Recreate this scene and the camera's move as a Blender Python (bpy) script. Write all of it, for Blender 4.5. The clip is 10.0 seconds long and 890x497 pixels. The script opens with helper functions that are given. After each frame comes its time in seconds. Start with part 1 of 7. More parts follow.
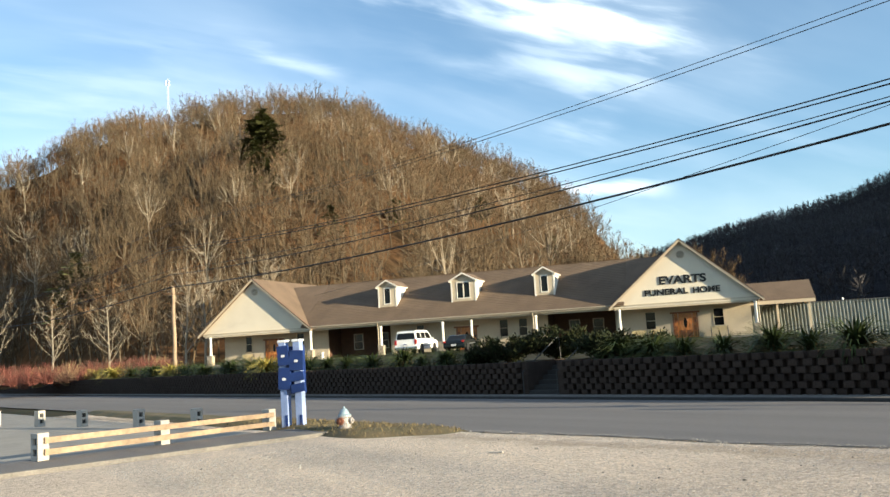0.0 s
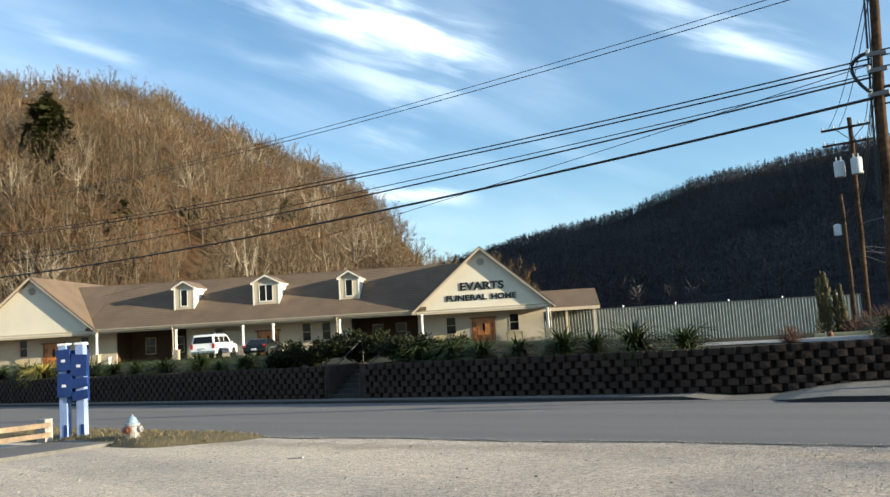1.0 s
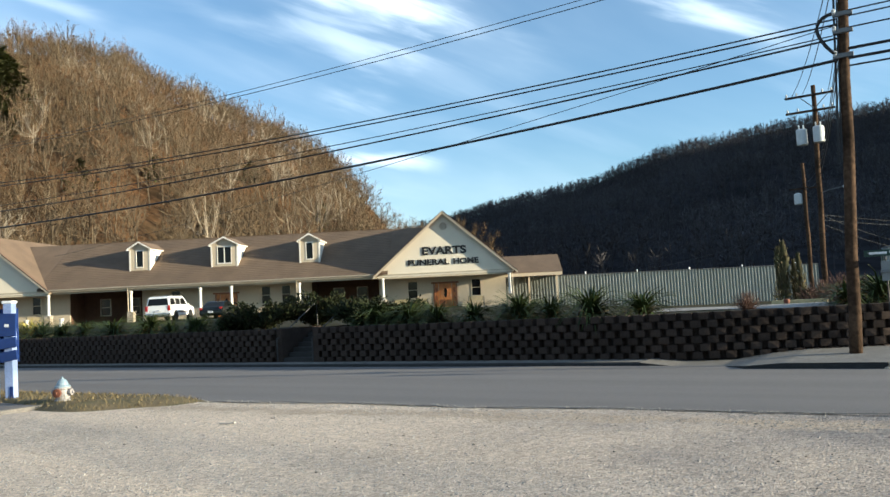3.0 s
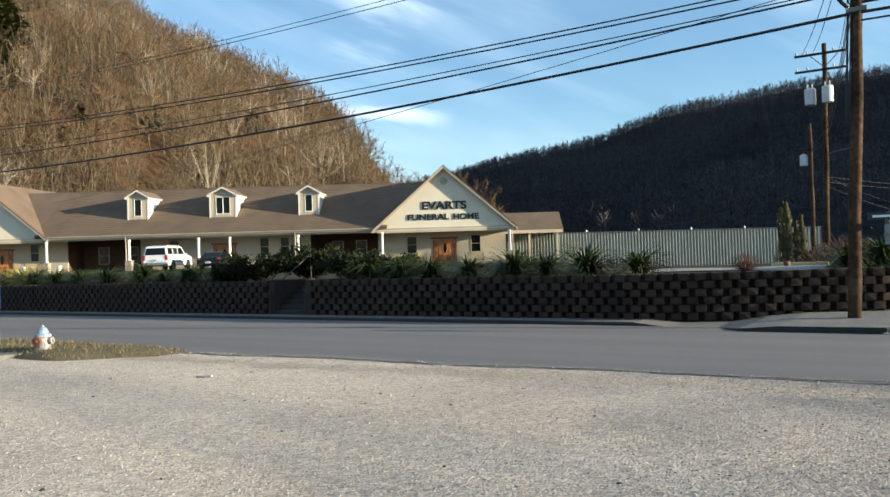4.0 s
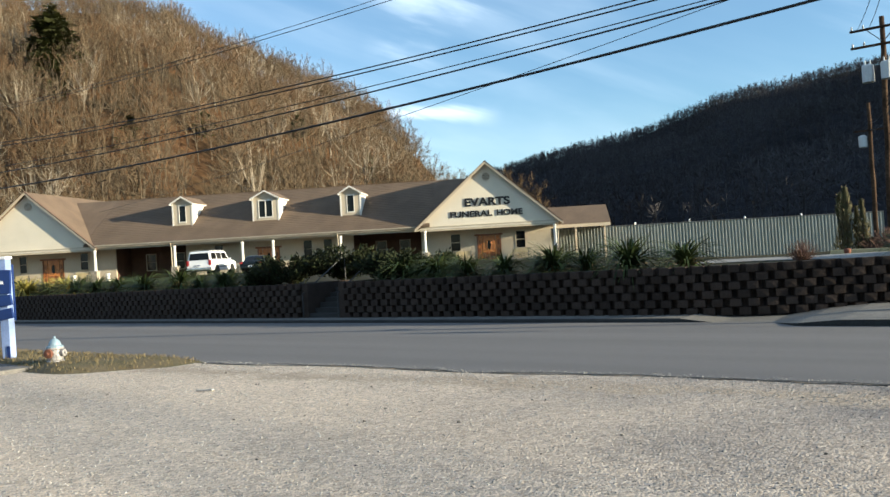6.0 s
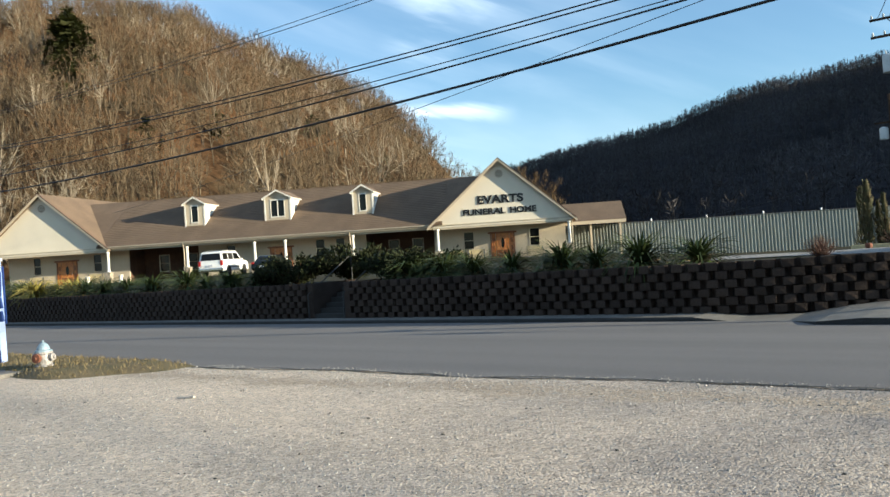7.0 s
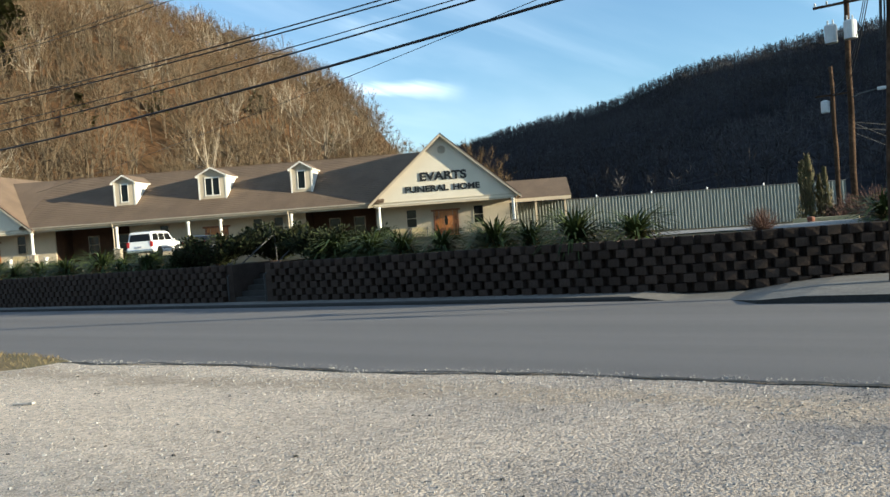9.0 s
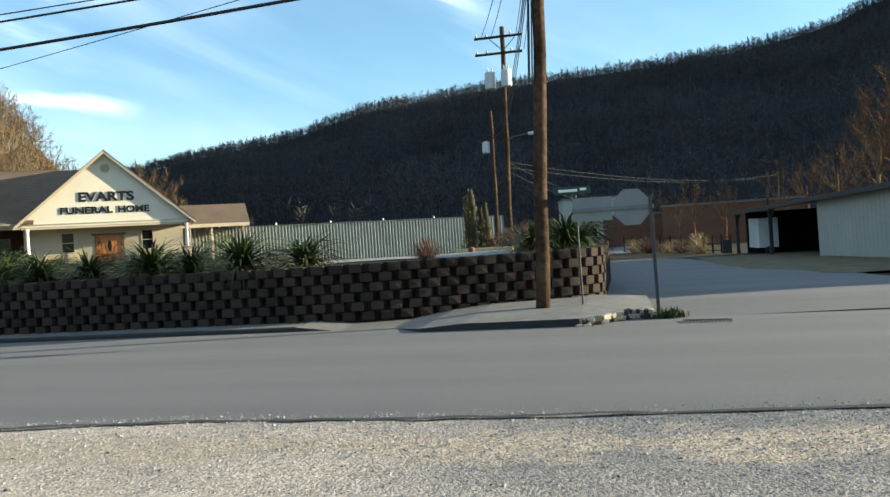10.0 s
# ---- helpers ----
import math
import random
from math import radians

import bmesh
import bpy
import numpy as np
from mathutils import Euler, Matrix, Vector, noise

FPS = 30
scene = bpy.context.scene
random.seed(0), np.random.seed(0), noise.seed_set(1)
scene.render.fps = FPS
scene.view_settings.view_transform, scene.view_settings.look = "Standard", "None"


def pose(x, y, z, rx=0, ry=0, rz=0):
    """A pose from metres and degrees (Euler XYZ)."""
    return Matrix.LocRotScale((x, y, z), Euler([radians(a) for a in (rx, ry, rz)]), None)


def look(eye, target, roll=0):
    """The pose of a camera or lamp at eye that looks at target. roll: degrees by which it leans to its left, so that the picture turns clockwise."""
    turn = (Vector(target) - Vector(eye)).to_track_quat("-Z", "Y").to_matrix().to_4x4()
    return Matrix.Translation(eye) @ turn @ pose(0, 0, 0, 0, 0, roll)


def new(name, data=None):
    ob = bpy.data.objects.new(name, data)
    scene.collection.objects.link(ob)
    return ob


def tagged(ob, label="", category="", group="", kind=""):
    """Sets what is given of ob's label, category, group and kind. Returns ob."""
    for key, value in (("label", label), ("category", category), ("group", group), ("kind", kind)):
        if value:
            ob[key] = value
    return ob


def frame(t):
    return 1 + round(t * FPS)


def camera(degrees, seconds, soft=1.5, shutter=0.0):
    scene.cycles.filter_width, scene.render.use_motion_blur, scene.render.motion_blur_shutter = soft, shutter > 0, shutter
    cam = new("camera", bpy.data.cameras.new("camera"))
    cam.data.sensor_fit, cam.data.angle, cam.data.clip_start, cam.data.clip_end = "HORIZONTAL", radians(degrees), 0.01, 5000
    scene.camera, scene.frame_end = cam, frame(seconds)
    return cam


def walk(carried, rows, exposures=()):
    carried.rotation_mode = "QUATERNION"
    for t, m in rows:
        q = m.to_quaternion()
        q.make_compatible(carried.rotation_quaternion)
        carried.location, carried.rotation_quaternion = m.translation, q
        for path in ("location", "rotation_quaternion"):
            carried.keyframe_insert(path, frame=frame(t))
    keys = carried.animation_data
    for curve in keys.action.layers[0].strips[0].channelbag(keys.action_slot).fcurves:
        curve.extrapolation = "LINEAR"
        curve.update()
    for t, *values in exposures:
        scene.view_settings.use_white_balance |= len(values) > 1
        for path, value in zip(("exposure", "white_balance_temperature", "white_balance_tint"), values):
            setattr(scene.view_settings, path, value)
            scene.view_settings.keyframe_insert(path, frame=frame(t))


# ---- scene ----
cam = camera(57.5, 10.0)
PATH = [
    (0, (1.03, 1.104, 1.731), (-0.471, 2.405, 1.963), -4.1),
    (0.5, (0.943, 1.133, 1.715), (-0.3, 2.684, 1.934), -4.2),
    (1, (0.949, 1.155, 1.707), (-0.201, 2.777, 1.916), -4.0),
    (1.5, (0.937, 1.206, 1.702), (-0.189, 2.846, 1.91), -4.1),
    (2, (0.941, 1.409, 1.662), (-0.155, 3.069, 1.869), -4.2),
    (2.5, (0.882, 1.713, 1.617), (-0.213, 3.378, 1.789), -3.9),
    (4, (0.775, 2.615, 1.574), (-0.329, 4.283, 1.585), -2.2),
    (4.5, (0.746, 2.9, 1.535), (-0.406, 4.535, 1.521), -2.7),
    (5, (0.647, 3.2, 1.583), (-0.514, 4.828, 1.572), -2.9),
    (5.5, (0.605, 3.554, 1.535), (-0.569, 5.173, 1.539), -3.3),
    (6.8, (0.409, 4.549, 1.539), (-0.834, 6.116, 1.549), -4.2),
    (7, (0.398, 4.708, 1.506), (-0.841, 6.279, 1.517), -4.3),
    (7.5, (0.337, 5.147, 1.491), (-0.901, 6.718, 1.501), -4.3),
    (8, (0.168, 5.603, 1.466), (-1.069, 7.174, 1.475), -4.4),
    (8.5, (0.071, 6.022, 1.411), (-1.154, 7.602, 1.385), -4.7),
    (9, (-0.01, 6.507, 1.406), (-1.156, 8.146, 1.355), -4.8),
    (9.1, (-0.036, 6.616, 1.405), (-1.016, 8.359, 1.337), -4.46),
    (9.2, (-0.063, 6.729, 1.403), (-0.934, 8.528, 1.339), -4.12),
    (9.3, (-0.087, 6.842, 1.4), (-0.798, 8.711, 1.348), -3.78),
    (9.4, (-0.104, 6.955, 1.395), (-0.748, 8.848, 1.346), -3.44),
    (9.5, (-0.111, 7.067, 1.387), (-0.71, 8.975, 1.339), -3.1),
    (9.6, (-0.108, 7.176, 1.377), (-0.653, 9.099, 1.329), -3.22),
    (9.7, (-0.102, 7.282, 1.364), (-0.62, 9.212, 1.315), -3.34),
    (9.8, (-0.092, 7.385, 1.35), (-0.578, 9.325, 1.3), -3.46),
    (9.9, (-0.08, 7.488, 1.335), (-0.542, 9.434, 1.295), -3.58),
    (10, (-0.067, 7.59, 1.319), (-0.509, 9.54, 1.281), -3.7),
]
EXPOSURES = [(0, 1.5, 5750, 2), (0.6, 1.42, 5500, 1), (4, 1.38, 5400, 1), (9, 1.38, 5350, 0), (9.5, 1.42, 5300, -2), (10, 1.66, 5500, -3)]
walk(cam, [(t, look(eye, target, roll)) for t, eye, target, roll in PATH], EXPOSURES)

# ---- light ----
SUN_AZ, SUN_EL = radians(-72.0), radians(10.0)   # azimuth left of +y, elevation
sun_dir = Vector((-math.sin(SUN_AZ) * math.cos(SUN_EL), math.cos(SUN_AZ) * math.cos(SUN_EL), math.sin(SUN_EL)))
sun = new("sun", bpy.data.lights.new("sun", "SUN"))
sun.data.energy, sun.data.angle, sun.data.color = 5.0, radians(0.5), (1.0, 0.77, 0.50)
sun.matrix_world = look(sun_dir * 60, (0, 0, 0))

world = bpy.data.worlds.new("world")
scene.world = world
world.use_nodes = True
wn, wl = world.node_tree.nodes, world.node_tree.links
sky = wn.new("ShaderNodeTexSky")
sky.sky_type, sky.sun_disc = "NISHITA", False
sky.sun_elevation, sky.sun_rotation = SUN_EL, radians(72.0)
sky.air_density, sky.dust_density, sky.ozone_density = 1.0, 0.3, 2.2
wb = wn["Background"]
tc = wn.new("ShaderNodeTexCoord")


def sky_math(op, a, b=None, clamp=False):
    n = wn.new("ShaderNodeMath")
    n.operation, n.use_clamp = op, clamp
    for k, v in enumerate((a, b)):
        if isinstance(v, (int, float)):
            n.inputs[k].default_value = v
        elif v is not None:
            wl.new(v, n.inputs[k])
    return n.outputs[0]


def sky_dot(v):
    n = wn.new("ShaderNodeVectorMath")
    n.operation = "DOT_PRODUCT"
    wl.new(tc.outputs["Generated"], n.inputs[0])
    n.inputs[1].default_value = v
    return n.outputs["Value"]


def heaven(az, el):
    return Vector((-math.sin(radians(az)) * math.cos(radians(el)), math.cos(radians(az)) * math.cos(radians(el)), math.sin(radians(el))))


def sky_noise(u, v, su, sv, detail, lo, hi, seed):
    c = wn.new("ShaderNodeCombineXYZ")
    wl.new(sky_math("MULTIPLY", u, su), c.inputs[0])
    wl.new(sky_math("MULTIPLY", v, sv), c.inputs[1])
    c.inputs[2].default_value = seed
    nz = wn.new("ShaderNodeTexNoise")
    nz.inputs["Scale"].default_value, nz.inputs["Detail"].default_value, nz.inputs["Distortion"].default_value = 1.0, detail, 0.35
    wl.new(c.outputs[0], nz.inputs["Vector"])
    rp = wn.new("ShaderNodeMapRange")
    rp.interpolation_type = "SMOOTHSTEP"
    rp.inputs["From Min"].default_value, rp.inputs["From Max"].default_value = lo, hi
    wl.new(nz.outputs["Fac"], rp.inputs["Value"])
    return rp.outputs["Result"]


def sky_step(v, lo, hi):
    rp = wn.new("ShaderNodeMapRange")
    rp.interpolation_type = "SMOOTHSTEP"
    rp.inputs["From Min"].default_value, rp.inputs["From Max"].default_value = lo, hi
    wl.new(v, rp.inputs["Value"])
    return rp.outputs["Result"]


# cirrus: a thin uneven veil and drawn-out streaks, each from one azimuth and elevation to another, with its width and density
d1, d2 = heaven(56, 26.0), heaven(28.5, 18.0)
across = d1.cross(d2).normalized()
along = across.cross((d1 + d2).normalized())
su_, sv_ = sky_dot(along), sky_dot(across)
wisp = sky_noise(su_, sv_, 3.2, 17.0, 7, 0.46, 0.80, 1.7)
veil = sky_noise(su_, sv_, 1.6, 4.5, 5, 0.36, 0.75, 4.2)
torn = sky_noise(su_, sv_, 7.0, 40.0, 8, 0.28, 0.68, 9.1)
bend = sky_math("MULTIPLY", sky_math("SUBTRACT", sky_noise(su_, sv_, 5.0, 4.0, 3, 0.2, 0.8, 3.3), 0.5), 0.022)
cover = sky_math("ADD", sky_math("ADD", sky_math("MULTIPLY", wisp, 0.16), 0.07), sky_math("MULTIPLY", veil, 0.36))
STREAKS = [(66, 27.5, 23.5, 15.9, 2.0, 1.0), (47, 23.5, 29, 17.6, 4.0, 0.45), (64, 21.6, 54.5, 18.4, 0.9, 0.4), (50.5, 19.8, 30.5, 15.4, 1.2, 0.36), (84, 15.0, 61, 21.0, 3.6, 0.22), (42, 15.2, 35, 13.7, 1.9, 0.3), (42.5, 9.5, 32.3, 9.4, 0.85, 1.0), (23, 23.4, 7.6, 13.9, 1.8, 0.8), (48, 30, 14, 24, 4.5, 0.4)]
for az0, el0, az1, el1, width, density in STREAKS:
    a_, b_ = heaven(az0, el0), heaven(az1, el1)
    side, mid_ = a_.cross(b_).normalized(), (a_ + b_).normalized()
    way_ = side.cross(mid_)
    reach = abs(b_.dot(way_))
    off_line = sky_math("ABSOLUTE", sky_math("ADD", sky_dot(side), bend))
    ragged = sky_math("ADD", off_line, sky_math("MULTIPLY", sky_math("SUBTRACT", 1.0, torn), radians(width * 0.75)))
    mask = sky_math("MULTIPLY", sky_step(ragged, radians(width * 1.25), 0.0), sky_step(sky_math("ABSOLUTE", sky_dot(way_)), reach * 1.06, reach * 0.25))
    mask = sky_math("MULTIPLY", mask, sky_math("GREATER_THAN", sky_dot(mid_), 0.2))
    mask = sky_math("MULTIPLY", mask, sky_math("ADD", sky_math("MULTIPLY", torn, 0.6), 0.4))
    cover = sky_math("ADD", cover, sky_math("MULTIPLY", mask, density))
cover = sky_math("MINIMUM", cover, 0.96)
mixc = wn.new("ShaderNodeMix")
mixc.data_type = "RGBA"
mixc.inputs["B"].default_value = (6.0, 6.1, 6.2, 1)
wl.new(cover, mixc.inputs["Factor"])
wl.new(sky.outputs[0], mixc.inputs["A"])
wl.new(mixc.outputs["Result"], wb.inputs["Color"])
wb.inputs["Strength"].default_value = 0.082

# ---- tools ----


def mat(name, col, rough=0.8, metal=0.0, var=0.25, scale=3.0, fine=40.0, bump=0.0, col2=None, bscale=None, rand=0.0, spec=0.5, coords="Object"):
    """A surface with two scales of colour variation, fine relief and, where asked, a change from piece to piece."""
    m = bpy.data.materials.new(name)
    m.use_nodes = True
    nd, lk = m.node_tree.nodes, m.node_tree.links
    bs = nd["Principled BSDF"]
    bs.inputs["Roughness"].default_value, bs.inputs["Metallic"].default_value = rough, metal
    bs.inputs["Specular IOR Level"].default_value = spec
    t = nd.new("ShaderNodeTexCoord")
    n1, n2 = nd.new("ShaderNodeTexNoise"), nd.new("ShaderNodeTexNoise")
    n1.inputs["Scale"].default_value, n1.inputs["Detail"].default_value = scale, 4
    n2.inputs["Scale"].default_value, n2.inputs["Detail"].default_value = fine, 6
    for n in (n1, n2):
        lk.new(t.outputs[coords], n.inputs["Vector"])
    c2 = col2 or tuple(v * (1 - var) for v in col)
    r1 = nd.new("ShaderNodeMapRange")
    r1.inputs["From Min"].default_value, r1.inputs["From Max"].default_value = 0.35, 0.65
    lk.new(n1.outputs["Fac"], r1.inputs["Value"])
    mx = nd.new("ShaderNodeMix")
    mx.data_type = "RGBA"
    mx.inputs["A"].default_value, mx.inputs["B"].default_value = (*col, 1), (*c2, 1)
    lk.new(r1.outputs[0], mx.inputs["Factor"])
    hv = nd.new("ShaderNodeHueSaturation")
    lk.new(mx.outputs["Result"], hv.inputs["Color"])
    v = nd.new("ShaderNodeMapRange")
    v.inputs["From Min"].default_value, v.inputs["From Max"].default_value = 0.3, 0.7
    v.inputs["To Min"].default_value, v.inputs["To Max"].default_value = 1 - var, 1 + var
    lk.new(n2.outputs["Fac"], v.inputs["Value"])
    out = v.outputs[0]
    if rand:
        oi = nd.new("ShaderNodeObjectInfo")
        rr = nd.new("ShaderNodeMapRange")
        rr.inputs["To Min"].default_value, rr.inputs["To Max"].default_value = 1 - rand, 1 + rand
        lk.new(oi.outputs["Random"], rr.inputs["Value"])
        mm = nd.new("ShaderNodeMath")
        mm.operation = "MULTIPLY"
        lk.new(out, mm.inputs[0])
        lk.new(rr.outputs[0], mm.inputs[1])
        out = mm.outputs[0]
    lk.new(out, hv.inputs["Value"])
    lk.new(hv.outputs[0], bs.inputs["Base Color"])
    if bump:
        b = nd.new("ShaderNodeBump")
        b.inputs["Strength"].default_value, b.inputs["Distance"].default_value = bump, 0.02
        n3 = nd.new("ShaderNodeTexNoise")
        n3.inputs["Scale"].default_value, n3.inputs["Detail"].default_value = bscale or fine, 5
        lk.new(t.outputs[coords], n3.inputs["Vector"])
        lk.new(n3.outputs["Fac"], b.inputs["Height"])
        lk.new(b.outputs[0], bs.inputs["Normal"])
    return m


def island(m, amount):
    """Lets each loose piece of a joined mesh differ a little in brightness."""
    nd, lk = m.node_tree.nodes, m.node_tree.links
    hv = next(n for n in nd if n.type == "HUE_SAT")
    src = hv.inputs["Value"].links[0].from_socket
    g = nd.new("ShaderNodeNewGeometry")
    rr = nd.new("ShaderNodeMapRange")
    rr.inputs["To Min"].default_value, rr.inputs["To Max"].default_value = 1 - amount, 1 + amount
    mm = nd.new("ShaderNodeMath")
    mm.operation = "MULTIPLY"
    lk.new(g.outputs["Random Per Island"], rr.inputs["Value"])
    lk.new(src, mm.inputs[0])
    lk.new(rr.outputs[0], mm.inputs[1])
    lk.new(mm.outputs[0], hv.inputs["Value"])
    return m


def part(name, bm, material, parent=None, label="", m=None, smooth=False):
    """Links a bmesh as one mesh object, under a thing or a part where one is given."""
    me = bpy.data.meshes.new(name)
    bm.normal_update()
    bm.to_mesh(me)
    bm.free()
    for mm in material if isinstance(material, (list, tuple)) else [material]:
        me.materials.append(mm)
    if smooth:
        me.polygons.foreach_set("use_smooth", [True] * len(me.polygons))
    ob = new(name, me)
    if parent:
        ob.parent = parent
    if m is not None:
        ob.matrix_basis = m
    return tagged(ob, label)


def flat_mesh(name, verts, faces, material, parent=None, label="", smooth=False):
    me = bpy.data.meshes.new(name)
    me.from_pydata([tuple(v) for v in verts], [], [tuple(f) for f in faces])
    for mm in material if isinstance(material, (list, tuple)) else [material]:
        me.materials.append(mm)
    if smooth:
        me.polygons.foreach_set("use_smooth", [True] * len(me.polygons))
    me.update()
    ob = new(name, me)
    if parent:
        ob.parent = parent
    return tagged(ob, label)


def empty(name, m, label, category, group=""):
    e = new(name)
    e.matrix_basis = m
    return tagged(e, label, category, group)


def box(bm, x0, x1, y0, y1, z0, z1, bevel=0.0):
    vs = [bm.verts.new(p) for p in ((x0, y0, z0), (x1, y0, z0), (x1, y1, z0), (x0, y1, z0), (x0, y0, z1), (x1, y0, z1), (x1, y1, z1), (x0, y1, z1))]
    fs = [bm.faces.new([vs[i] for i in f]) for f in ((3, 2, 1, 0), (4, 5, 6, 7), (0, 1, 5, 4), (1, 2, 6, 5), (2, 3, 7, 6), (3, 0, 4, 7))]
    if bevel:
        es = {e for f in fs for e in f.edges}
        bmesh.ops.bevel(bm, geom=list(es), offset=bevel, segments=2, profile=0.7, affect="EDGES")
    return bm


def boxes(*rows, bevel=0.0):
    bm = bmesh.new()
    for r in rows:
        box(bm, *r, bevel=bevel)
    return bm


def prism(bm, poly, y0, y1):
    """A polygon in x, z drawn out from y0 to y1."""
    a = [bm.verts.new((x, y0, z)) for x, z in poly]
    b = [bm.verts.new((x, y1, z)) for x, z in poly]
    n = len(poly)
    bm.faces.new(a)
    bm.faces.new(b[::-1])
    for i in range(n):
        bm.faces.new((a[i], b[i], b[(i + 1) % n], a[(i + 1) % n]))
    bmesh.ops.recalc_face_normals(bm, faces=bm.faces)
    return bm


def slab(bm, p, q, r, s, t):
    """A sloping sheet with four corners on top and thickness t below."""
    top = [bm.verts.new(v) for v in (p, q, r, s)]
    low = [bm.verts.new((v[0], v[1], v[2] - t)) for v in (p, q, r, s)]
    bm.faces.new(top)
    bm.faces.new(low[::-1])
    for i in range(4):
        bm.faces.new((top[i], low[i], low[(i + 1) % 4], top[(i + 1) % 4]))
    bmesh.ops.recalc_face_normals(bm, faces=bm.faces)
    return bm


def lathe(bm, rings, n=16, centre=(0, 0), cap=True):
    """Rings of (radius, z) turned about an upright axis."""
    rows = []
    for r, z in rings:
        rows.append([bm.verts.new((centre[0] + r * math.cos(2 * math.pi * i / n), centre[1] + r * math.sin(2 * math.pi * i / n), z)) for i in range(n)])
    for a, b in zip(rows, rows[1:]):
        for i in range(n):
            bm.faces.new((a[i], a[(i + 1) % n], b[(i + 1) % n], b[i]))
    if cap:
        bm.faces.new(rows[0][::-1])
        bm.faces.new(rows[-1])
    return bm


def tube(bm, pts, r, n=8):
    """A round bar along points; r is one radius or one for each point."""
    pts = [Vector(p) for p in pts]
    rs = r if isinstance(r, (list, tuple)) else [r] * len(pts)
    rows = []
    for i, p in enumerate(pts):
        d = (pts[min(i + 1, len(pts) - 1)] - pts[max(i - 1, 0)]).normalized()
        s = d.cross(Vector((0, 0, 1)) if abs(d.z) < 0.95 else Vector((1, 0, 0))).normalized()
        w = d.cross(s)
        rows.append([bm.verts.new(p + rs[i] * (math.cos(2 * math.pi * k / n) * s + math.sin(2 * math.pi * k / n) * w)) for k in range(n)])
    for a, b in zip(rows, rows[1:]):
        for i in range(n):
            bm.faces.new((a[i], a[(i + 1) % n], b[(i + 1) % n], b[i]))
    bm.faces.new(rows[0][::-1])
    bm.faces.new(rows[-1])
    bmesh.ops.recalc_face_normals(bm, faces=bm.faces)
    return bm


def gz(x, y):
    """The ground: the lot falls gently to the road, and runs nearly level behind it."""
    if y < 25:
        return -0.03 * y
    return -0.75 - 0.006 * (min(y, 70) - 25) - 0.018 * max(0.0, min(y, 70) - 40)



# ---- materials ----


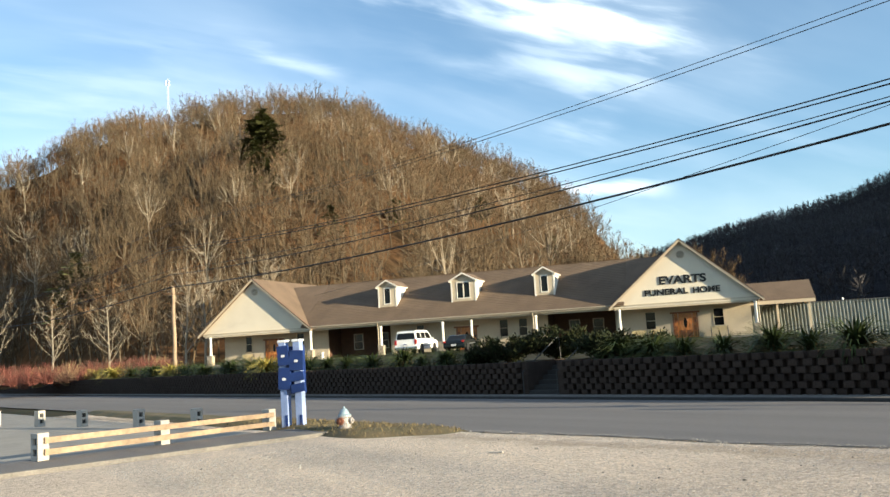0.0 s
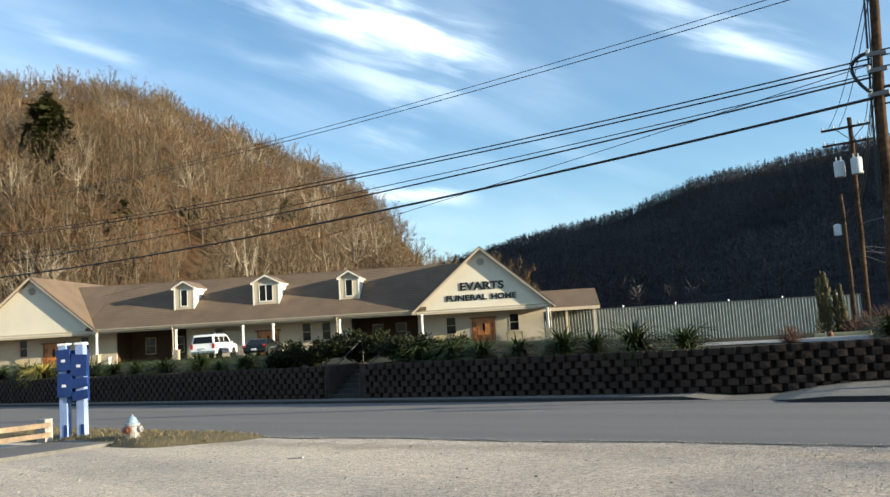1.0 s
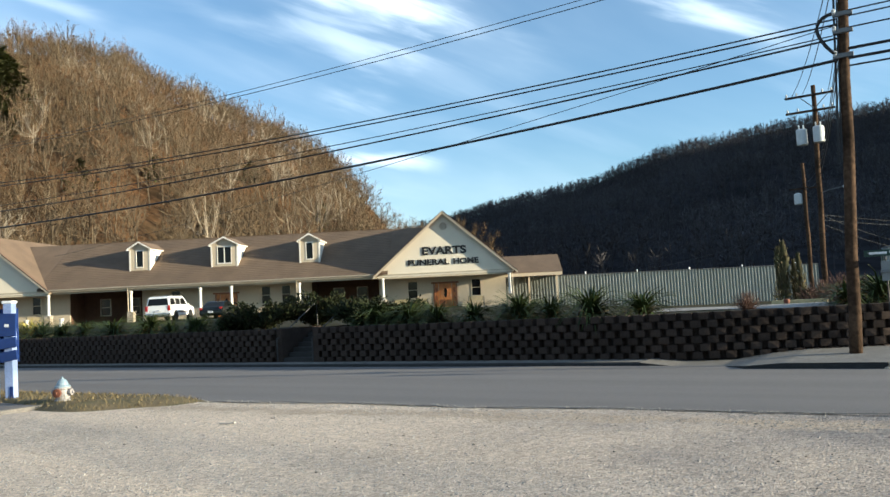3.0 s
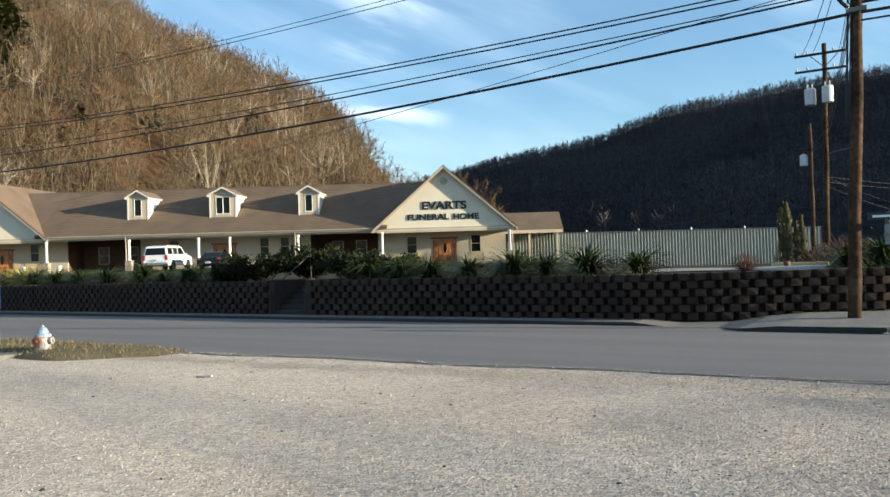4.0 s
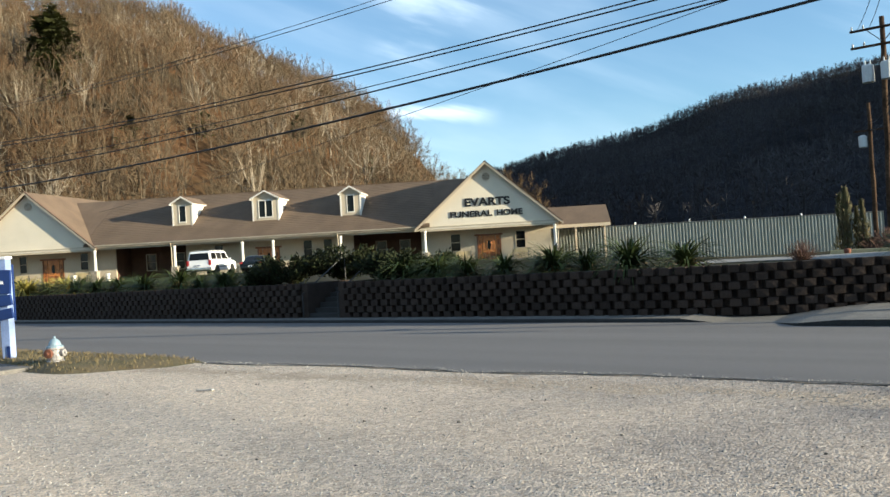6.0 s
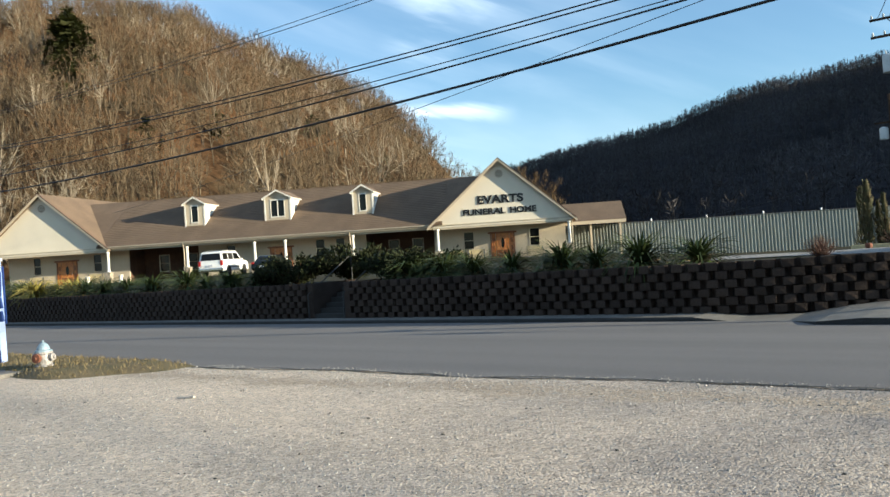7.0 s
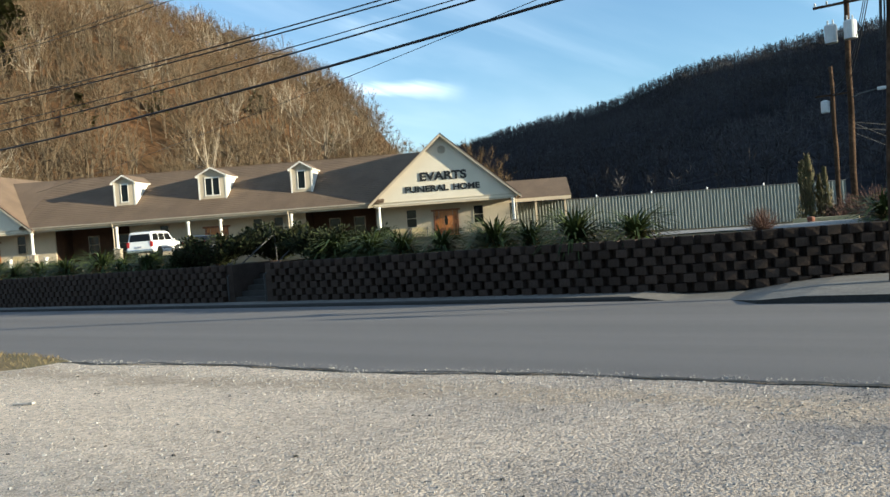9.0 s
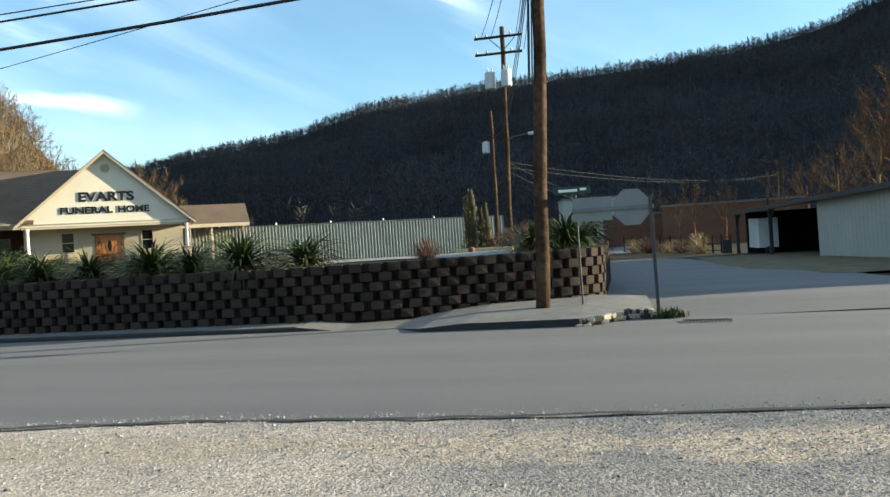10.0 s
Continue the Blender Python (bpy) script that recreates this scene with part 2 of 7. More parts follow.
def gravel_mat():
    """Pale limestone fines that pass into grey crushed stone towards the road, darkened further for vignetting, with a
    worn band of tan dirt.
    """
    m = mat("gravel", (0.60, 0.495, 0.385), 0.95, var=0.16, scale=0.35, fine=9, bump=0.0)
    nd, lk = m.node_tree.nodes, m.node_tree.links
    bs, hv = nd["Principled BSDF"], next(n for n in nd if n.type == "HUE_SAT")
    t = next(n for n in nd if n.type == "TEX_COORD")
    sep = nd.new("ShaderNodeSeparateXYZ")
    lk.new(t.outputs["Object"], sep.inputs[0])

    def op(kind, a, b):
        n = nd.new("ShaderNodeMath")
        n.operation = kind
        for k, v in enumerate((a, b)):
            if isinstance(v, (int, float)):
                n.inputs[k].default_value = v
            else:
                lk.new(v, n.inputs[k])
        return n.outputs[0]

    def noise_of(scale, detail):
        n = nd.new("ShaderNodeTexNoise")
        n.inputs["Scale"].default_value, n.inputs["Detail"].default_value = scale, detail
        lk.new(t.outputs["Object"], n.inputs["Vector"])
        return n.outputs["Fac"]

    def step(v, lo, hi):
        n = nd.new("ShaderNodeMapRange")
        n.interpolation_type = "SMOOTHSTEP"
        n.inputs["From Min"].default_value, n.inputs["From Max"].default_value = lo, hi
        lk.new(v, n.inputs["Value"])
        return n.outputs[0]

    def blend(f, a, b):
        n = nd.new("ShaderNodeMix")
        n.data_type = "RGBA"
        lk.new(f, n.inputs["Factor"])
        lk.new(a, n.inputs["A"])
        if isinstance(b, tuple):
            n.inputs["B"].default_value = (*b, 1)
        else:
            lk.new(b, n.inputs["B"])
        return n.outputs["Result"]

    base = hv.inputs["Color"].links[0].from_socket
    run = op("ADD", op("ADD", op("MULTIPLY", sep.outputs["X"], 0.07), op("MULTIPLY", sep.outputs["Y"], 0.05)), op("MULTIPLY", noise_of(0.5, 5), 0.9))
    # real grey stone, with the lens's fall-off to the right put into its colour
    base = blend(step(run, 0.4, 1.5), base, (0.165, 0.158, 0.158))
    line = op("ABSOLUTE", op("SUBTRACT", op("SUBTRACT", sep.outputs["Y"], op("MULTIPLY", sep.outputs["X"], 0.055)), 14.1), 0.0)
    worn = op("ADD", op("MULTIPLY", line, 0.75), op("MULTIPLY", noise_of(1.3, 7), 1.5))
    base = blend(step(worn, 1.25, 0.85), base, (0.40, 0.325, 0.245))
    v1, v2 = nd.new("ShaderNodeTexVoronoi"), nd.new("ShaderNodeTexVoronoi")
    v1.inputs["Scale"].default_value, v2.inputs["Scale"].default_value = 34.0, 85.0
    for v in (v1, v2):
        lk.new(t.outputs["Object"], v.inputs["Vector"])
    stone = op("ADD", op("MULTIPLY", v1.outputs["Color"], 0.55), op("MULTIPLY", v2.outputs["Color"], 0.5))
    gain = op("ADD", op("MULTIPLY", stone, 1.35), 0.27)
    src = hv.inputs["Value"].links[0].from_socket
    lk.new(op("MULTIPLY", src, gain), hv.inputs["Value"])
    lk.new(base, hv.inputs["Color"])
    b = nd.new("ShaderNodeBump")
    b.inputs["Strength"].default_value, b.inputs["Distance"].default_value = 0.8, 0.012
    lk.new(op("ADD", op("MULTIPLY", v1.outputs["Distance"], -1.0), op("MULTIPLY", v2.outputs["Distance"], -0.5)), b.inputs["Height"])
    lk.new(b.outputs[0], bs.inputs["Normal"])
    return m


M_gravel = gravel_mat()
M_pebble = island(mat("pebble", (0.31, 0.295, 0.275), 0.95, var=0.2, scale=5, fine=60), 0.4)
M_asphalt = mat("asphalt", (0.155, 0.142, 0.134), 0.9, var=0.19, scale=0.5, fine=70, bump=0.3, bscale=90)


def lengthwise(m, sx):
    """Draws a surface's broad stains out along x, as tyres do."""
    nd, lk = m.node_tree.nodes, m.node_tree.links
    t = next(n for n in nd if n.type == "TEX_COORD")
    n1 = min((n for n in nd if n.type == "TEX_NOISE"), key=lambda n: n.inputs["Scale"].default_value)
    mp = nd.new("ShaderNodeMapping")
    mp.inputs["Scale"].default_value = (sx, 1.6, 1.0)
    lk.new(t.outputs["Object"], mp.inputs["Vector"])
    lk.new(mp.outputs["Vector"], n1.inputs["Vector"])


lengthwise(M_asphalt, 0.06)
M_tar = mat("broken_tar", (0.035, 0.033, 0.03), 0.9, var=0.3, scale=4, fine=40, bump=0.6)
M_grass = mat("dry_grass", (0.14, 0.105, 0.05), 0.95, var=0.4, scale=1.2, fine=30, bump=0.5, col2=(0.075, 0.068, 0.026))
M_blade = island(mat("grass_blade", (0.145, 0.112, 0.052), 0.9, var=0.2), 0.5)
M_concrete = mat("concrete", (0.30, 0.275, 0.235), 0.9, var=0.18, scale=1.5, fine=30, bump=0.25)
M_kerb = mat("kerb_concrete", (0.175, 0.163, 0.145), 0.9, var=0.25, scale=2.0, fine=25, bump=0.3)
M_block = mat("split_block", (0.047, 0.034, 0.027), 0.95, var=0.3, scale=3, fine=35, bump=1.0, bscale=22, rand=0.28)
M_joint_shade = mat("wall_core_bay_shade", (0.012, 0.009, 0.008), 1.0, var=0.3)
M_soil = mat("yard_soil", (0.042, 0.032, 0.018), 0.95, var=0.35, scale=0.8, fine=14, bump=0.6, col2=(0.03, 0.034, 0.014))
M_stonechip = mat("white_gravel", (0.30, 0.28, 0.255), 0.95, var=0.4, scale=2, fine=25, bump=0.8)
M_siding = mat("cream_siding", (0.51, 0.43, 0.31), 0.75, var=0.06, scale=0.7, fine=12, bump=0.08)
M_stucco = mat("cream_gable_panel", (0.72, 0.645, 0.51), 0.8, var=0.06, scale=0.6, fine=14, bump=0.1)
M_white = mat("white_trim", (0.74, 0.70, 0.62), 0.6, var=0.06, scale=2, fine=20)
M_shingle = mat("tan_shingle", (0.15, 0.103, 0.066), 0.95, var=0.2, scale=0.6, fine=18, bump=0.6, bscale=14)
M_brownbrick = mat("brown_brick", (0.10, 0.05, 0.028), 0.9, var=0.25, scale=2, fine=16, bump=0.5)
M_wood = mat("varnished_oak", (0.55, 0.21, 0.05), 0.35, var=0.3, scale=6, fine=24)
M_wooddark = mat("oak_moulding", (0.25, 0.085, 0.02), 0.4, var=0.3, scale=6, fine=24)
M_dark = mat("dark_void", (0.02, 0.02, 0.02), 0.6, var=0.2)
M_glass = mat("window_glass", (0.008, 0.009, 0.01), 0.08, var=0.1, spec=0.25)
M_stone = mat("veneer_stone", (0.40, 0.34, 0.26), 0.9, var=0.3, scale=5, fine=20, bump=0.8, rand=0.3)
M_letter = mat("black_letters", (0.012, 0.011, 0.01), 0.4, var=0.2)
M_steel = mat("galvanised_sheet", (0.28, 0.30, 0.275), 0.45, metal=0.35, var=0.12, scale=0.8, fine=10)
M_pole = mat("creosoted_pole", (0.075, 0.047, 0.029), 0.9, var=0.45, scale=1.5, fine=9, bump=0.6, col2=(0.03, 0.019, 0.012), spec=0.1)
M_metal = mat("grey_metal", (0.16, 0.165, 0.165), 0.55, metal=0.4, var=0.2)
M_can = mat("transformer_paint", (0.55, 0.57, 0.57), 0.5, var=0.1)
M_wire = mat("cable_sheath", (0.012, 0.012, 0.013), 0.6, var=0.2)
M_blue = mat("navy_sign_paint", (0.012, 0.035, 0.16), 0.45, var=0.12, scale=3, fine=20)
# blue skylight on the sign posts is put into this pale paint
M_paleblue = mat("skylit_pale_paint", (0.30, 0.38, 0.62), 0.5, var=0.1, scale=3, fine=20)
M_signwhite = mat("sign_white", (0.8, 0.8, 0.8), 0.5, var=0.08)
M_plank = mat("raw_pine", (0.31, 0.225, 0.145), 0.75, var=0.22, scale=2, fine=12, bump=0.2)
M_cblock = mat("painted_block", (0.40, 0.375, 0.335), 0.9, var=0.12, scale=4, fine=30, bump=0.4)
M_hydw = mat("hydrant_silver", (0.34, 0.32, 0.31), 0.5, var=0.4, scale=12, fine=40)
M_hydb = mat("hydrant_bonnet_blue", (0.24, 0.32, 0.38), 0.5, var=0.2, scale=12, fine=40)
M_rust = mat("rusty_iron", (0.20, 0.075, 0.04), 0.85, var=0.4, scale=10, fine=40)
M_carwhite = mat("white_car_paint", (0.78, 0.78, 0.77), 0.25, var=0.02)
M_cardark = mat("dark_green_car_paint", (0.006, 0.009, 0.010), 0.2, var=0.05)
M_tyre = mat("tyre_rubber", (0.02, 0.02, 0.02), 0.85, var=0.2)
M_rim = mat("alloy_rim", (0.5, 0.5, 0.5), 0.3, metal=0.9, var=0.1)
M_red = mat("lamp_red", (0.35, 0.015, 0.012), 0.3, var=0.1)
M_chrome = mat("chrome", (0.6, 0.6, 0.6), 0.15, metal=1.0, var=0.05)
M_leaf = island(mat("yucca_leaf", (0.055, 0.07, 0.022), 0.6, var=0.25, scale=4, fine=12, col2=(0.026, 0.04, 0.014)), 0.5)
M_leafy = island(mat("yucca_leaf_yellow", (0.36, 0.30, 0.07), 0.6, var=0.25, scale=4, fine=12), 0.45)
M_deadleaf = island(mat("dead_leaf", (0.30, 0.22, 0.11), 0.85, var=0.25), 0.4)
M_juniper = island(mat("juniper_needle", (0.012, 0.018, 0.007), 0.8, var=0.3, scale=3, fine=10, col2=(0.026, 0.028, 0.01)), 0.6)
M_cedar = island(mat("cedar_needle", (0.05, 0.055, 0.02), 0.8, var=0.3, col2=(0.10, 0.075, 0.03)), 0.5)
M_redtwig = island(mat("red_bramble", (0.17, 0.055, 0.04), 0.9, var=0.3), 0.4)
M_twig = island(mat("red_twig", (0.12, 0.062, 0.042), 0.9, var=0.3), 0.4)
M_litter = mat("leaf_litter", (0.15, 0.076, 0.034), 0.95, var=0.35, scale=0.03, fine=0.5, col2=(0.055, 0.042, 0.025), coords="Object")
M_bark = island(mat("bare_branch", (0.125, 0.088, 0.052), 0.95, var=0.2, scale=0.05, fine=3), 0.35)
M_barkgrey = island(mat("grey_branch", (0.138, 0.108, 0.072), 0.95, var=0.2, scale=0.05, fine=3), 0.35)
M_barkred = island(mat("budding_branch", (0.158, 0.096, 0.052), 0.95, var=0.2, scale=0.05, fine=3), 0.35)
M_trunk = island(mat("sunlit_trunk", (0.17, 0.132, 0.088), 0.95, var=0.25, scale=0.05, fine=3), 0.3)
M_pale = island(mat("sycamore_branch", (0.30, 0.25, 0.18), 0.9, var=0.2, scale=0.5, fine=3), 0.25)
M_pine = island(mat("pine_needles", (0.10, 0.108, 0.032), 0.9, var=0.3), 0.5)
# the far ridge's shade is put into these darker, bluer litter and branch colours
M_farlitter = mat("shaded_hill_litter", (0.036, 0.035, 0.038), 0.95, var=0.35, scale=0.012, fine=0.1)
M_farbark = island(mat("shaded_hill_branch", (0.070, 0.066, 0.068), 0.95, var=0.35, scale=0.012, fine=1), 0.3)
M_shedwall = mat("cream_sheet_wall", (0.35, 0.35, 0.305), 0.6, var=0.08, scale=0.6, fine=8)
M_shedroof = mat("blue_grey_sheet", (0.13, 0.15, 0.17), 0.6, metal=0.2, var=0.12)
M_redbrick = mat("red_brick", (0.15, 0.07, 0.042), 0.9, var=0.25, scale=0.6, fine=6)
M_signback = mat("sign_back", (0.19, 0.20, 0.20), 0.5, metal=0.2, var=0.12)
M_green = mat("street_sign_green", (0.006, 0.035, 0.022), 0.5, var=0.1)
M_pallet = mat("yellow_timber", (0.62, 0.50, 0.26), 0.8, var=0.2, scale=3, fine=14)
# kerb faces' shade and their dirt are both put into this dark colour
M_darkconc = mat("shade_and_dirt_concrete", (0.03, 0.028, 0.026), 0.9, var=0.3, scale=3, fine=25, bump=0.3)
M_darkpipe = mat("dark_steel_pipe", (0.05, 0.05, 0.05), 0.5, metal=0.4, var=0.2)

for m_ in (M_leaf, M_leafy, M_juniper, M_block, M_soil, M_gravel, M_pebble):
    m_.node_tree.nodes["Principled BSDF"].inputs["Specular IOR Level"].default_value = 0.15
for m_ in (M_farlitter, M_farbark, M_litter, M_bark, M_barkgrey, M_barkred, M_trunk):
    m_.node_tree.nodes["Principled BSDF"].inputs["Specular IOR Level"].default_value = 0.0

# ---- ground, road, pavement ----
WALL_Y, WALL_TOP, KERB_Y = 25.9, 0.72, 24.85


def wide_ground():
    xs = [-3000, -1200, -500, -250, -150, -110, -80, -60, -45, -30, -20, -10, 0, 10, 20, 40, 80, 150, 400, 1200, 3000]
    ys = [-3000, -1000, -300, -100, -40, -15, 0, 5, 10, 15, 20, 25, 30, 40, 60, 100, 200, 500, 1200, 3000]
    v = [(x, y, gz(max(-150, min(150, x)), max(-60, min(200, y))) - 0.06) for y in ys for x in xs]
    n = len(xs)
    f = [(j * n + i, j * n + i + 1, (j + 1) * n + i + 1, (j + 1) * n + i) for j in range(len(ys) - 1) for i in range(n - 1)]
    return tagged(flat_mesh("ground", v, f, M_soil), "brown winter valley floor with thin grass", "ground", kind="structure")


wide_ground()


def edge_y(x):
    """The worn near edge of the road's asphalt."""
    return 15.15 + 0.055 * max(x, -14) + 0.22 * noise.noise((x * 0.35, 3.1, 0)) + 0.06 * noise.noise((x * 2.2, 7.1, 0))


def strip(name, x0, x1, step, lo, hi, rows, lift, material, label, category, rough=0.0):
    """A sheet of ground between two lines y = lo(x) and y = hi(x)."""
    n = int((x1 - x0) / step) + 1
    v, f = [], []
    for i in range(n):
        x = x0 + i * step
        a, b = lo(x), hi(x)
        for j in range(rows + 1):
            y = a + (b - a) * j / rows
            v.append((x, y, gz(x, y) + lift(x, y, j / rows) + rough * noise.noise((x * 1.3, y * 1.3, 2))))
    for i in range(n - 1):
        for j in range(rows):
            k = i * (rows + 1) + j
            f.append((k, k + rows + 1, k + rows + 2, k + 1))
    return tagged(flat_mesh(name, v, f, material, smooth=True), label, category, kind="structure")


strip("gravel_lot", -40, 30, 0.5, lambda x: -30.0, lambda x: edge_y(x) + 0.05, 90, lambda x, y, s: 0.012 + 0.03 * noise.noise((x * 0.4, y * 0.4, 5)) * (1 - s), M_gravel, "pale loose limestone gravel parking lot", "gravel lot")
strip("road", -160, 60, 0.25, lambda x: edge_y(x), lambda x: KERB_Y + 0.02, 16, lambda x, y, s: 0.03 * min(1, s * 8) + 0.05 * math.sin(math.pi * s), M_asphalt, "worn grey two-lane asphalt road without markings", "road")
strip("broken_road_edge", -19, 30, 0.12, lambda x: edge_y(x) - 0.05 - 0.06 * noise.noise((x * 1.7, 1, 1)), lambda x: edge_y(x) + 0.05 + 0.05 * noise.noise((x * 3.1, 9, 1)), 2, lambda x, y, s: 0.028 + 0.035 * noise.noise((x * 0.9, 4, 6)), M_tar, "dark crumbling edge of the old asphalt", "road edge")

# the side street that leaves past the end of the retaining wall
v, f = [], []
street = [(24.85, 0.1, 13.0), (27.5, -1.3, 9.5), (32, -1.6, 7.8), (40, -1.3, 6.2), (52, -1.4, 4.6), (70, -2.5, 2.7), (100, -4.5, 0.0), (150, -9.0, -5.0)]
for y, a, b in street:
    for s in (0, 0.33, 0.67, 1):
        v.append((a + (b - a) * s, y, gz(0, y) + 0.012 + 0.05 * math.sin(math.pi * s)))
f = [(i * 4 + j, i * 4 + j + 1, i * 4 + j + 5, i * 4 + j + 4) for i in range(len(street) - 1) for j in range(3)]
tagged(flat_mesh("side_street", v, f, M_asphalt, smooth=True), "grey asphalt side street running towards the hills", "road", kind="structure")
strip("grass_verge", 4.0, 60, 1.0, lambda x: 36.0, lambda x: 62.0, 12, lambda x, y, s: 0.02 + 0.05 * s, M_grass, "brown winter grass beside the shed", "grass", rough=0.04)


# pavement and kerb under the retaining wall
def pavement(name, x0, x1, top, label):
    bm = bmesh.new()
    x = x0
    while x < x1 - 0.01:
        e = min(x + 1.5, x1)
        box(bm, x + 0.006, e - 0.006, KERB_Y + 0.16, WALL_Y + 0.25, gz(0, 25) - 0.15, gz(0, 25) + top)
        x = e
    return tagged(part(name, bm, M_kerb), label, "pavement", kind="structure")


pavement("pavement", -150, -7.6, 0.13, "narrow grey concrete pavement along the retaining wall")
bm = bmesh.new()
x = -150
while x < -7.7:
    e = min(x + 3.0, -7.6)
    prism_pts = [(KERB_Y, gz(0, 25) - 0.15), (KERB_Y + 0.02, gz(0, 25) + 0.10), (KERB_Y + 0.05, gz(0, 25) + 0.135), (KERB_Y + 0.155, gz(0, 25) + 0.135), (KERB_Y + 0.155, gz(0, 25) - 0.15)]
    a = [bm.verts.new((x + 0.004, yy, zz)) for yy, zz in prism_pts]
    b = [bm.verts.new((e - 0.004, yy, zz)) for yy, zz in prism_pts]
    bm.faces.new(a)
    bm.faces.new(b[::-1])
    for i in range(5):
        bm.faces.new((a[i], b[i], b[(i + 1) % 5], a[(i + 1) % 5]))
    x = e
bmesh.ops.recalc_face_normals(bm, faces=bm.faces)
tagged(part("kerb", bm, M_darkconc), "weathered concrete kerb, dark with dirt and painted-in shade", "kerb", kind="structure")

def wall_line(x):
    """The wall's front runs straight, then swings gently back before its corner."""
    a = min(max(0.0, x + 8.5), 3.0)
    return WALL_Y + 0.06 * a * a + 0.36 * max(0.0, x + 5.5)


# the ramp and the raised corner where the pole stands
def corner_slab():
    bm = bmesh.new()
    z = gz(0, 25)
    prof = [(-7.6, 0.13), (-6.6, 0.02), (-5.3, 0.02), (-4.3, 0.17), (-3.4, 0.24), (-1.1, 0.25), (-0.2, 0.20), (0.4, 0.15)]
    front = [(x, KERB_Y + 0.03 + (-1.45 if -4.4 < x < -1 else 0), z + h) for x, h in prof]
    back = [(x, wall_line(min(x, -1.2)) + 0.4, z + h + 0.03) for x, h in prof]
    back[-1] = (0.3, 28.6, z + 0.17)
    ft = [bm.verts.new(p) for p in front]
    bt = [bm.verts.new(p) for p in back]
    fl = [bm.verts.new((p[0], p[1], z - 0.2)) for p in front]
    for i in range(len(prof) - 1):
        bm.faces.new((ft[i], ft[i + 1], bt[i + 1], bt[i]))
        bm.faces.new((fl[i], fl[i + 1], ft[i + 1], ft[i]))
    br = bm.verts.new((back[-1][0], back[-1][1], z - 0.2))
    bm.faces.new((fl[-1], br, bt[-1], ft[-1]))
    bmesh.ops.recalc_face_normals(bm, faces=bm.faces)
    # upright faces take the dark concrete, which paints in their shade and dirt
    for fc in bm.faces:
        fc.material_index = 1 if abs(fc.normal.z) < 0.5 else 0
    return tagged(part("pavement_corner", bm, [M_kerb, M_darkconc]), "raised broken concrete street corner with a dropped ramp", "pavement", kind="structure")


corner_slab()


# the yard behind the wall
def yard_z(x, y):
    """Level behind the wall and round the building, falling to the lower ground at the far side street."""
    s = max(0.0, min(1.0, (x * 0.6 + (y - 40) * 0.35 + 18) / 22.0))
    s = s * s * (3 - 2 * s) * max(0.0, min(1.0, (y - 32) / 25))
    edge = min(1.0, max(0.0, (y - 26.2) / 1.5))
    return 0.62 + 0.04 * edge + 0.38 * max(0.0, min(1.0, (-x - 30) / 28)) * min(1.0, max(0.0, (y - 30) / 12)) + 0.03 * noise.noise((x * 0.3, y * 0.3, 1)) - 1.5 * s


v, f = [], []
ys = [26.15, 26.6, 27.2, 28, 29.5, 32, 35, 38, 42, 46, 50, 55, 60, 66, 72, 78, 85, 92, 100, 108]
xs = [-150, -120, -100, -85, -75, -68, -62, -56, -50, -45, -40, -35, -30, -26, -23.05, -21.08, -19, -16, -13, -11, -9, -7.5, -6, -4.8, -3.6, -2.6, -1.7]
for y in ys:
    for x in xs:
        xx = x if x < -1.8 else (-1.75 if y < 28.3 else -1.1 - 0.02 * (y - 28))
        v.append((xx, max(y, wall_line(xx) + 0.26), yard_z(xx, y)))
n = len(xs)
f = [(j * n + i, j * n + i + 1, (j + 1) * n + i + 1, (j + 1) * n + i) for j in range(len(ys) - 1) for i in range(n - 1) if not (xs[i] == -23.05 and ys[j] < 28)]
tagged(flat_mesh("yard", v, f, M_soil, smooth=True), "raised yard of bare soil and thin grass behind the wall", "yard", kind="structure")

# ---- the long building ----
HM = pose(-39.0, 63.5, -0.06, 0, 0.62, 32)      # its x runs along the front, its y to the back
FLOOR, EAVE, SLOPE = 0.72, 4.08, 0.63
house = empty("long_building", HM, "long cream building with brown shingle roof, dormers and gabled porches", "building")
RG = (-6.6, 5.75, 9.45)                  # right gable: from, to, apex height
LG = (-49.15, -36.6, 9.35)


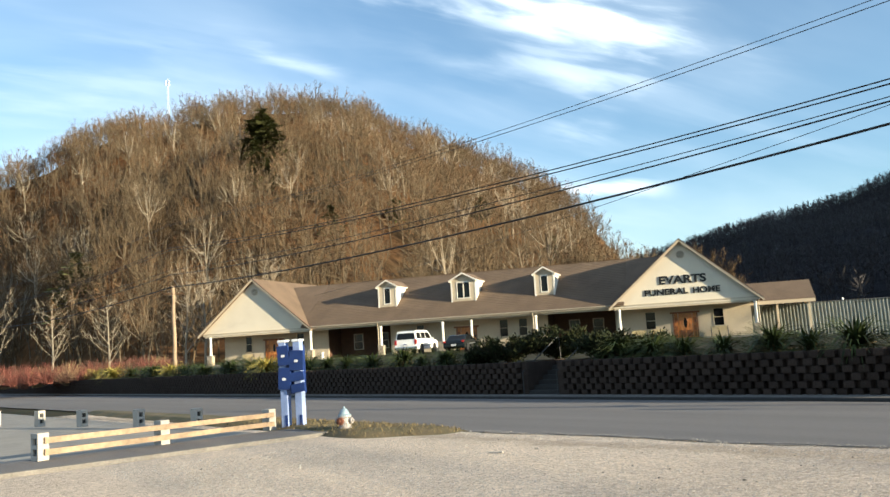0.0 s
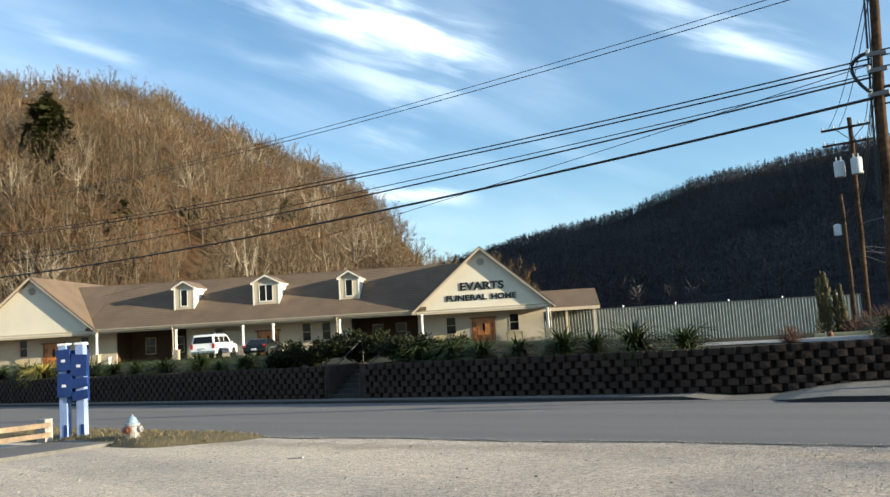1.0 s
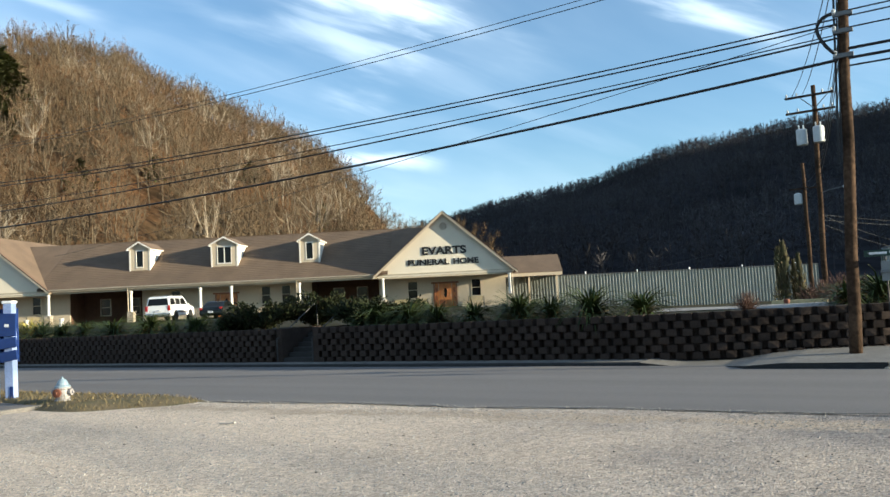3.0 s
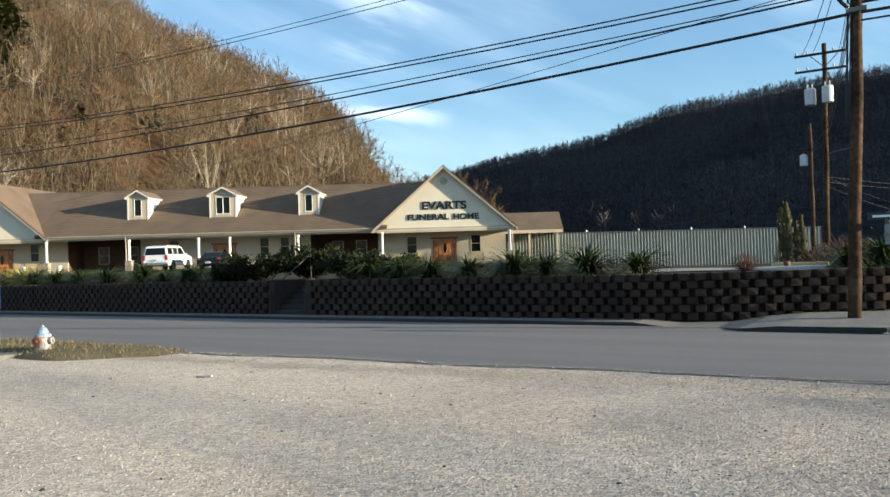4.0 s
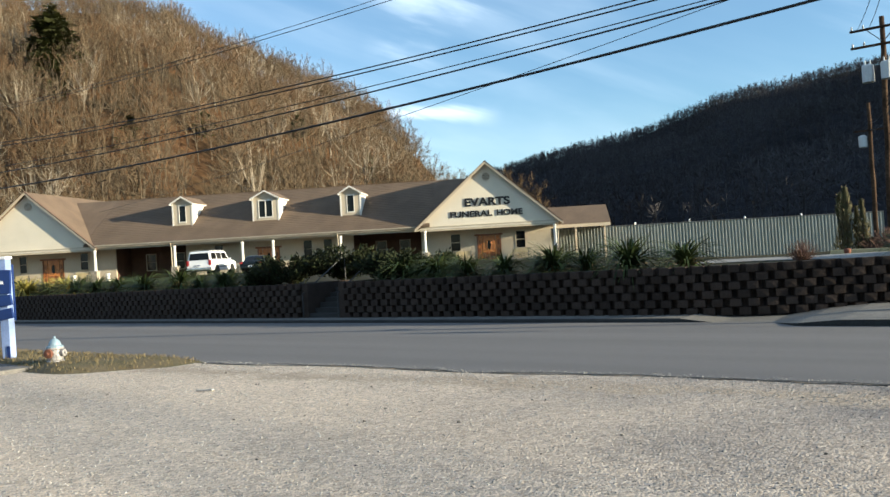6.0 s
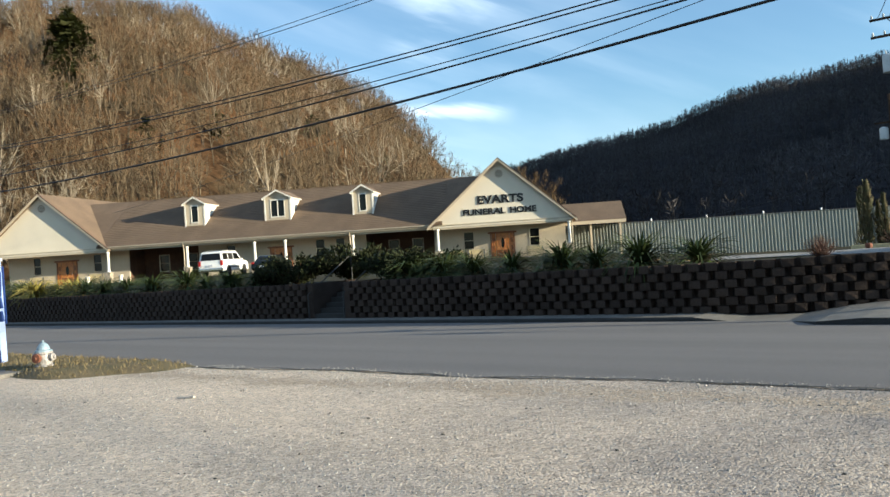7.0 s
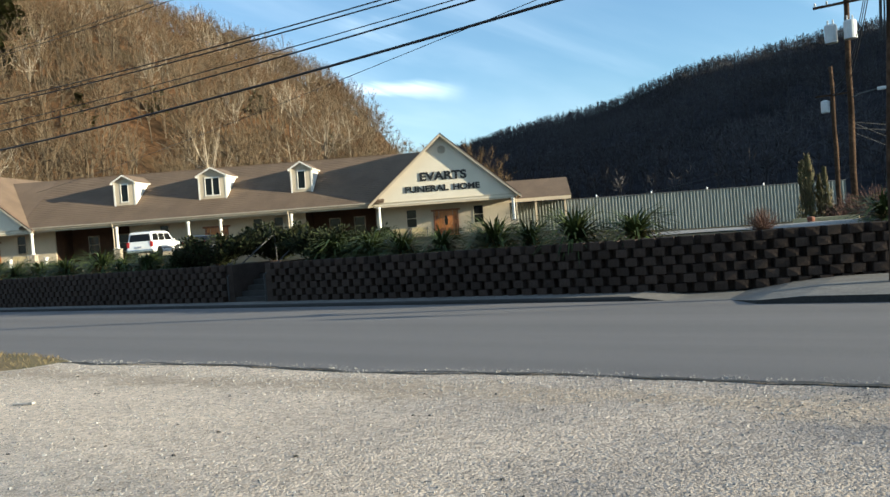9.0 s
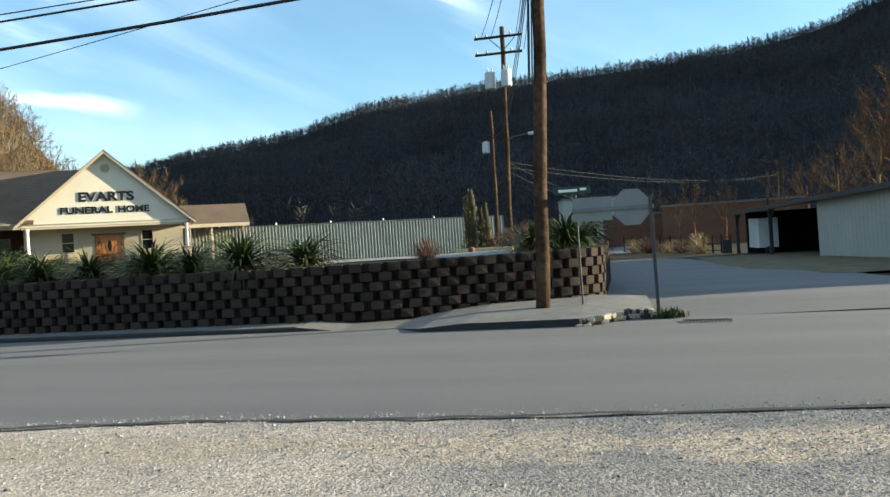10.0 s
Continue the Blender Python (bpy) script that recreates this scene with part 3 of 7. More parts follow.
def lap_wall(name, u0, u1, v, z0, z1, holes=(), parent=house, label="", m=M_siding, lap=0.2):
    """A wall facing the front, of overlapping boards, with openings cut through."""
    cols = sorted({u0, u1, *[h[0] for h in holes], *[h[1] for h in holes]})
    rows = sorted({z0, z1, *[h[2] for h in holes], *[h[3] for h in holes]})
    bm = bmesh.new()
    grid = {}
    for a, b in zip(cols, cols[1:]):
        for lo, hi in zip(rows, rows[1:]):
            if any(h[0] <= a and b <= h[1] and h[2] <= lo and hi <= h[3] for h in holes):
                continue
            for y, order in ((v + 0.004, (0, 1, 2, 3)), (v + 0.15, (3, 2, 1, 0))):
                q = []
                for x, z in ((a, lo), (b, lo), (b, hi), (a, hi)):
                    key = (round(x, 4), round(z, 4), y)
                    if key not in grid:
                        grid[key] = bm.verts.new((x, y, z))
                    q.append(grid[key])
                bm.faces.new([q[i] for i in order])
    edges = [e for e in bm.edges if len(e.link_faces) == 1 and abs(e.verts[0].co.y - v - 0.004) < 1e-5]
    for e in edges:
        p_, q_ = e.verts
        k = [(round(w.co.x, 4), round(w.co.z, 4), v + 0.15) for w in (p_, q_)]
        bm.faces.new((p_, q_, grid[k[1]], grid[k[0]]))
    bmesh.ops.recalc_face_normals(bm, faces=bm.faces)
    wall = part(name, bm, m, parent, label)
    z = z0
    while z < z1 - 0.02:
        top = min(z + lap, z1)
        spans = [(u0, u1)]
        for h in holes:
            if h[2] < top - 0.01 and h[3] > z + 0.01:
                spans = [s for a, b in spans for s in ((a, min(b, h[0] - 0.08)), (max(a, h[1] + 0.08), b)) if s[1] - s[0] > 0.02]
        for a, b in spans:
            bd = bmesh.new()
            vs = [bd.verts.new(p) for p in ((a, v - 0.022, z), (b, v - 0.022, z), (b, v - 0.004, top), (a, v - 0.004, top), (a, v + 0.002, z), (b, v + 0.002, z), (b, v + 0.002, top), (a, v + 0.002, top))]
            for fc in ((0, 1, 2, 3), (1, 5, 6, 2), (4, 0, 3, 7), (3, 2, 6, 7), (4, 5, 1, 0)):
                bd.faces.new([vs[i] for i in fc])
            part("board", bd, m, wall)
        z = top
    return wall


def wall_window(u0, u1, z0, z1, v, shutters=False):
    w = part("window", boxes((u0 - 0.09, u0, v - 0.06, v + 0.1, z0 - 0.09, z1 + 0.09), (u1, u1 + 0.09, v - 0.06, v + 0.1, z0 - 0.09, z1 + 0.09), (u0, u1, v - 0.06, v + 0.1, z1, z1 + 0.09), (u0, u1, v - 0.08, v + 0.1, z0 - 0.09, z0)), M_siding, house, "dark window in a cream frame")
    part("pane", boxes((u0, u1, v + 0.05, v + 0.07, z0, (z0 + z1) / 2 - 0.02)), M_glass, w)
    part("pane", boxes((u0, u1, v + 0.03, v + 0.05, (z0 + z1) / 2 + 0.02, z1)), M_glass, w)
    part("sash_bar", boxes((u0, u1, v + 0.01, v + 0.05, (z0 + z1) / 2 - 0.025, (z0 + z1) / 2 + 0.025)), M_siding, w)
    return w


def oak_door(u0, u1, v, z0, z1, oval=True):
    """A wide varnished entrance: leaf with raised panels and an oval light, side lights and casing."""
    c, wd = (u0 + u1) / 2, u1 - u0
    d = part("entrance_door", boxes((u0, u0 + 0.09, v - 0.07, v + 0.1, z0, z1), (u1 - 0.09, u1, v - 0.07, v + 0.1, z0, z1), (u0 - 0.2, u1 + 0.2, v - 0.1, v + 0.1, z1, z1 + 0.16)), M_wooddark, house, "varnished oak double entrance with a carved casing")
    lw = wd * 0.27
    part("door_leaf", boxes((c - lw, c + lw, v + 0.0, v + 0.06, z0, z1)), M_wood, d, "orange-brown oak door leaf")
    for s in (-1, 1):
        x0, x1 = sorted((c + s * (lw + 0.05), c + s * (wd / 2 - 0.11)))
        part("side_light", boxes((x0, x1, v + 0.01, v + 0.06, z0, z1)), M_wood, d)
        for zz in (0.06, 0.30, 0.62):
            part("panel", boxes((x0 + 0.06, x1 - 0.06, v - 0.02, v + 0.01, z0 + (z1 - z0) * zz, z0 + (z1 - z0) * (zz + 0.2)), bevel=0.012), M_wooddark, d)
    for s in (-1, 1):
        part("panel", boxes(tuple(sorted((c + s * 0.07, c + s * (lw - 0.07)))) + (v - 0.025, v + 0.01, z0 + 0.12, z0 + 0.75), bevel=0.015), M_wooddark, d)
    bm = bmesh.new()
    ring = 20
    pts = [bm.verts.new((c + 0.17 * math.cos(2 * math.pi * i / ring), v - 0.012, z0 + (z1 - z0) * 0.62 + 0.46 * math.sin(2 * math.pi * i / ring))) for i in range(ring)]
    bk = [bm.verts.new((p.co.x, v + 0.01, p.co.z)) for p in pts]
    bm.faces.new(pts[::-1])
    for i in range(ring):
        bm.faces.new((pts[i], pts[(i + 1) % ring], bk[(i + 1) % ring], bk[i]))
    oval_light = part("oval_light", bm, M_glass, d, "leaded oval glass")
    bm = bmesh.new()
    tube(bm, [(c + 0.19 * math.cos(2 * math.pi * i / 24), v - 0.015, z0 + (z1 - z0) * 0.62 + 0.48 * math.sin(2 * math.pi * i / 24)) for i in range(25)], 0.03, 6)
    part("oval_frame", bm, M_wood, d)
    bm = bmesh.new()
    tube(bm, [(c + lw - 0.06, v - 0.05, z0 + 1.0), (c + lw - 0.06, v - 0.05, z0 + 1.25)], 0.02, 6)
    part("door_handle", bm, M_chrome, d, "brass door handle")
    return d


BW = 2.4
holes_r = [(-1.62, 0.55, FLOOR, 2.95), (-3.98, -3.15, 1.72, 3.2), (1.95, 2.75, 1.72, 3.2)]
lap_wall("porch_wall", -6.7, 5.1, BW, FLOOR, 3.9, holes_r)
oak_door(-1.62, 0.55, BW, FLOOR, 2.95)
wall_window(-3.98, -3.15, 1.72, 3.2, BW)
wall_window(1.95, 2.75, 1.72, 3.2, BW)
holes_m = [(-17.7, -16.95, 1.9, 3.45), (-15.8, -15.05, 1.9, 3.45), (-22.1, -20.0, FLOOR, 2.95), (-26.2, -25.4, 1.9, 3.45)]
lap_wall("porch_wall", -29.0, -13.0, BW, FLOOR, 3.9, holes_m)
oak_door(-22.1, -20.0, BW, FLOOR, 2.95)
for a in (-17.7, -15.8, -26.2):
    wall_window(a, a + 0.78, 1.9, 3.45, BW)
holes_l = [(-43.2, -41.1, FLOOR, 2.95), (-45.5, -44.8, 1.9, 3.45), (-39.4, -38.65, 1.9, 3.45)]
lap_wall("porch_wall", -48.1, -35.9, BW, FLOOR, 3.9, holes_l)
oak_door(-43.2, -41.1, BW, FLOOR, 2.95)
wall_window(-45.5, -44.8, 1.9, 3.45, BW)
wall_window(-39.4, -38.65, 1.9, 3.45, BW)
# two deep covered bays lined with dark brick
for a, b in ((-35.9, -29.0), (-13.0, -6.7)):
    bay = lap_wall("bay_wall", a, b, 5.5, FLOOR, 3.9, [(a + 1.6, a + 2.5, 1.5, 3.0), (b - 2.4, b - 1.5, 1.5, 3.0)], label="dark brown brick wall at the back of a covered bay", m=M_brownbrick, lap=0.3)
    for w0 in (a + 1.6, b - 2.4):
        wall_window(w0, w0 + 0.9, 1.5, 3.0, 5.5)
    part("bay_side", boxes((a - 0.15, a, BW + 0.16, 5.7, FLOOR, 3.9)), M_brownbrick, house)
    part("bay_side", boxes((b, b + 0.15, BW + 0.16, 5.7, FLOOR, 3.9)), M_brownbrick, house)
# end and rear walls, porch floor and ceiling
part("end_wall", boxes((4.95, 5.1, BW + 0.16, 14.0, FLOOR, 3.9)), M_siding, house)
part("end_wall", boxes((-48.1, -47.95, BW + 0.16, 14.0, FLOOR, 3.9)), M_siding, house)
part("rear_wall", boxes((-48.1, 5.1, 14.0, 14.2, FLOOR, 3.9)), M_siding, house)
part("porch_floor", boxes((-48.9, 5.6, -0.35, 14.0, FLOOR - 0.3, FLOOR - 0.004)), M_concrete, house, "pale concrete porch slab")
part("porch_ceiling", boxes((-48.9, 5.5, -0.1, 14.0, 3.9, 3.96)), M_siding, house)


def rake_roof(u0, u1, apex, v0, v1):
    c, e = (u0 + u1) / 2, 0.32
    sl = (apex - EAVE) / (c - u0)
    for s in (-1, 1):
        uo = c + s * (c - u0 + e)
        bm = slab(bmesh.new(), (c, v0, apex), (uo, v0, EAVE - sl * e), (uo, v1, EAVE - sl * e), (c, v1, apex), 0.14)
        r = part("gable_roof", bm, M_shingle, house, "tan-brown asphalt shingle roof slope")
        bm = bmesh.new()
        slab(bm, (c, v0 - 0.04, apex + 0.01), (uo, v0 - 0.04, EAVE - sl * e + 0.01), (uo, v0 + 0.03, EAVE - sl * e + 0.01), (c, v0 + 0.03, apex + 0.01), 0.26)
        part("rake_board", bm, M_siding, r)
        bm = bmesh.new()
        slab(bm, (c, v0 - 0.07, apex + 0.03), (uo, v0 - 0.07, EAVE - sl * e + 0.03), (uo, v0 + 0.03, EAVE - sl * e + 0.03), (c, v0 + 0.03, apex + 0.03), 0.05)
        part("drip_edge", bm, M_brownbrick, r)


for (u0, u1, apex), v1 in ((RG, 15.0), (LG, 15.0)):
    c = (u0 + u1) / 2
    bm = prism(bmesh.new(), [(u0, 3.72), (u1, 3.72), (u1, EAVE - 0.1), (c, apex - 0.16), (u0, EAVE - 0.1)], 0.0, 0.15)
    g = part("gable_wall", bm, M_stucco, house, "smooth cream gable panel")
    part("fascia_band", boxes((u0, u1, -0.035, 0.0, 3.72, 3.86)), M_stucco, g)
    bm = bmesh.new()
    lathe(bm, [(0.30, 0.0), (0.36, 0.0), (0.36, 0.07), (0.30, 0.07)], 24, cap=False)
    vent = part("round_vent", bm, M_siding, g, "round louvred gable vent", pose(c, -0.003, apex - 1.35, 90, 0, 0))
    for k in range(-3, 4):
        w = math.sqrt(max(0.0, 0.30 ** 2 - (k * 0.085) ** 2))
        part("slat", boxes((-w, w, k * 0.085 - 0.03, k * 0.085 + 0.03, 0.01, 0.03)), M_stone, vent)
    rake_roof(u0, u1, apex, -0.5, v1)

# the main roof with its courses of shingles
RV, RZ = 7.0, EAVE + SLOPE * 7.3
courses = 26
roof = part("main_roof", slab(bmesh.new(), (-37.6, -0.3, EAVE - 0.01), (-5.6, -0.3, EAVE - 0.01), (-5.6, RV, RZ - 0.01), (-37.6, RV, RZ - 0.01), 0.12), M_shingle, house, "long tan-brown shingle roof in even courses")
for k in range(courses):
    va, vb = -0.3 + 7.3 * k / courses, -0.3 + 7.3 * (k + 1) / courses
    za, zb = EAVE + SLOPE * (va + 0.3), EAVE + SLOPE * (vb + 0.3)
    part("shingle_course", slab(bmesh.new(), (-37.6, va - 0.02, za + 0.03), (-5.6, va - 0.02, za + 0.03), (-5.6, vb, zb + 0.006), (-37.6, vb, zb + 0.006), 0.02), M_shingle, roof)
bm = slab(bmesh.new(), (-37.6, RV, RZ), (-5.6, RV, RZ), (-5.6, 14.6, EAVE - 0.2), (-37.6, 14.6, EAVE - 0.2), 0.14)
part("rear_roof", bm, M_shingle, house)
for a, b in ((-5.6, -1.0), (-42.2, -37.6)):
    part("roof_saddle", slab(bmesh.new(), (a, 0.6, EAVE + SLOPE * 0.9), (b, 0.6, EAVE + SLOPE * 0.9), (b, RV, RZ), (a, RV, RZ), 0.1), M_shingle, house)
    part("roof_saddle", slab(bmesh.new(), (a, RV, RZ), (b, RV, RZ), (b, 14.0, EAVE + 0.1), (a, 14.0, EAVE + 0.1), 0.1), M_shingle, house)
part("ridge_cap", boxes((-37.6, -5.6, RV - 0.12, RV + 0.12, RZ - 0.02, RZ + 0.035), bevel=0.015), M_shingle, roof)
part("eave_fascia", boxes((-36.6, -6.6, -0.3, -0.24, 3.80, 4.06)), M_siding, house, "cream eave board")
part("gutter", boxes((-36.6, -6.6, -0.43, -0.31, 3.93, 4.05), bevel=0.03), M_stone, house, "brown eave gutter")
part("porch_beam", boxes((-36.6, -6.6, -0.05, 0.12, 3.62, 3.9)), M_siding, house, "cream porch beam")
for u0, u1 in ((-48.9, -36.7), (-6.5, 5.5)):
    part("porch_beam", boxes((u0, u1, 0.0, 0.14, 3.55, 3.715)), M_siding, house)


def porch_post(u, v=0.04):
    p = part("porch_post", lathe(bmesh.new(), [(0.17, FLOOR + 1.0), (0.17, FLOOR + 1.06), (0.135, FLOOR + 1.1), (0.115, 3.4), (0.16, 3.45), (0.16, 3.62)], 14, (u, v)), M_white, house, "white tapered porch post on a stone pier")
    pier = part("stone_pier", boxes((u - 0.27, u + 0.27, v - 0.27, v + 0.27, FLOOR - 0.25, FLOOR + 0.92), bevel=0.02), M_stone, p, "tan stacked stone pier")
    part("pier_cap", boxes((u - 0.32, u + 0.32, v - 0.32, v + 0.32, FLOOR + 0.92, FLOOR + 1.0), bevel=0.015), M_concrete, p)
    rnd = random.Random(int(u * 10))
    for row in range(5):
        uu = u - 0.28
        while uu < u + 0.2:
            w = rnd.uniform(0.14, 0.3)
            part("stone", boxes((uu + 0.01, min(uu + w, u + 0.28) - 0.01, v - 0.27 - rnd.uniform(0.012, 0.035), v - 0.2, FLOOR + 0.02 + row * 0.18, FLOOR + 0.18 + row * 0.18)), M_stone, pier)
            uu += w


for u in (-48.3, -36.7, -29.1, -22.75, -19.9, -13.7, -6.1, 5.35):
    porch_post(u)
for u in (5.6, -29.3, -13.9):
    bm = bmesh.new()
    tube(bm, [(u, -0.36, 3.95), (u, -0.30, 3.7), (u, -0.16, 3.45), (u, -0.16, FLOOR + 0.1)], 0.045, 6)
    part("downpipe", bm, M_siding, house)


def dormer(u0, u1, panes):
    v0, zb, ze, c = 1.95, EAVE + SLOPE * 2.25 - 0.05, 7.62, (u0 + u1) / 2
    ap = ze + 0.30 * (c - u0) + 0.28
    vb = (ze - EAVE) / SLOPE - 0.3
    m, wz0, wz1 = 0.34 if panes == 1 else 0.36, zb + 0.38, ze - 0.22
    a, b = (c - 0.36, c + 0.36) if panes == 1 else (c - 0.68, c + 0.68)
    d = part("dormer", boxes((u0, a, v0, v0 + 0.12, zb, ze), (b, u1, v0, v0 + 0.12, zb, ze), (a, b, v0, v0 + 0.12, zb, wz0), (a, b, v0, v0 + 0.12, wz1, ze)), M_siding, house, "cream roof dormer with a small gabled roof")
    part("pediment", prism(bmesh.new(), [(u0, ze), (u1, ze), (c, ap - 0.05)], v0, v0 + 0.12), M_siding, d)
    for s, u in ((-1, u0), (1, u1)):
        bm = bmesh.new()
        poly = [(v0 + 0.12, zb), (v0 + 0.12, ze), (vb, ze)]
        x0, x1 = (u, u + 0.1) if s < 0 else (u - 0.1, u)
        p = [bm.verts.new((x0, q, z)) for q, z in poly]
        q_ = [bm.verts.new((x1, q, z)) for q, z in poly]
        bm.faces.new(p)
        bm.faces.new(q_[::-1])
        for i in range(3):
            bm.faces.new((p[i], q_[i], q_[(i + 1) % 3], p[(i + 1) % 3]))
        bmesh.ops.recalc_face_normals(bm, faces=bm.faces)
        part("cheek", bm, M_white, d)
        part("corner_board", boxes((x0 - 0.02, x1 + 0.02, v0 - 0.025, v0, zb, ze)), M_white, d)
        uo = c + s * (c - u0 + 0.16)
        zo = ap - (ap - ze) * (c - u0 + 0.16) / (c - u0)
        vr = (ap - EAVE) / SLOPE - 0.3
        vo = (zo - EAVE) / SLOPE - 0.3
        part("dormer_roof", slab(bmesh.new(), (c, v0 - 0.28, ap + 0.06), (uo, v0 - 0.28, zo + 0.06), (uo, vo + 0.2, zo + 0.06), (c, vr + 0.2, ap + 0.06), 0.07), M_shingle, d, "brown shingle dormer roof")
        part("dormer_rake", slab(bmesh.new(), (c, v0 - 0.31, ap + 0.045), (uo, v0 - 0.31, zo + 0.045), (uo, v0 - 0.25, zo + 0.045), (c, v0 - 0.25, ap + 0.045), 0.14), M_white, d)
        part("dormer_eave", boxes((min(uo, uo - s * 0.08), max(uo, uo - s * 0.08), v0 - 0.26, vo + 0.1, zo - 0.10, zo + 0.02)), M_white, d)
    w = part("window", boxes((a, a + 0.06, v0 - 0.03, v0 + 0.05, wz0, wz1), (b - 0.06, b, v0 - 0.03, v0 + 0.05, wz0, wz1), (a, b, v0 - 0.035, v0 + 0.05, wz1 - 0.06, wz1 + 0.05), (a, b, v0 - 0.06, v0 + 0.05, wz0 - 0.06, wz0 + 0.04)), M_white, d, "white dormer window with a dark pane")
    if panes == 1:
        part("pane", boxes((a + 0.06, b - 0.06, v0 + 0.03, v0 + 0.05, wz0, wz1)), M_glass, w)
    else:
        part("pane", boxes((a + 0.06, c - 0.04, v0 + 0.03, v0 + 0.05, wz0, wz1)), M_glass, w)
        part("pane", boxes((c + 0.04, b - 0.06, v0 + 0.03, v0 + 0.05, wz0, wz1)), M_glass, w)
        part("mullion", boxes((c - 0.04, c + 0.04, v0 - 0.02, v0 + 0.05, wz0, wz1)), M_white, w)


dormer(-29.95, -28.0, 1)
dormer(-22.25, -19.75, 2)
dormer(-13.95, -12.05, 1)

# the carport at the far end
part("carport_roof", slab(bmesh.new(), (5.2, 8.6, 3.75), (11.2, 8.6, 3.75), (11.2, 12.2, 5.62), (5.2, 12.2, 5.62), 0.14), M_shingle, house, "brown shingle carport roof")
part("carport_roof", slab(bmesh.new(), (5.2, 12.2, 5.62), (11.2, 12.2, 5.62), (11.2, 15.8, 3.75), (5.2, 15.8, 3.75), 0.14), M_shingle, house)
part("carport_fascia", boxes((5.2, 11.15, 8.55, 8.63, 3.38, 3.70)), M_siding, house, "cream carport beam")
part("carport_gable", prism(bmesh.new(), [(8.7, 3.4), (15.7, 3.4), (12.2, 5.45)], -0.05, 0.05), M_siding, house, "", pose(11.0, 0, 0, 0, 0, 90))
for u in (7.8, 10.6):
    part("carport_post", boxes((u - 0.09, u + 0.09, 8.75, 8.93, 0.1, 3.4), bevel=0.01), M_siding, house)
part("carport_post", boxes((10.5, 10.68, 15.3, 15.48, 0.0, 3.4), bevel=0.01), M_siding, house)


def lettering(text, u, z, width, height, v):
    c = bpy.data.curves.new("lettering", "FONT")
    c.body, c.size, c.extrude, c.align_x = text, 1.0, 0.022, "LEFT"
    c.offset = 0.04
    ob = new("lettering", c)
    bpy.context.view_layer.update()
    dg = bpy.context.evaluated_depsgraph_get()
    me = bpy.data.meshes.new_from_object(ob.evaluated_get(dg))
    bpy.data.objects.remove(ob)
    xs_ = [p.co.x for p in me.vertices]
    ys_ = [p.co.y for p in me.vertices]
    x0, x1, y0, y1 = min(xs_), max(xs_), min(ys_), max(ys_)
    for p in me.vertices:
        p.co.x = (p.co.x - x0) / (x1 - x0) * width
        p.co.y = (p.co.y - y0) / (y1 - y0) * height
    me.materials.clear()
    me.materials.append(M_letter)
    o = new("lettering", me)
    o.parent = house
    o.matrix_basis = pose(u, v, z, 90, 0, 0)
    return tagged(o, "raised black capital letters")


lettering("EVARTS", -2.42, 5.55, 4.0, 0.74, -0.035)
lettering("FUNERAL", -3.75, 4.62, 3.74, 0.54, -0.035)
lettering("HOME", -3.75 + 4.12, 4.62, 2.28, 0.54, -0.035)

# ---- hills and woods ----
LEFT_RIDGE = [(20, 0.2), (33, 1.2), (36, 4.4), (38, 6.95), (40.2, 8.95), (44, 11.35), (48, 12.85), (52, 14.75), (54.2, 16.05), (58, 16.95), (63, 16.95), (65.7, 16.35), (67.6, 15.35), (70, 15.45), (73, 14.35), (75, 12.95), (78, 11.75), (90, 9.7), (120, 8.2)]
# unseen rise between -43 and -21 is added to cast shade on the ridge
RIGHT_RIDGE = [(-150, 3), (-100, 2), (-58, 2), (-50, 5), (-43, 11), (-36, 18.5), (-28, 19), (-21, 13.5), (-14.6, 11.95), (-13, 11.25), (-7.8, 10.55), (-0.5, 10.2), (8, 9.85), (11.4, 9.55), (17.4, 8.85), (20.4, 7.95), (22.7, 7.15), (28.4, 6.25), (32.8, 5.25), (35.5, 4.65), (38, 3.8), (60, 3.0), (120, 3.0)]


def ramp(table, a):
    for (a0, e0), (a1, e1) in zip(table, table[1:]):
        if a0 <= a <= a1:
            return e0 + (e1 - e0) * (a - a0) / (a1 - a0)
    return table[0][1] if a < table[0][0] else table[-1][1]


def hill_z(az, d, table, near, far, power):
    top = math.tan(radians(ramp(table, az))) * far
    x, y = -math.sin(radians(az)) * d, math.cos(radians(az)) * d
    s = (d - near) / (far - near)
    bumps = 10.0 * noise.noise((x * 0.012, y * 0.012, 4)) + 2.0 * noise.noise((x * 0.04, y * 0.04, 8))
    if s <= 0:
        return -1.0
    if s <= 1:
        return -1.0 + (top + 1) * s ** power + bumps * min(1, 4 * s * (1 - s)) * min(1.0, top / 30)
    return max(-1.0, top - (d - far) * 0.35)


def left_z(az, d):
    foot = max(112 + 12 * math.sin(az * 0.2), min(290.0, 44 / max(0.1, math.cos(radians(az)))))
    return hill_z(az, d, LEFT_RIDGE, foot, 340, 1.12)


def right_z(az, d):
    return hill_z(az, d, RIGHT_RIDGE, 260, 1000, 1.15)


def hill(name, fn, a0, a1, da, rings, material, label):
    v, f = [], []
    n = int((a1 - a0) / da) + 1
    for d in rings:
        for i in range(n):
            az = a0 + i * da
            v.append((-math.sin(radians(az)) * d, math.cos(radians(az)) * d, fn(az, d)))
    for j in range(len(rings) - 1):
        for i in range(n - 1):
            k = j * n + i
            f.append((k, k + n, k + n + 1, k + 1))
    return tagged(flat_mesh(name, v, f, material, smooth=True), label, "hill", kind="structure")


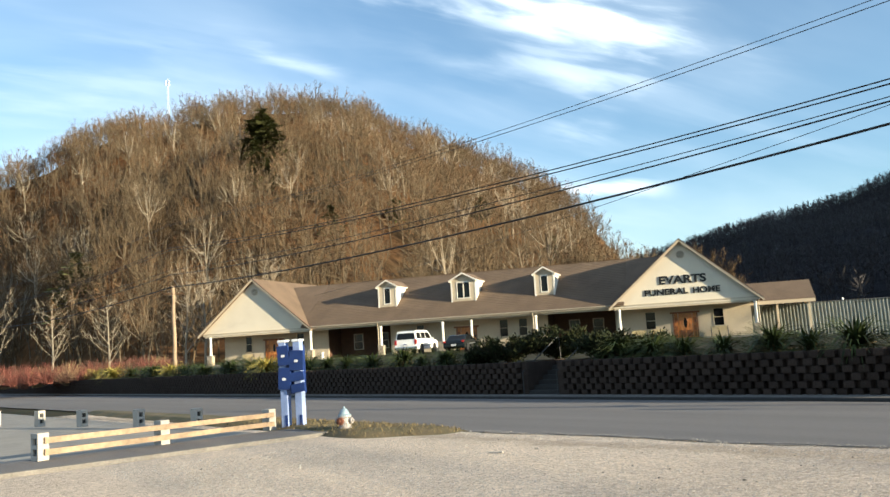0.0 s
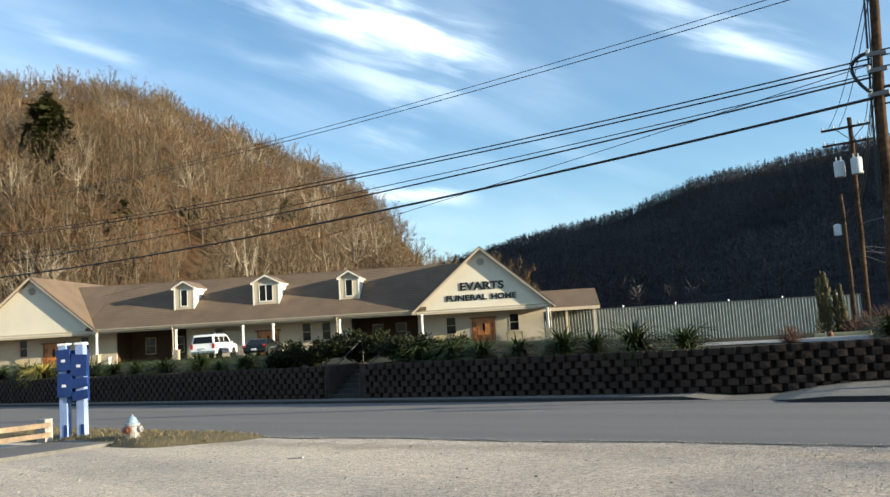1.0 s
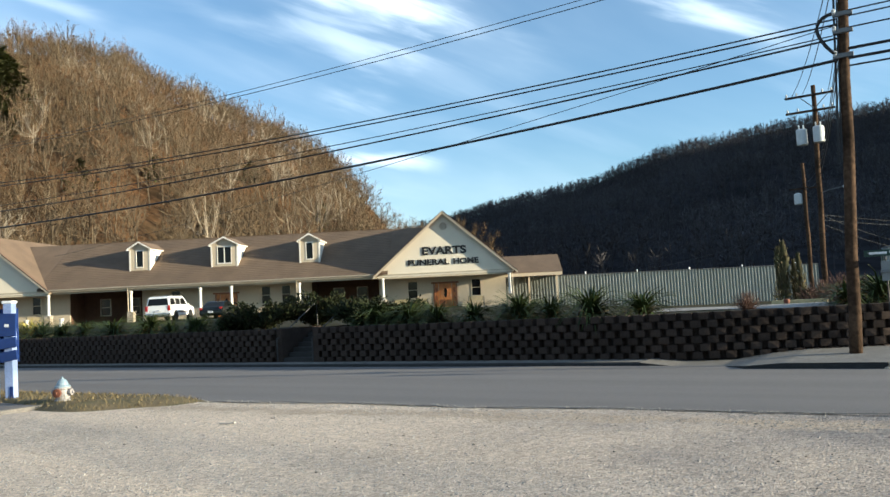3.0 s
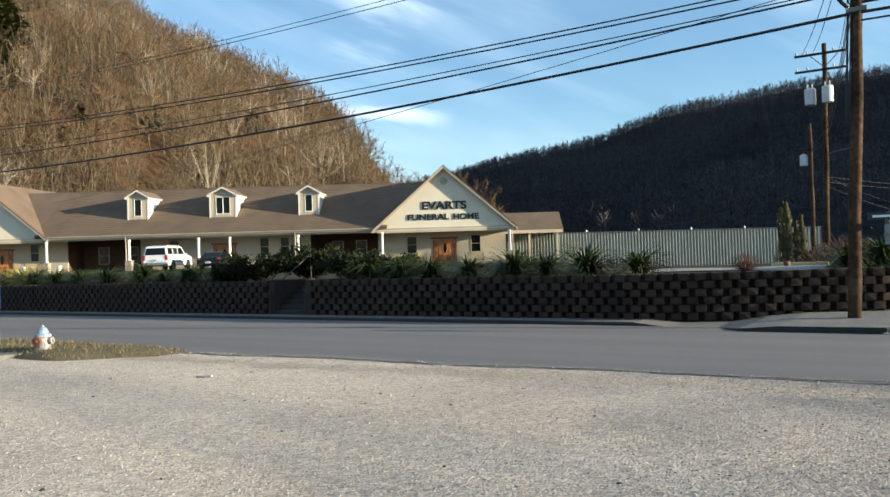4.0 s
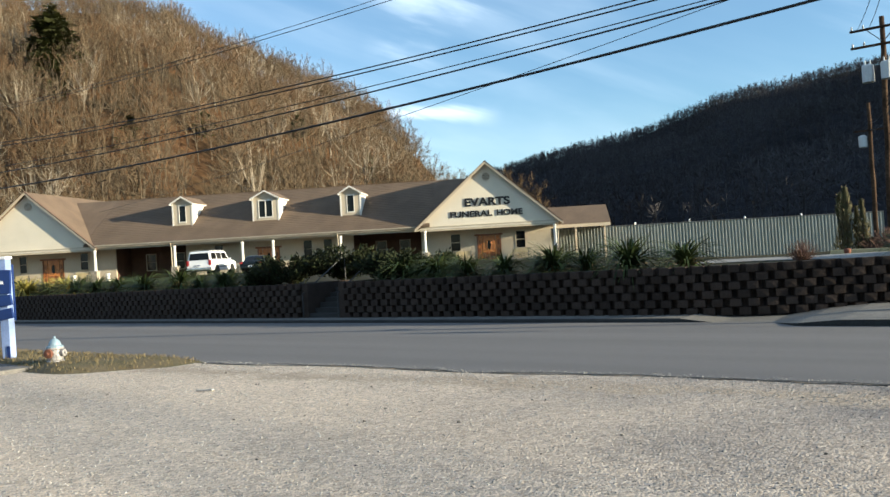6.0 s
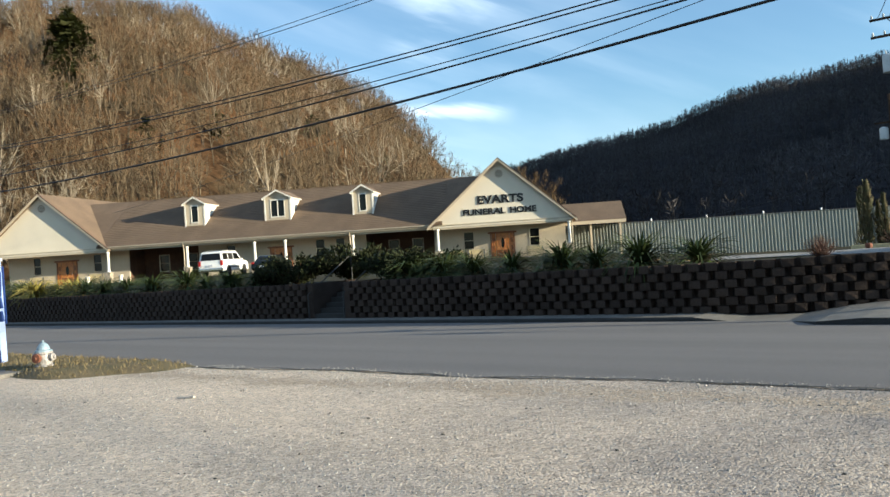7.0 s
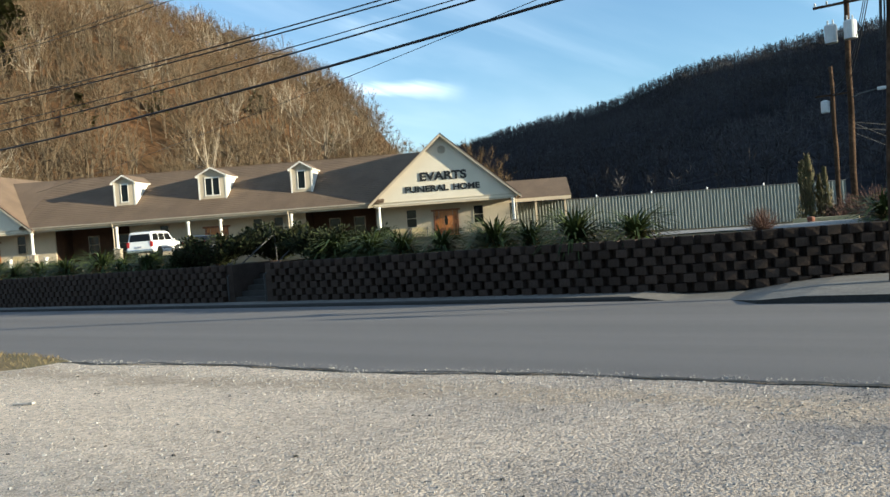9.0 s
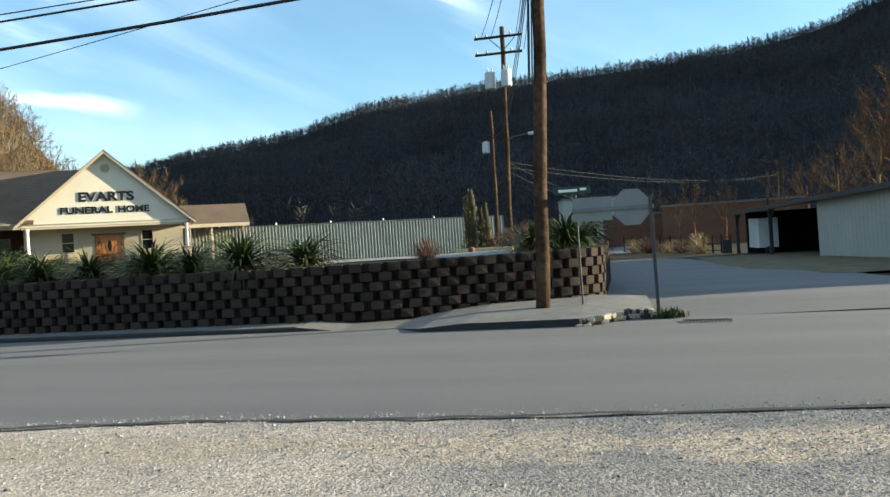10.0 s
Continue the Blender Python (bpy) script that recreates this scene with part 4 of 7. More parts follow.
hill("backdrop_near_hill", left_z, 20, 125, 1.0, [98 + 8 * i for i in range(62)], M_litter, "steep hillside covered in brown leaf litter")
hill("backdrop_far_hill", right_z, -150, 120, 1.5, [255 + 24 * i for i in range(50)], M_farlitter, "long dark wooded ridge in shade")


def tree_arrays(seed, height, limbs, twigs, thick=1.0, spread=0.34, sides=4, fuzz=1.0):
    """A bare tree as arrays: a tapered bent trunk, limbs that fork, and fine twigs as slim blades."""
    r = random.Random(seed)
    V, F = [], []

    def bar(p, q, r0, r1, n):
        d = (q - p).normalized()
        s = d.cross(Vector((0.3, 0.2, 1)) if abs(d.z) < 0.9 else Vector((1, 0.2, 0))).normalized()
        w = d.cross(s)
        b = len(V)
        for c, rr in ((p, r0), (q, r1)):
            for k in range(n):
                a = 2 * math.pi * k / n
                V.append(c + rr * (math.cos(a) * s + math.sin(a) * w))
        for k in range(n):
            F.append((b + k, b + (k + 1) % n, b + n + (k + 1) % n, b + n + k))

    def twig(p, d, ln, wd):
        s = d.cross(Vector((r.uniform(-1, 1), r.uniform(-1, 1), r.uniform(-1, 1)))).normalized() * wd
        b = len(V)
        V.extend((p - s, p + s, p + d * ln))
        F.append((b, b + 1, b + 2))

    trunk = [Vector((0, 0, -0.6))]
    steps = 5
    for i in range(steps):
        trunk.append(trunk[-1] + Vector((r.uniform(-0.05, 0.05) * height / steps * 2, r.uniform(-0.05, 0.05) * height / steps * 2, height * 0.86 / steps)))
    rad = [0.016 * height * thick * (1 - 0.85 * i / steps) for i in range(steps + 1)]
    for i in range(steps):
        bar(trunk[i], trunk[i + 1], rad[i], rad[i + 1], sides + 1)
    tips = []
    for k in range(limbs):
        s = 0.32 + 0.66 * (k + r.random()) / limbs
        i = min(int(s * steps), steps - 1)
        p = trunk[i].lerp(trunk[i + 1], s * steps - i)
        a = k * 2.4 + r.uniform(-0.4, 0.4)
        ln = height * spread * (1.15 - 0.75 * s) * r.uniform(0.8, 1.25)
        up = r.uniform(0.45, 1.0)
        d = Vector((math.cos(a), math.sin(a), up)).normalized()
        q = p + d * ln * 0.55
        d2 = (d + Vector((r.uniform(-0.3, 0.3), r.uniform(-0.3, 0.3), 0.45))).normalized()
        e = q + d2 * ln * 0.6
        rr = rad[i] * 0.42
        bar(p, q, rr, rr * 0.55, 3)
        bar(q, e, rr * 0.55, rr * 0.15, 3)
        tips += [(q, d2, ln), (e, d2, ln), (p.lerp(q, 0.6), d, ln)]
        for _ in range(2):
            d3 = (d2 + Vector((r.uniform(-0.8, 0.8), r.uniform(-0.8, 0.8), r.uniform(0, 0.6)))).normalized()
            s0 = q.lerp(e, r.uniform(0.0, 0.7))
            e3 = s0 + d3 * ln * r.uniform(0.35, 0.55)
            bar(s0, e3, rr * 0.35, rr * 0.08, 3)
            tips.append((e3, d3, ln))
            tips.append((s0.lerp(e3, 0.5), d3, ln))
    tips.append((trunk[-1], Vector((0, 0, 1)), height * 0.2))
    for _ in range(twigs):
        p, d, ln = r.choice(tips)
        d = (d + Vector((r.uniform(-0.9, 0.9), r.uniform(-0.9, 0.9), r.uniform(-0.3, 0.9)))).normalized()
        o = Vector((r.uniform(-1, 1), r.uniform(-1, 1), r.uniform(-1, 1))) * ln * 0.08
        twig(p + o, d, r.uniform(0.05, 0.11) * height, (height * 0.0016 * thick + 0.006) * fuzz)
    return np.array([tuple(p) for p in V]), F


def pine_arrays(seed, height, n):
    r = random.Random(seed)
    V, F = [], []
    b = 0
    for k in range(5):
        a = 2 * math.pi * k / 5
        V.append((0.02 * height * math.cos(a), 0.02 * height * math.sin(a), -0.5))
    V.append((0, 0, height))
    F += [(k, (k + 1) % 5, 5) for k in range(5)]
    for i in range(n):
        s = r.random() ** 0.9
        z = height * (0.16 + 0.78 * s)
        ln = height * 0.33 * (1.05 - 0.8 * s) * (0.75 + 0.35 * math.sin(s * 14 + seed)) * r.uniform(0.6, 1.15) + 0.3
        a = r.uniform(0, 6.283)
        d = np.array([math.cos(a), math.sin(a), r.uniform(-0.25, 0.2)])
        side = np.array([-math.sin(a), math.cos(a), r.uniform(-0.5, 0.5)]) * ln * 0.2
        p = d * ln * r.uniform(0.1, 0.4) + np.array([0, 0, z])
        b = len(V)
        V += [tuple(p), tuple(p + d * ln * 0.5 + side), tuple(p + d * ln), tuple(p + d * ln * 0.5 - side)]
        F.append((b, b + 1, b + 2, b + 3))
    return np.array(V), F


def wood(name, kinds, places, material, label, trunks=None):
    """One mesh of many trees, each turned and scaled in its own way."""
    VV, FF, off = [], [], 0
    r = random.Random(len(places))
    for (x, y, z, s) in places:
        V, F = r.choice(kinds)
        a = r.uniform(0, 6.283)
        c, sn = math.cos(a), math.sin(a)
        w = s * r.uniform(0.85, 1.2)
        lean = r.uniform(-0.06, 0.06)
        P = np.empty_like(V)
        P[:, 0] = (V[:, 0] * c - V[:, 1] * sn) * w + x + lean * V[:, 2] * s
        P[:, 1] = (V[:, 0] * sn + V[:, 1] * c) * w + y
        P[:, 2] = V[:, 2] * s + z
        VV.append(P)
        FF += [tuple(i + off for i in f) for f in F]
        off += len(V)
    ob = flat_mesh(name, np.concatenate(VV).tolist(), FF, [material, trunks] if trunks else material)
    if trunks:
        ob.data.polygons.foreach_set("material_index", [1 if len(f) == 4 else 0 for f in FF])
    return tagged(ob, label, "trees", kind="stuff")


def scatter(fn, n, a0, a1, d0, d1, seed, size, keep=lambda az, d: True):
    r, out = random.Random(seed), []
    while len(out) < n:
        az = r.uniform(a0, a1)
        d = math.sqrt(r.uniform(d0 * d0, d1 * d1))
        if keep(az, d):
            x, y = -math.sin(radians(az)) * d, math.cos(radians(az)) * d
            out.append((x, y, fn(az, d) - 0.2, r.uniform(*size)))
    return out


def crown_arrays(seed, height, limbs, twigs, width, fork=0.34, blade=0.05):
    """A bare hardwood as arrays: a trunk that forks into rising limbs, and a rounded crown of fine twigs."""
    r = random.Random(seed)
    V, F = [], []

    def bar(p, q, r0, r1, n=3):
        d = (q - p).normalized()
        s = d.cross(Vector((0.3, 0.2, 1)) if abs(d.z) < 0.9 else Vector((1, 0.2, 0))).normalized()
        w = d.cross(s)
        b = len(V)
        for c, rr in ((p, r0), (q, r1)):
            for k in range(n):
                a = 2 * math.pi * k / n
                V.append(c + rr * (math.cos(a) * s + math.sin(a) * w))
        for k in range(n):
            F.append((b + k, b + (k + 1) % n, b + n + (k + 1) % n, b + n + k))

    def rim(a, th, k=1.0):
        return Vector((math.cos(a) * math.sin(th) * width * height * k, math.sin(a) * math.sin(th) * width * height * k, height * (0.60 + 0.40 * math.cos(th) * k)))

    lean = Vector((r.uniform(-0.05, 0.05), r.uniform(-0.05, 0.05), 0)) * height
    trunk = [Vector((0, 0, -0.8)), Vector((0, 0, height * fork * 0.5)) + lean * 0.3, Vector((0, 0, height * fork)) + lean, Vector((0, 0, height * 0.66)) + lean * 1.6]
    rad = [0.0145 * height, 0.0125 * height, 0.0105 * height, 0.005 * height]
    for i in range(3):
        bar(trunk[i], trunk[i + 1], rad[i], rad[i + 1], 4)
    segs = [(trunk[2], trunk[3])]
    for k in range(limbs):
        a, th = k * 2.4 + r.uniform(-0.5, 0.5), math.acos(1 - 1.15 * (k + 0.5) / limbs)
        p = trunk[2].lerp(trunk[3], r.uniform(0, 0.6)) if k % 3 else trunk[1].lerp(trunk[2], r.uniform(0.4, 1.0))
        e = rim(a, th, r.uniform(0.82, 1.05)) + lean
        q = p.lerp(e, 0.5) + Vector((0, 0, -0.05 * height * math.sin(th)))
        rr = 0.0066 * height * r.uniform(0.8, 1.2)
        bar(p, q, rr, rr * 0.6)
        bar(q, e, rr * 0.6, rr * 0.15)
        segs += [(q, e), (q, e), (p, q)]
        for _ in range(2):
            s0 = q.lerp(e, r.uniform(-0.2, 0.6))
            e2 = rim(a + r.uniform(-0.7, 0.7), max(0.0, th + r.uniform(-0.5, 0.4)), r.uniform(0.8, 1.05)) + lean
            bar(s0, s0.lerp(e2, 0.8), rr * 0.4, rr * 0.1)
            segs += [(s0, e2), (s0, e2)]
    centre = Vector((0, 0, height * 0.42))
    for _ in range(twigs):
        p0, p1 = r.choice(segs)
        p = p0.lerp(p1, r.random() ** 0.6)
        d = ((p - centre).normalized() * 0.8 + Vector((r.uniform(-0.9, 0.9), r.uniform(-0.9, 0.9), r.uniform(-0.45, 0.6)))).normalized()
        s = d.cross(Vector((r.uniform(-1, 1), r.uniform(-1, 1), r.uniform(-1, 1)))).normalized() * blade * r.uniform(0.6, 1.3)
        b = len(V)
        V.extend((p - s, p + s, p + d * r.uniform(0.05, 0.11) * height))
        F.append((b, b + 1, b + 2))
    return np.array([tuple(p) for p in V]), F


def ridge_arrays(seed, height, blades):
    """A far bare tree as arrays: a slim stem and a loose head of broad twig sprays."""
    r = random.Random(seed)
    V = [(-0.15, 0, -1), (0.15, 0.05, -1), (0.06, 0, height * 0.8), (-0.06, 0, height * 0.8)]
    F = [(0, 1, 2, 3)]
    for _ in range(blades):
        a, up = r.uniform(0, 6.283), r.uniform(0.3, 1.5)
        d = np.array((math.cos(a) * math.cos(up), math.sin(a) * math.cos(up), math.sin(up)))
        p = np.array((0, 0, height * r.uniform(0.28, 0.82))) + d * np.array((1, 1, 0)) * height * r.uniform(0, 0.16)
        w = np.cross(d, np.array((r.uniform(-1, 1), r.uniform(-1, 1), r.uniform(-1, 1))))
        w = w / (np.linalg.norm(w) + 1e-6) * height * r.uniform(0.010, 0.022)
        b = len(V)
        V += [tuple(p - w), tuple(p + w), tuple(p + d * height * r.uniform(0.12, 0.26))]
        F.append((b, b + 1, b + 2))
    return np.array(V), F


near_kinds = [crown_arrays(i, 15, 9, 400, 0.32 + 0.03 * (i % 3), 0.30 + 0.03 * (i % 4), 0.036) for i in range(8)]
thin_kinds = [crown_arrays(20 + i, 14, 6, 230, 0.19 + 0.03 * (i % 3), 0.38, 0.036) for i in range(6)]
pale_kinds = [crown_arrays(40 + i, 17, 9, 170, 0.27, 0.36, 0.03) for i in range(4)]
ok_left = lambda az, d: left_z(az, d) > -0.5 and not (az < 38 and d > 250)
beyond_yard = lambda az, d: math.cos(radians(az)) * d > 44
for k_, (m_, text) in enumerate(((M_bark, "bare brown winter hardwoods on the hillside"), (M_barkgrey, "bare grey-tan winter hardwoods on the hillside"), (M_barkred, "bare reddish-brown hardwoods with swelling buds"))):
    wood("woods", near_kinds + thin_kinds[:3], scatter(left_z, 370, 33, 84, 122, 350, 1 + 100 * k_, (0.55, 1.08), ok_left), m_, text, M_trunk)
    wood("woods", near_kinds + thin_kinds, scatter(left_z, 200, 40, 84, 235, 352, 21 + 100 * k_, (0.5, 0.95), ok_left), m_, text, M_trunk)
wood("woods", near_kinds, scatter(left_z, 420, 39, 84, 318, 350, 31, (0.45, 0.75), ok_left), M_barkgrey, "bare hardwoods crowding the hilltop")
wood("woods", thin_kinds, scatter(left_z, 560, 33, 84, 112, 235, 2, (0.32, 0.75), ok_left), M_barkgrey, "thin bare saplings at the foot of the hill")
wood("woods", thin_kinds, scatter(lambda az, d: max(0.7, left_z(az, d)), 420, 56, 84, 98, 240, 12, (0.4, 0.9), beyond_yard), M_bark, "thin bare saplings and brush below the hill")
wood("woods", pale_kinds, scatter(left_z, 60, 35, 82, 116, 300, 3, (0.75, 1.05), ok_left), M_pale, "pale-barked bare sycamores")
pines = [pine_arrays(60 + i, 16, 1100) for i in range(3)]
pl = []
for az, d, s in ((61.2, 236, 1.25), (60.6, 226, 1.1), (61.6, 220, 0.9), (60.9, 212, 0.7), (73.3, 190, 0.85), (74.0, 185, 0.7), (41, 200, 0.5), (52, 190, 0.45), (56.5, 170, 0.5), (38.5, 190, 0.5), (46, 230, 0.5)):
    pl.append((-math.sin(radians(az)) * d, math.cos(radians(az)) * d, left_z(az, d) - 0.3, s))
wood("woods", pines, pl, M_pine, "dark evergreen pines among the bare trees")
far_kinds = [ridge_arrays(80 + i, 13, 22) for i in range(8)]
ok_far = lambda az, d: right_z(az, d) > 0
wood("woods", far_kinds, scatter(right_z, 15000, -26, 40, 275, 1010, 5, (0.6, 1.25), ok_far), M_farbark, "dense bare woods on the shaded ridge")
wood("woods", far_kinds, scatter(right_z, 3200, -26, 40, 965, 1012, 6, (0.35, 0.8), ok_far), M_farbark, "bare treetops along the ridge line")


def one_tree(name, x, y, z, arrays, s, material, label):
    V, F = arrays
    ob = flat_mesh(name, (V * s).tolist(), F, material)
    e = empty("bare_tree", pose(x, y, z), label, "tree")
    ob.parent = e
    return e


def place_az(az, d):
    return -math.sin(radians(az)) * d, math.cos(radians(az)) * d


for az, d, s, kind in ((30.6, 110, 0.72, 2), (29.7, 112, 0.6, 0), (31.3, 113, 0.62, 1)):
    x, y = place_az(az, d)
    one_tree("crown", x, y, -0.8, tree_arrays(100 + kind, 17, 24, 1300, 0.7, 0.40, 4, 1.6), s, M_bark, "bare spreading tree behind the gabled building")
for az, d, s in ((60.3, 118, 0.85), (71.0, 92, 0.62), (66.2, 95, 0.7), (64.9, 93, 0.75), (74.5, 100, 0.7), (78, 96, 0.7)):
    x, y = place_az(az, d)
    one_tree("crown", x, y, max(-0.6, left_z(az, d)), tree_arrays(int(az * 10), 17, 15, 160, 1.0, 0.3), s, M_pale, "pale bare sycamore at the foot of the hill")
# the mast on the hilltop
mx, my = place_az(67.5, 352)
mast = empty("radio_mast", pose(mx, my, left_z(67.5, 340)), "white lattice radio mast on the wooded hilltop", "mast")
bm = bmesh.new()
top = 1.6 + math.tan(radians(18.7)) * 352 - left_z(67.5, 340)
for a in (0, 2.1, 4.2):
    tube(bm, [(0.55 * math.cos(a), 0.55 * math.sin(a), -2), (0.3 * math.cos(a), 0.3 * math.sin(a), top)], 0.06, 5)
k = 0
while k < top:
    w = 0.55 - 0.25 * k / top
    for a in (0, 2.1, 4.2):
        tube(bm, [(w * math.cos(a), w * math.sin(a), k), (w * math.cos(a + 2.1), w * math.sin(a + 2.1), k + 1.4)], 0.045, 4)
    k += 1.5
part("lattice", bm, M_can, mast)
for a in (0.3, 2.4, 4.5):
    part("antenna", boxes((0.85 * math.cos(a) - 0.2, 0.85 * math.cos(a) + 0.2, 0.85 * math.sin(a) - 0.2, 0.85 * math.sin(a) + 0.2, top - 1.9, top + 0.2), bevel=0.08), M_can, mast)

# ---- street furniture ----


def wood_pole(name, foot, tip, r0, r1, label):
    e = empty(name, pose(*foot), label, "utility pole")
    bm = bmesh.new()
    f, t = Vector((0, 0, -0.4)), Vector(tip) - Vector(foot)
    tube(bm, [f.lerp(t, i / 8) + Vector((0.02 * math.sin(i * 2.1), 0.02 * math.cos(i * 1.7), 0)) for i in range(9)], [r0 + (r1 - r0) * i / 8 for i in range(9)], 14)
    part("shaft", bm, M_pole, e, smooth=True)
    return e


NP0, NP1 = Vector((-2.05, 25.75, -0.62)), Vector((-1.45, 25.5, 11.3))
near_pole = wood_pole("utility_pole", NP0, NP1, 0.165, 0.115, "tall creosoted wooden utility pole at the street corner")


def on_near(z):
    return NP0.lerp(NP1, (z - NP0.z) / (NP1.z - NP0.z))


def rel(p, foot):
    return Vector(p) - Vector(foot)


for k, z in enumerate((7.3, 7.95, 8.4, 10.2)):
    p = rel(on_near(z), NP0)
    part("bracket", boxes((p.x - 0.24, p.x + 0.24, p.y - 0.22, p.y - 0.12, p.z - 0.06, p.z + 0.06), bevel=0.015), M_metal, near_pole)
    part("insulator", lathe(bmesh.new(), [(0.03, p.z), (0.06, p.z + 0.04), (0.04, p.z + 0.08), (0.06, p.z + 0.12), (0.02, p.z + 0.16)], 8, (p.x - 0.2, p.y - 0.2)), M_can, near_pole)
for dx, r in ((-0.2, 0.03), (-0.13, 0.018)):
    bm = bmesh.new()
    tube(bm, [rel(on_near(z), NP0) + Vector((dx, -0.14, 0)) for z in (4.5, 6.0, 7.5, 9.0, 11.0)], r, 6)
    part("conduit", bm, M_wire, near_pole)
bm = bmesh.new()
p = rel(on_near(7.9), NP0)
tube(bm, [p + Vector((-0.15 - 0.42 * math.sin(a) - 0.1 * math.sin(2 * a), -0.2, 0.55 * math.cos(a))) for a in np.linspace(0.1, 2.9, 14)], 0.05, 6)
part("cable_loop", bm, M_wire, near_pole, "slack black cable loop")

FP0 = Vector((-6.45, 52.0, -0.2))
far_pole = wood_pole("utility_pole", FP0, (-6.15, 52.0, 12.4), 0.17, 0.12, "wooden utility pole with crossarms and two transformers")
for z, lean in ((11.85, 0.0), (10.95, 0.0)):
    part("crossarm", boxes((-1.25, 1.35, -0.16, -0.04, z - FP0.z - 0.06, z - FP0.z + 0.06), bevel=0.01), M_pole, far_pole)
    for x in (-1.15, -0.6, 0.75, 1.2):
        part("insulator", lathe(bmesh.new(), [(0.03, z - FP0.z + 0.06), (0.06, z - FP0.z + 0.14), (0.03, z - FP0.z + 0.26)], 8, (x, -0.1)), M_can, far_pole)
for s in (-1, 1):
    bm = bmesh.new()
    tube(bm, [(0.3 + s * 0.05, -0.17, 11.1 - FP0.z), (0.3 + s * 0.75, -0.17, 11.8 - FP0.z)], 0.025, 5)
    part("brace", bm, M_metal, far_pole)
for x, y in ((0.42, -0.3), (-0.52, 0.0)):
    z = 9.05 - FP0.z
    can = part("transformer", lathe(bmesh.new(), [(0.2, z), (0.3, z + 0.03), (0.3, z + 0.85), (0.27, z + 0.93), (0.1, z + 0.97)], 16, (x, y)), M_can, far_pole, "light grey transformer can")
    for dx in (-0.12, 0.12):
        part("bushing", lathe(bmesh.new(), [(0.03, z + 0.9), (0.05, z + 1.0), (0.03, z + 1.06), (0.05, z + 1.12), (0.015, z + 1.2)], 8, (x + dx, y)), M_can, can)
bm = bmesh.new()
tube(bm, [(0.2, 0, 6.2 - FP0.z), (0.6, -0.1, 6.35 - FP0.z), (1.5, -0.2, 6.45 - FP0.z)], 0.03, 6)
part("lamp_arm", bm, M_metal, far_pole)
part("lamp_head", boxes((1.4, 1.95, -0.32, -0.1, 6.36 - FP0.z, 6.52 - FP0.z), bevel=0.05), M_can, far_pole, "grey street lamp head")
SP0 = Vector((-8.65, 61.7, -0.4))
second = wood_pole("utility_pole", SP0, (-8.6, 61.7, 9.3), 0.16, 0.11, "slim wooden utility pole with small fittings")
part("crossarm", boxes((-0.9, 0.9, -0.16, -0.04, 7.9, 8.0)), M_pole, second)
part("transformer", lathe(bmesh.new(), [(0.2, 6.9), (0.26, 6.95), (0.26, 7.6), (0.1, 7.7)], 14, (-0.4, 0)), M_can, second)
LP0 = Vector((-64.0, 27.6, 0.6))
left_pole = wood_pole("utility_pole", LP0, (-64.0, 27.6, 8.0), 0.17, 0.13, "weathered pale utility pole beside the road")
left_pole.children[0].data.materials[0] = M_plank
part("crossarm", boxes((-0.1, 0.1, -0.9, 0.9, 6.7, 6.8)), M_pole, left_pole)
for i, (px, py, pt) in enumerate(((13.5, 93, 5.2), (15.5, 99, 5.6))):
    q = wood_pole("utility_pole", (px, py, gz(px, py)), (px + 0.1, py, pt), 0.13, 0.1, "distant wooden pole with a short crossarm")
    part("crossarm", boxes((-0.9, 0.9, -0.1, 0.0, pt - gz(px, py) - 0.5, pt - gz(px, py) - 0.38)), M_pole, q)


def wire(a, b, sag, r, label="sagging black overhead utility cable", n=24):
    a, b = Vector(a), Vector(b)
    bm = bmesh.new()
    mid = a.lerp(b, 0.5)
    tube(bm, [a.lerp(b, i / n) - mid - Vector((0, 0, 4 * sag * (i / n) * (1 - i / n))) for i in range(n + 1)], r, 6)
    ob = part("overhead_cable", bm, M_wire, None, label, pose(*mid))
    return tagged(ob, "", "cable", "cables over the street")


for z0, z1, sag, r in ((7.2, 7.9, 0.75, 0.042), (7.77, 8.91, 0.69, 0.028), (7.86, 9.3, 0.65, 0.016), (8.14, 10.94, 0.79, 0.024), (8.28, 11.16, 0.81, 0.022), (10.52, 13.02, 0.81, 0.014), (10.72, 13.15, 0.81, 0.012)):
    p = on_near(z0)
    wire((p.x - 0.12, p.y - 0.2, z0), (-64.0, 27.4, z1), sag, r)
    wire((-64.0, 27.4, z1), (-130.0, 26.0, z1 + 0.6), sag, r)
p = on_near(8.15)
wire((p.x - 0.1, p.y - 0.1, 8.15), (-71.4, 45.6, 7.6), 0.4, 0.012)
for z0, dz, r in ((7.45, 0.6, 0.04), (7.2, 0.4, 0.04), (8.3, 0.9, 0.02), (8.45, 0.9, 0.02), (8.0, 0.7, 0.02), (7.0, 0.3, 0.025)):
    p = on_near(z0)
    wire((p.x + 0.12, p.y - 0.2, z0), (46, 21.0, z0 + dz), 0.5, r)
for z0, (x, y, z) in ((10.9, (-7.3, 51.9, 11.95)), (10.6, (-6.75, 51.9, 11.95)), (10.3, (-5.4, 51.9, 11.95)), (9.6, (-5.0, 51.9, 11.05)), (9.0, (-6.2, 51.9, 8.0)), (8.8, (-6.2, 51.9, 7.6)), (8.5, (-6.2, 51.9, 7.2))):
    p = on_near(z0)
    wire((p.x, p.y + 0.15, z0), (x, y, z), 0.55, 0.016)
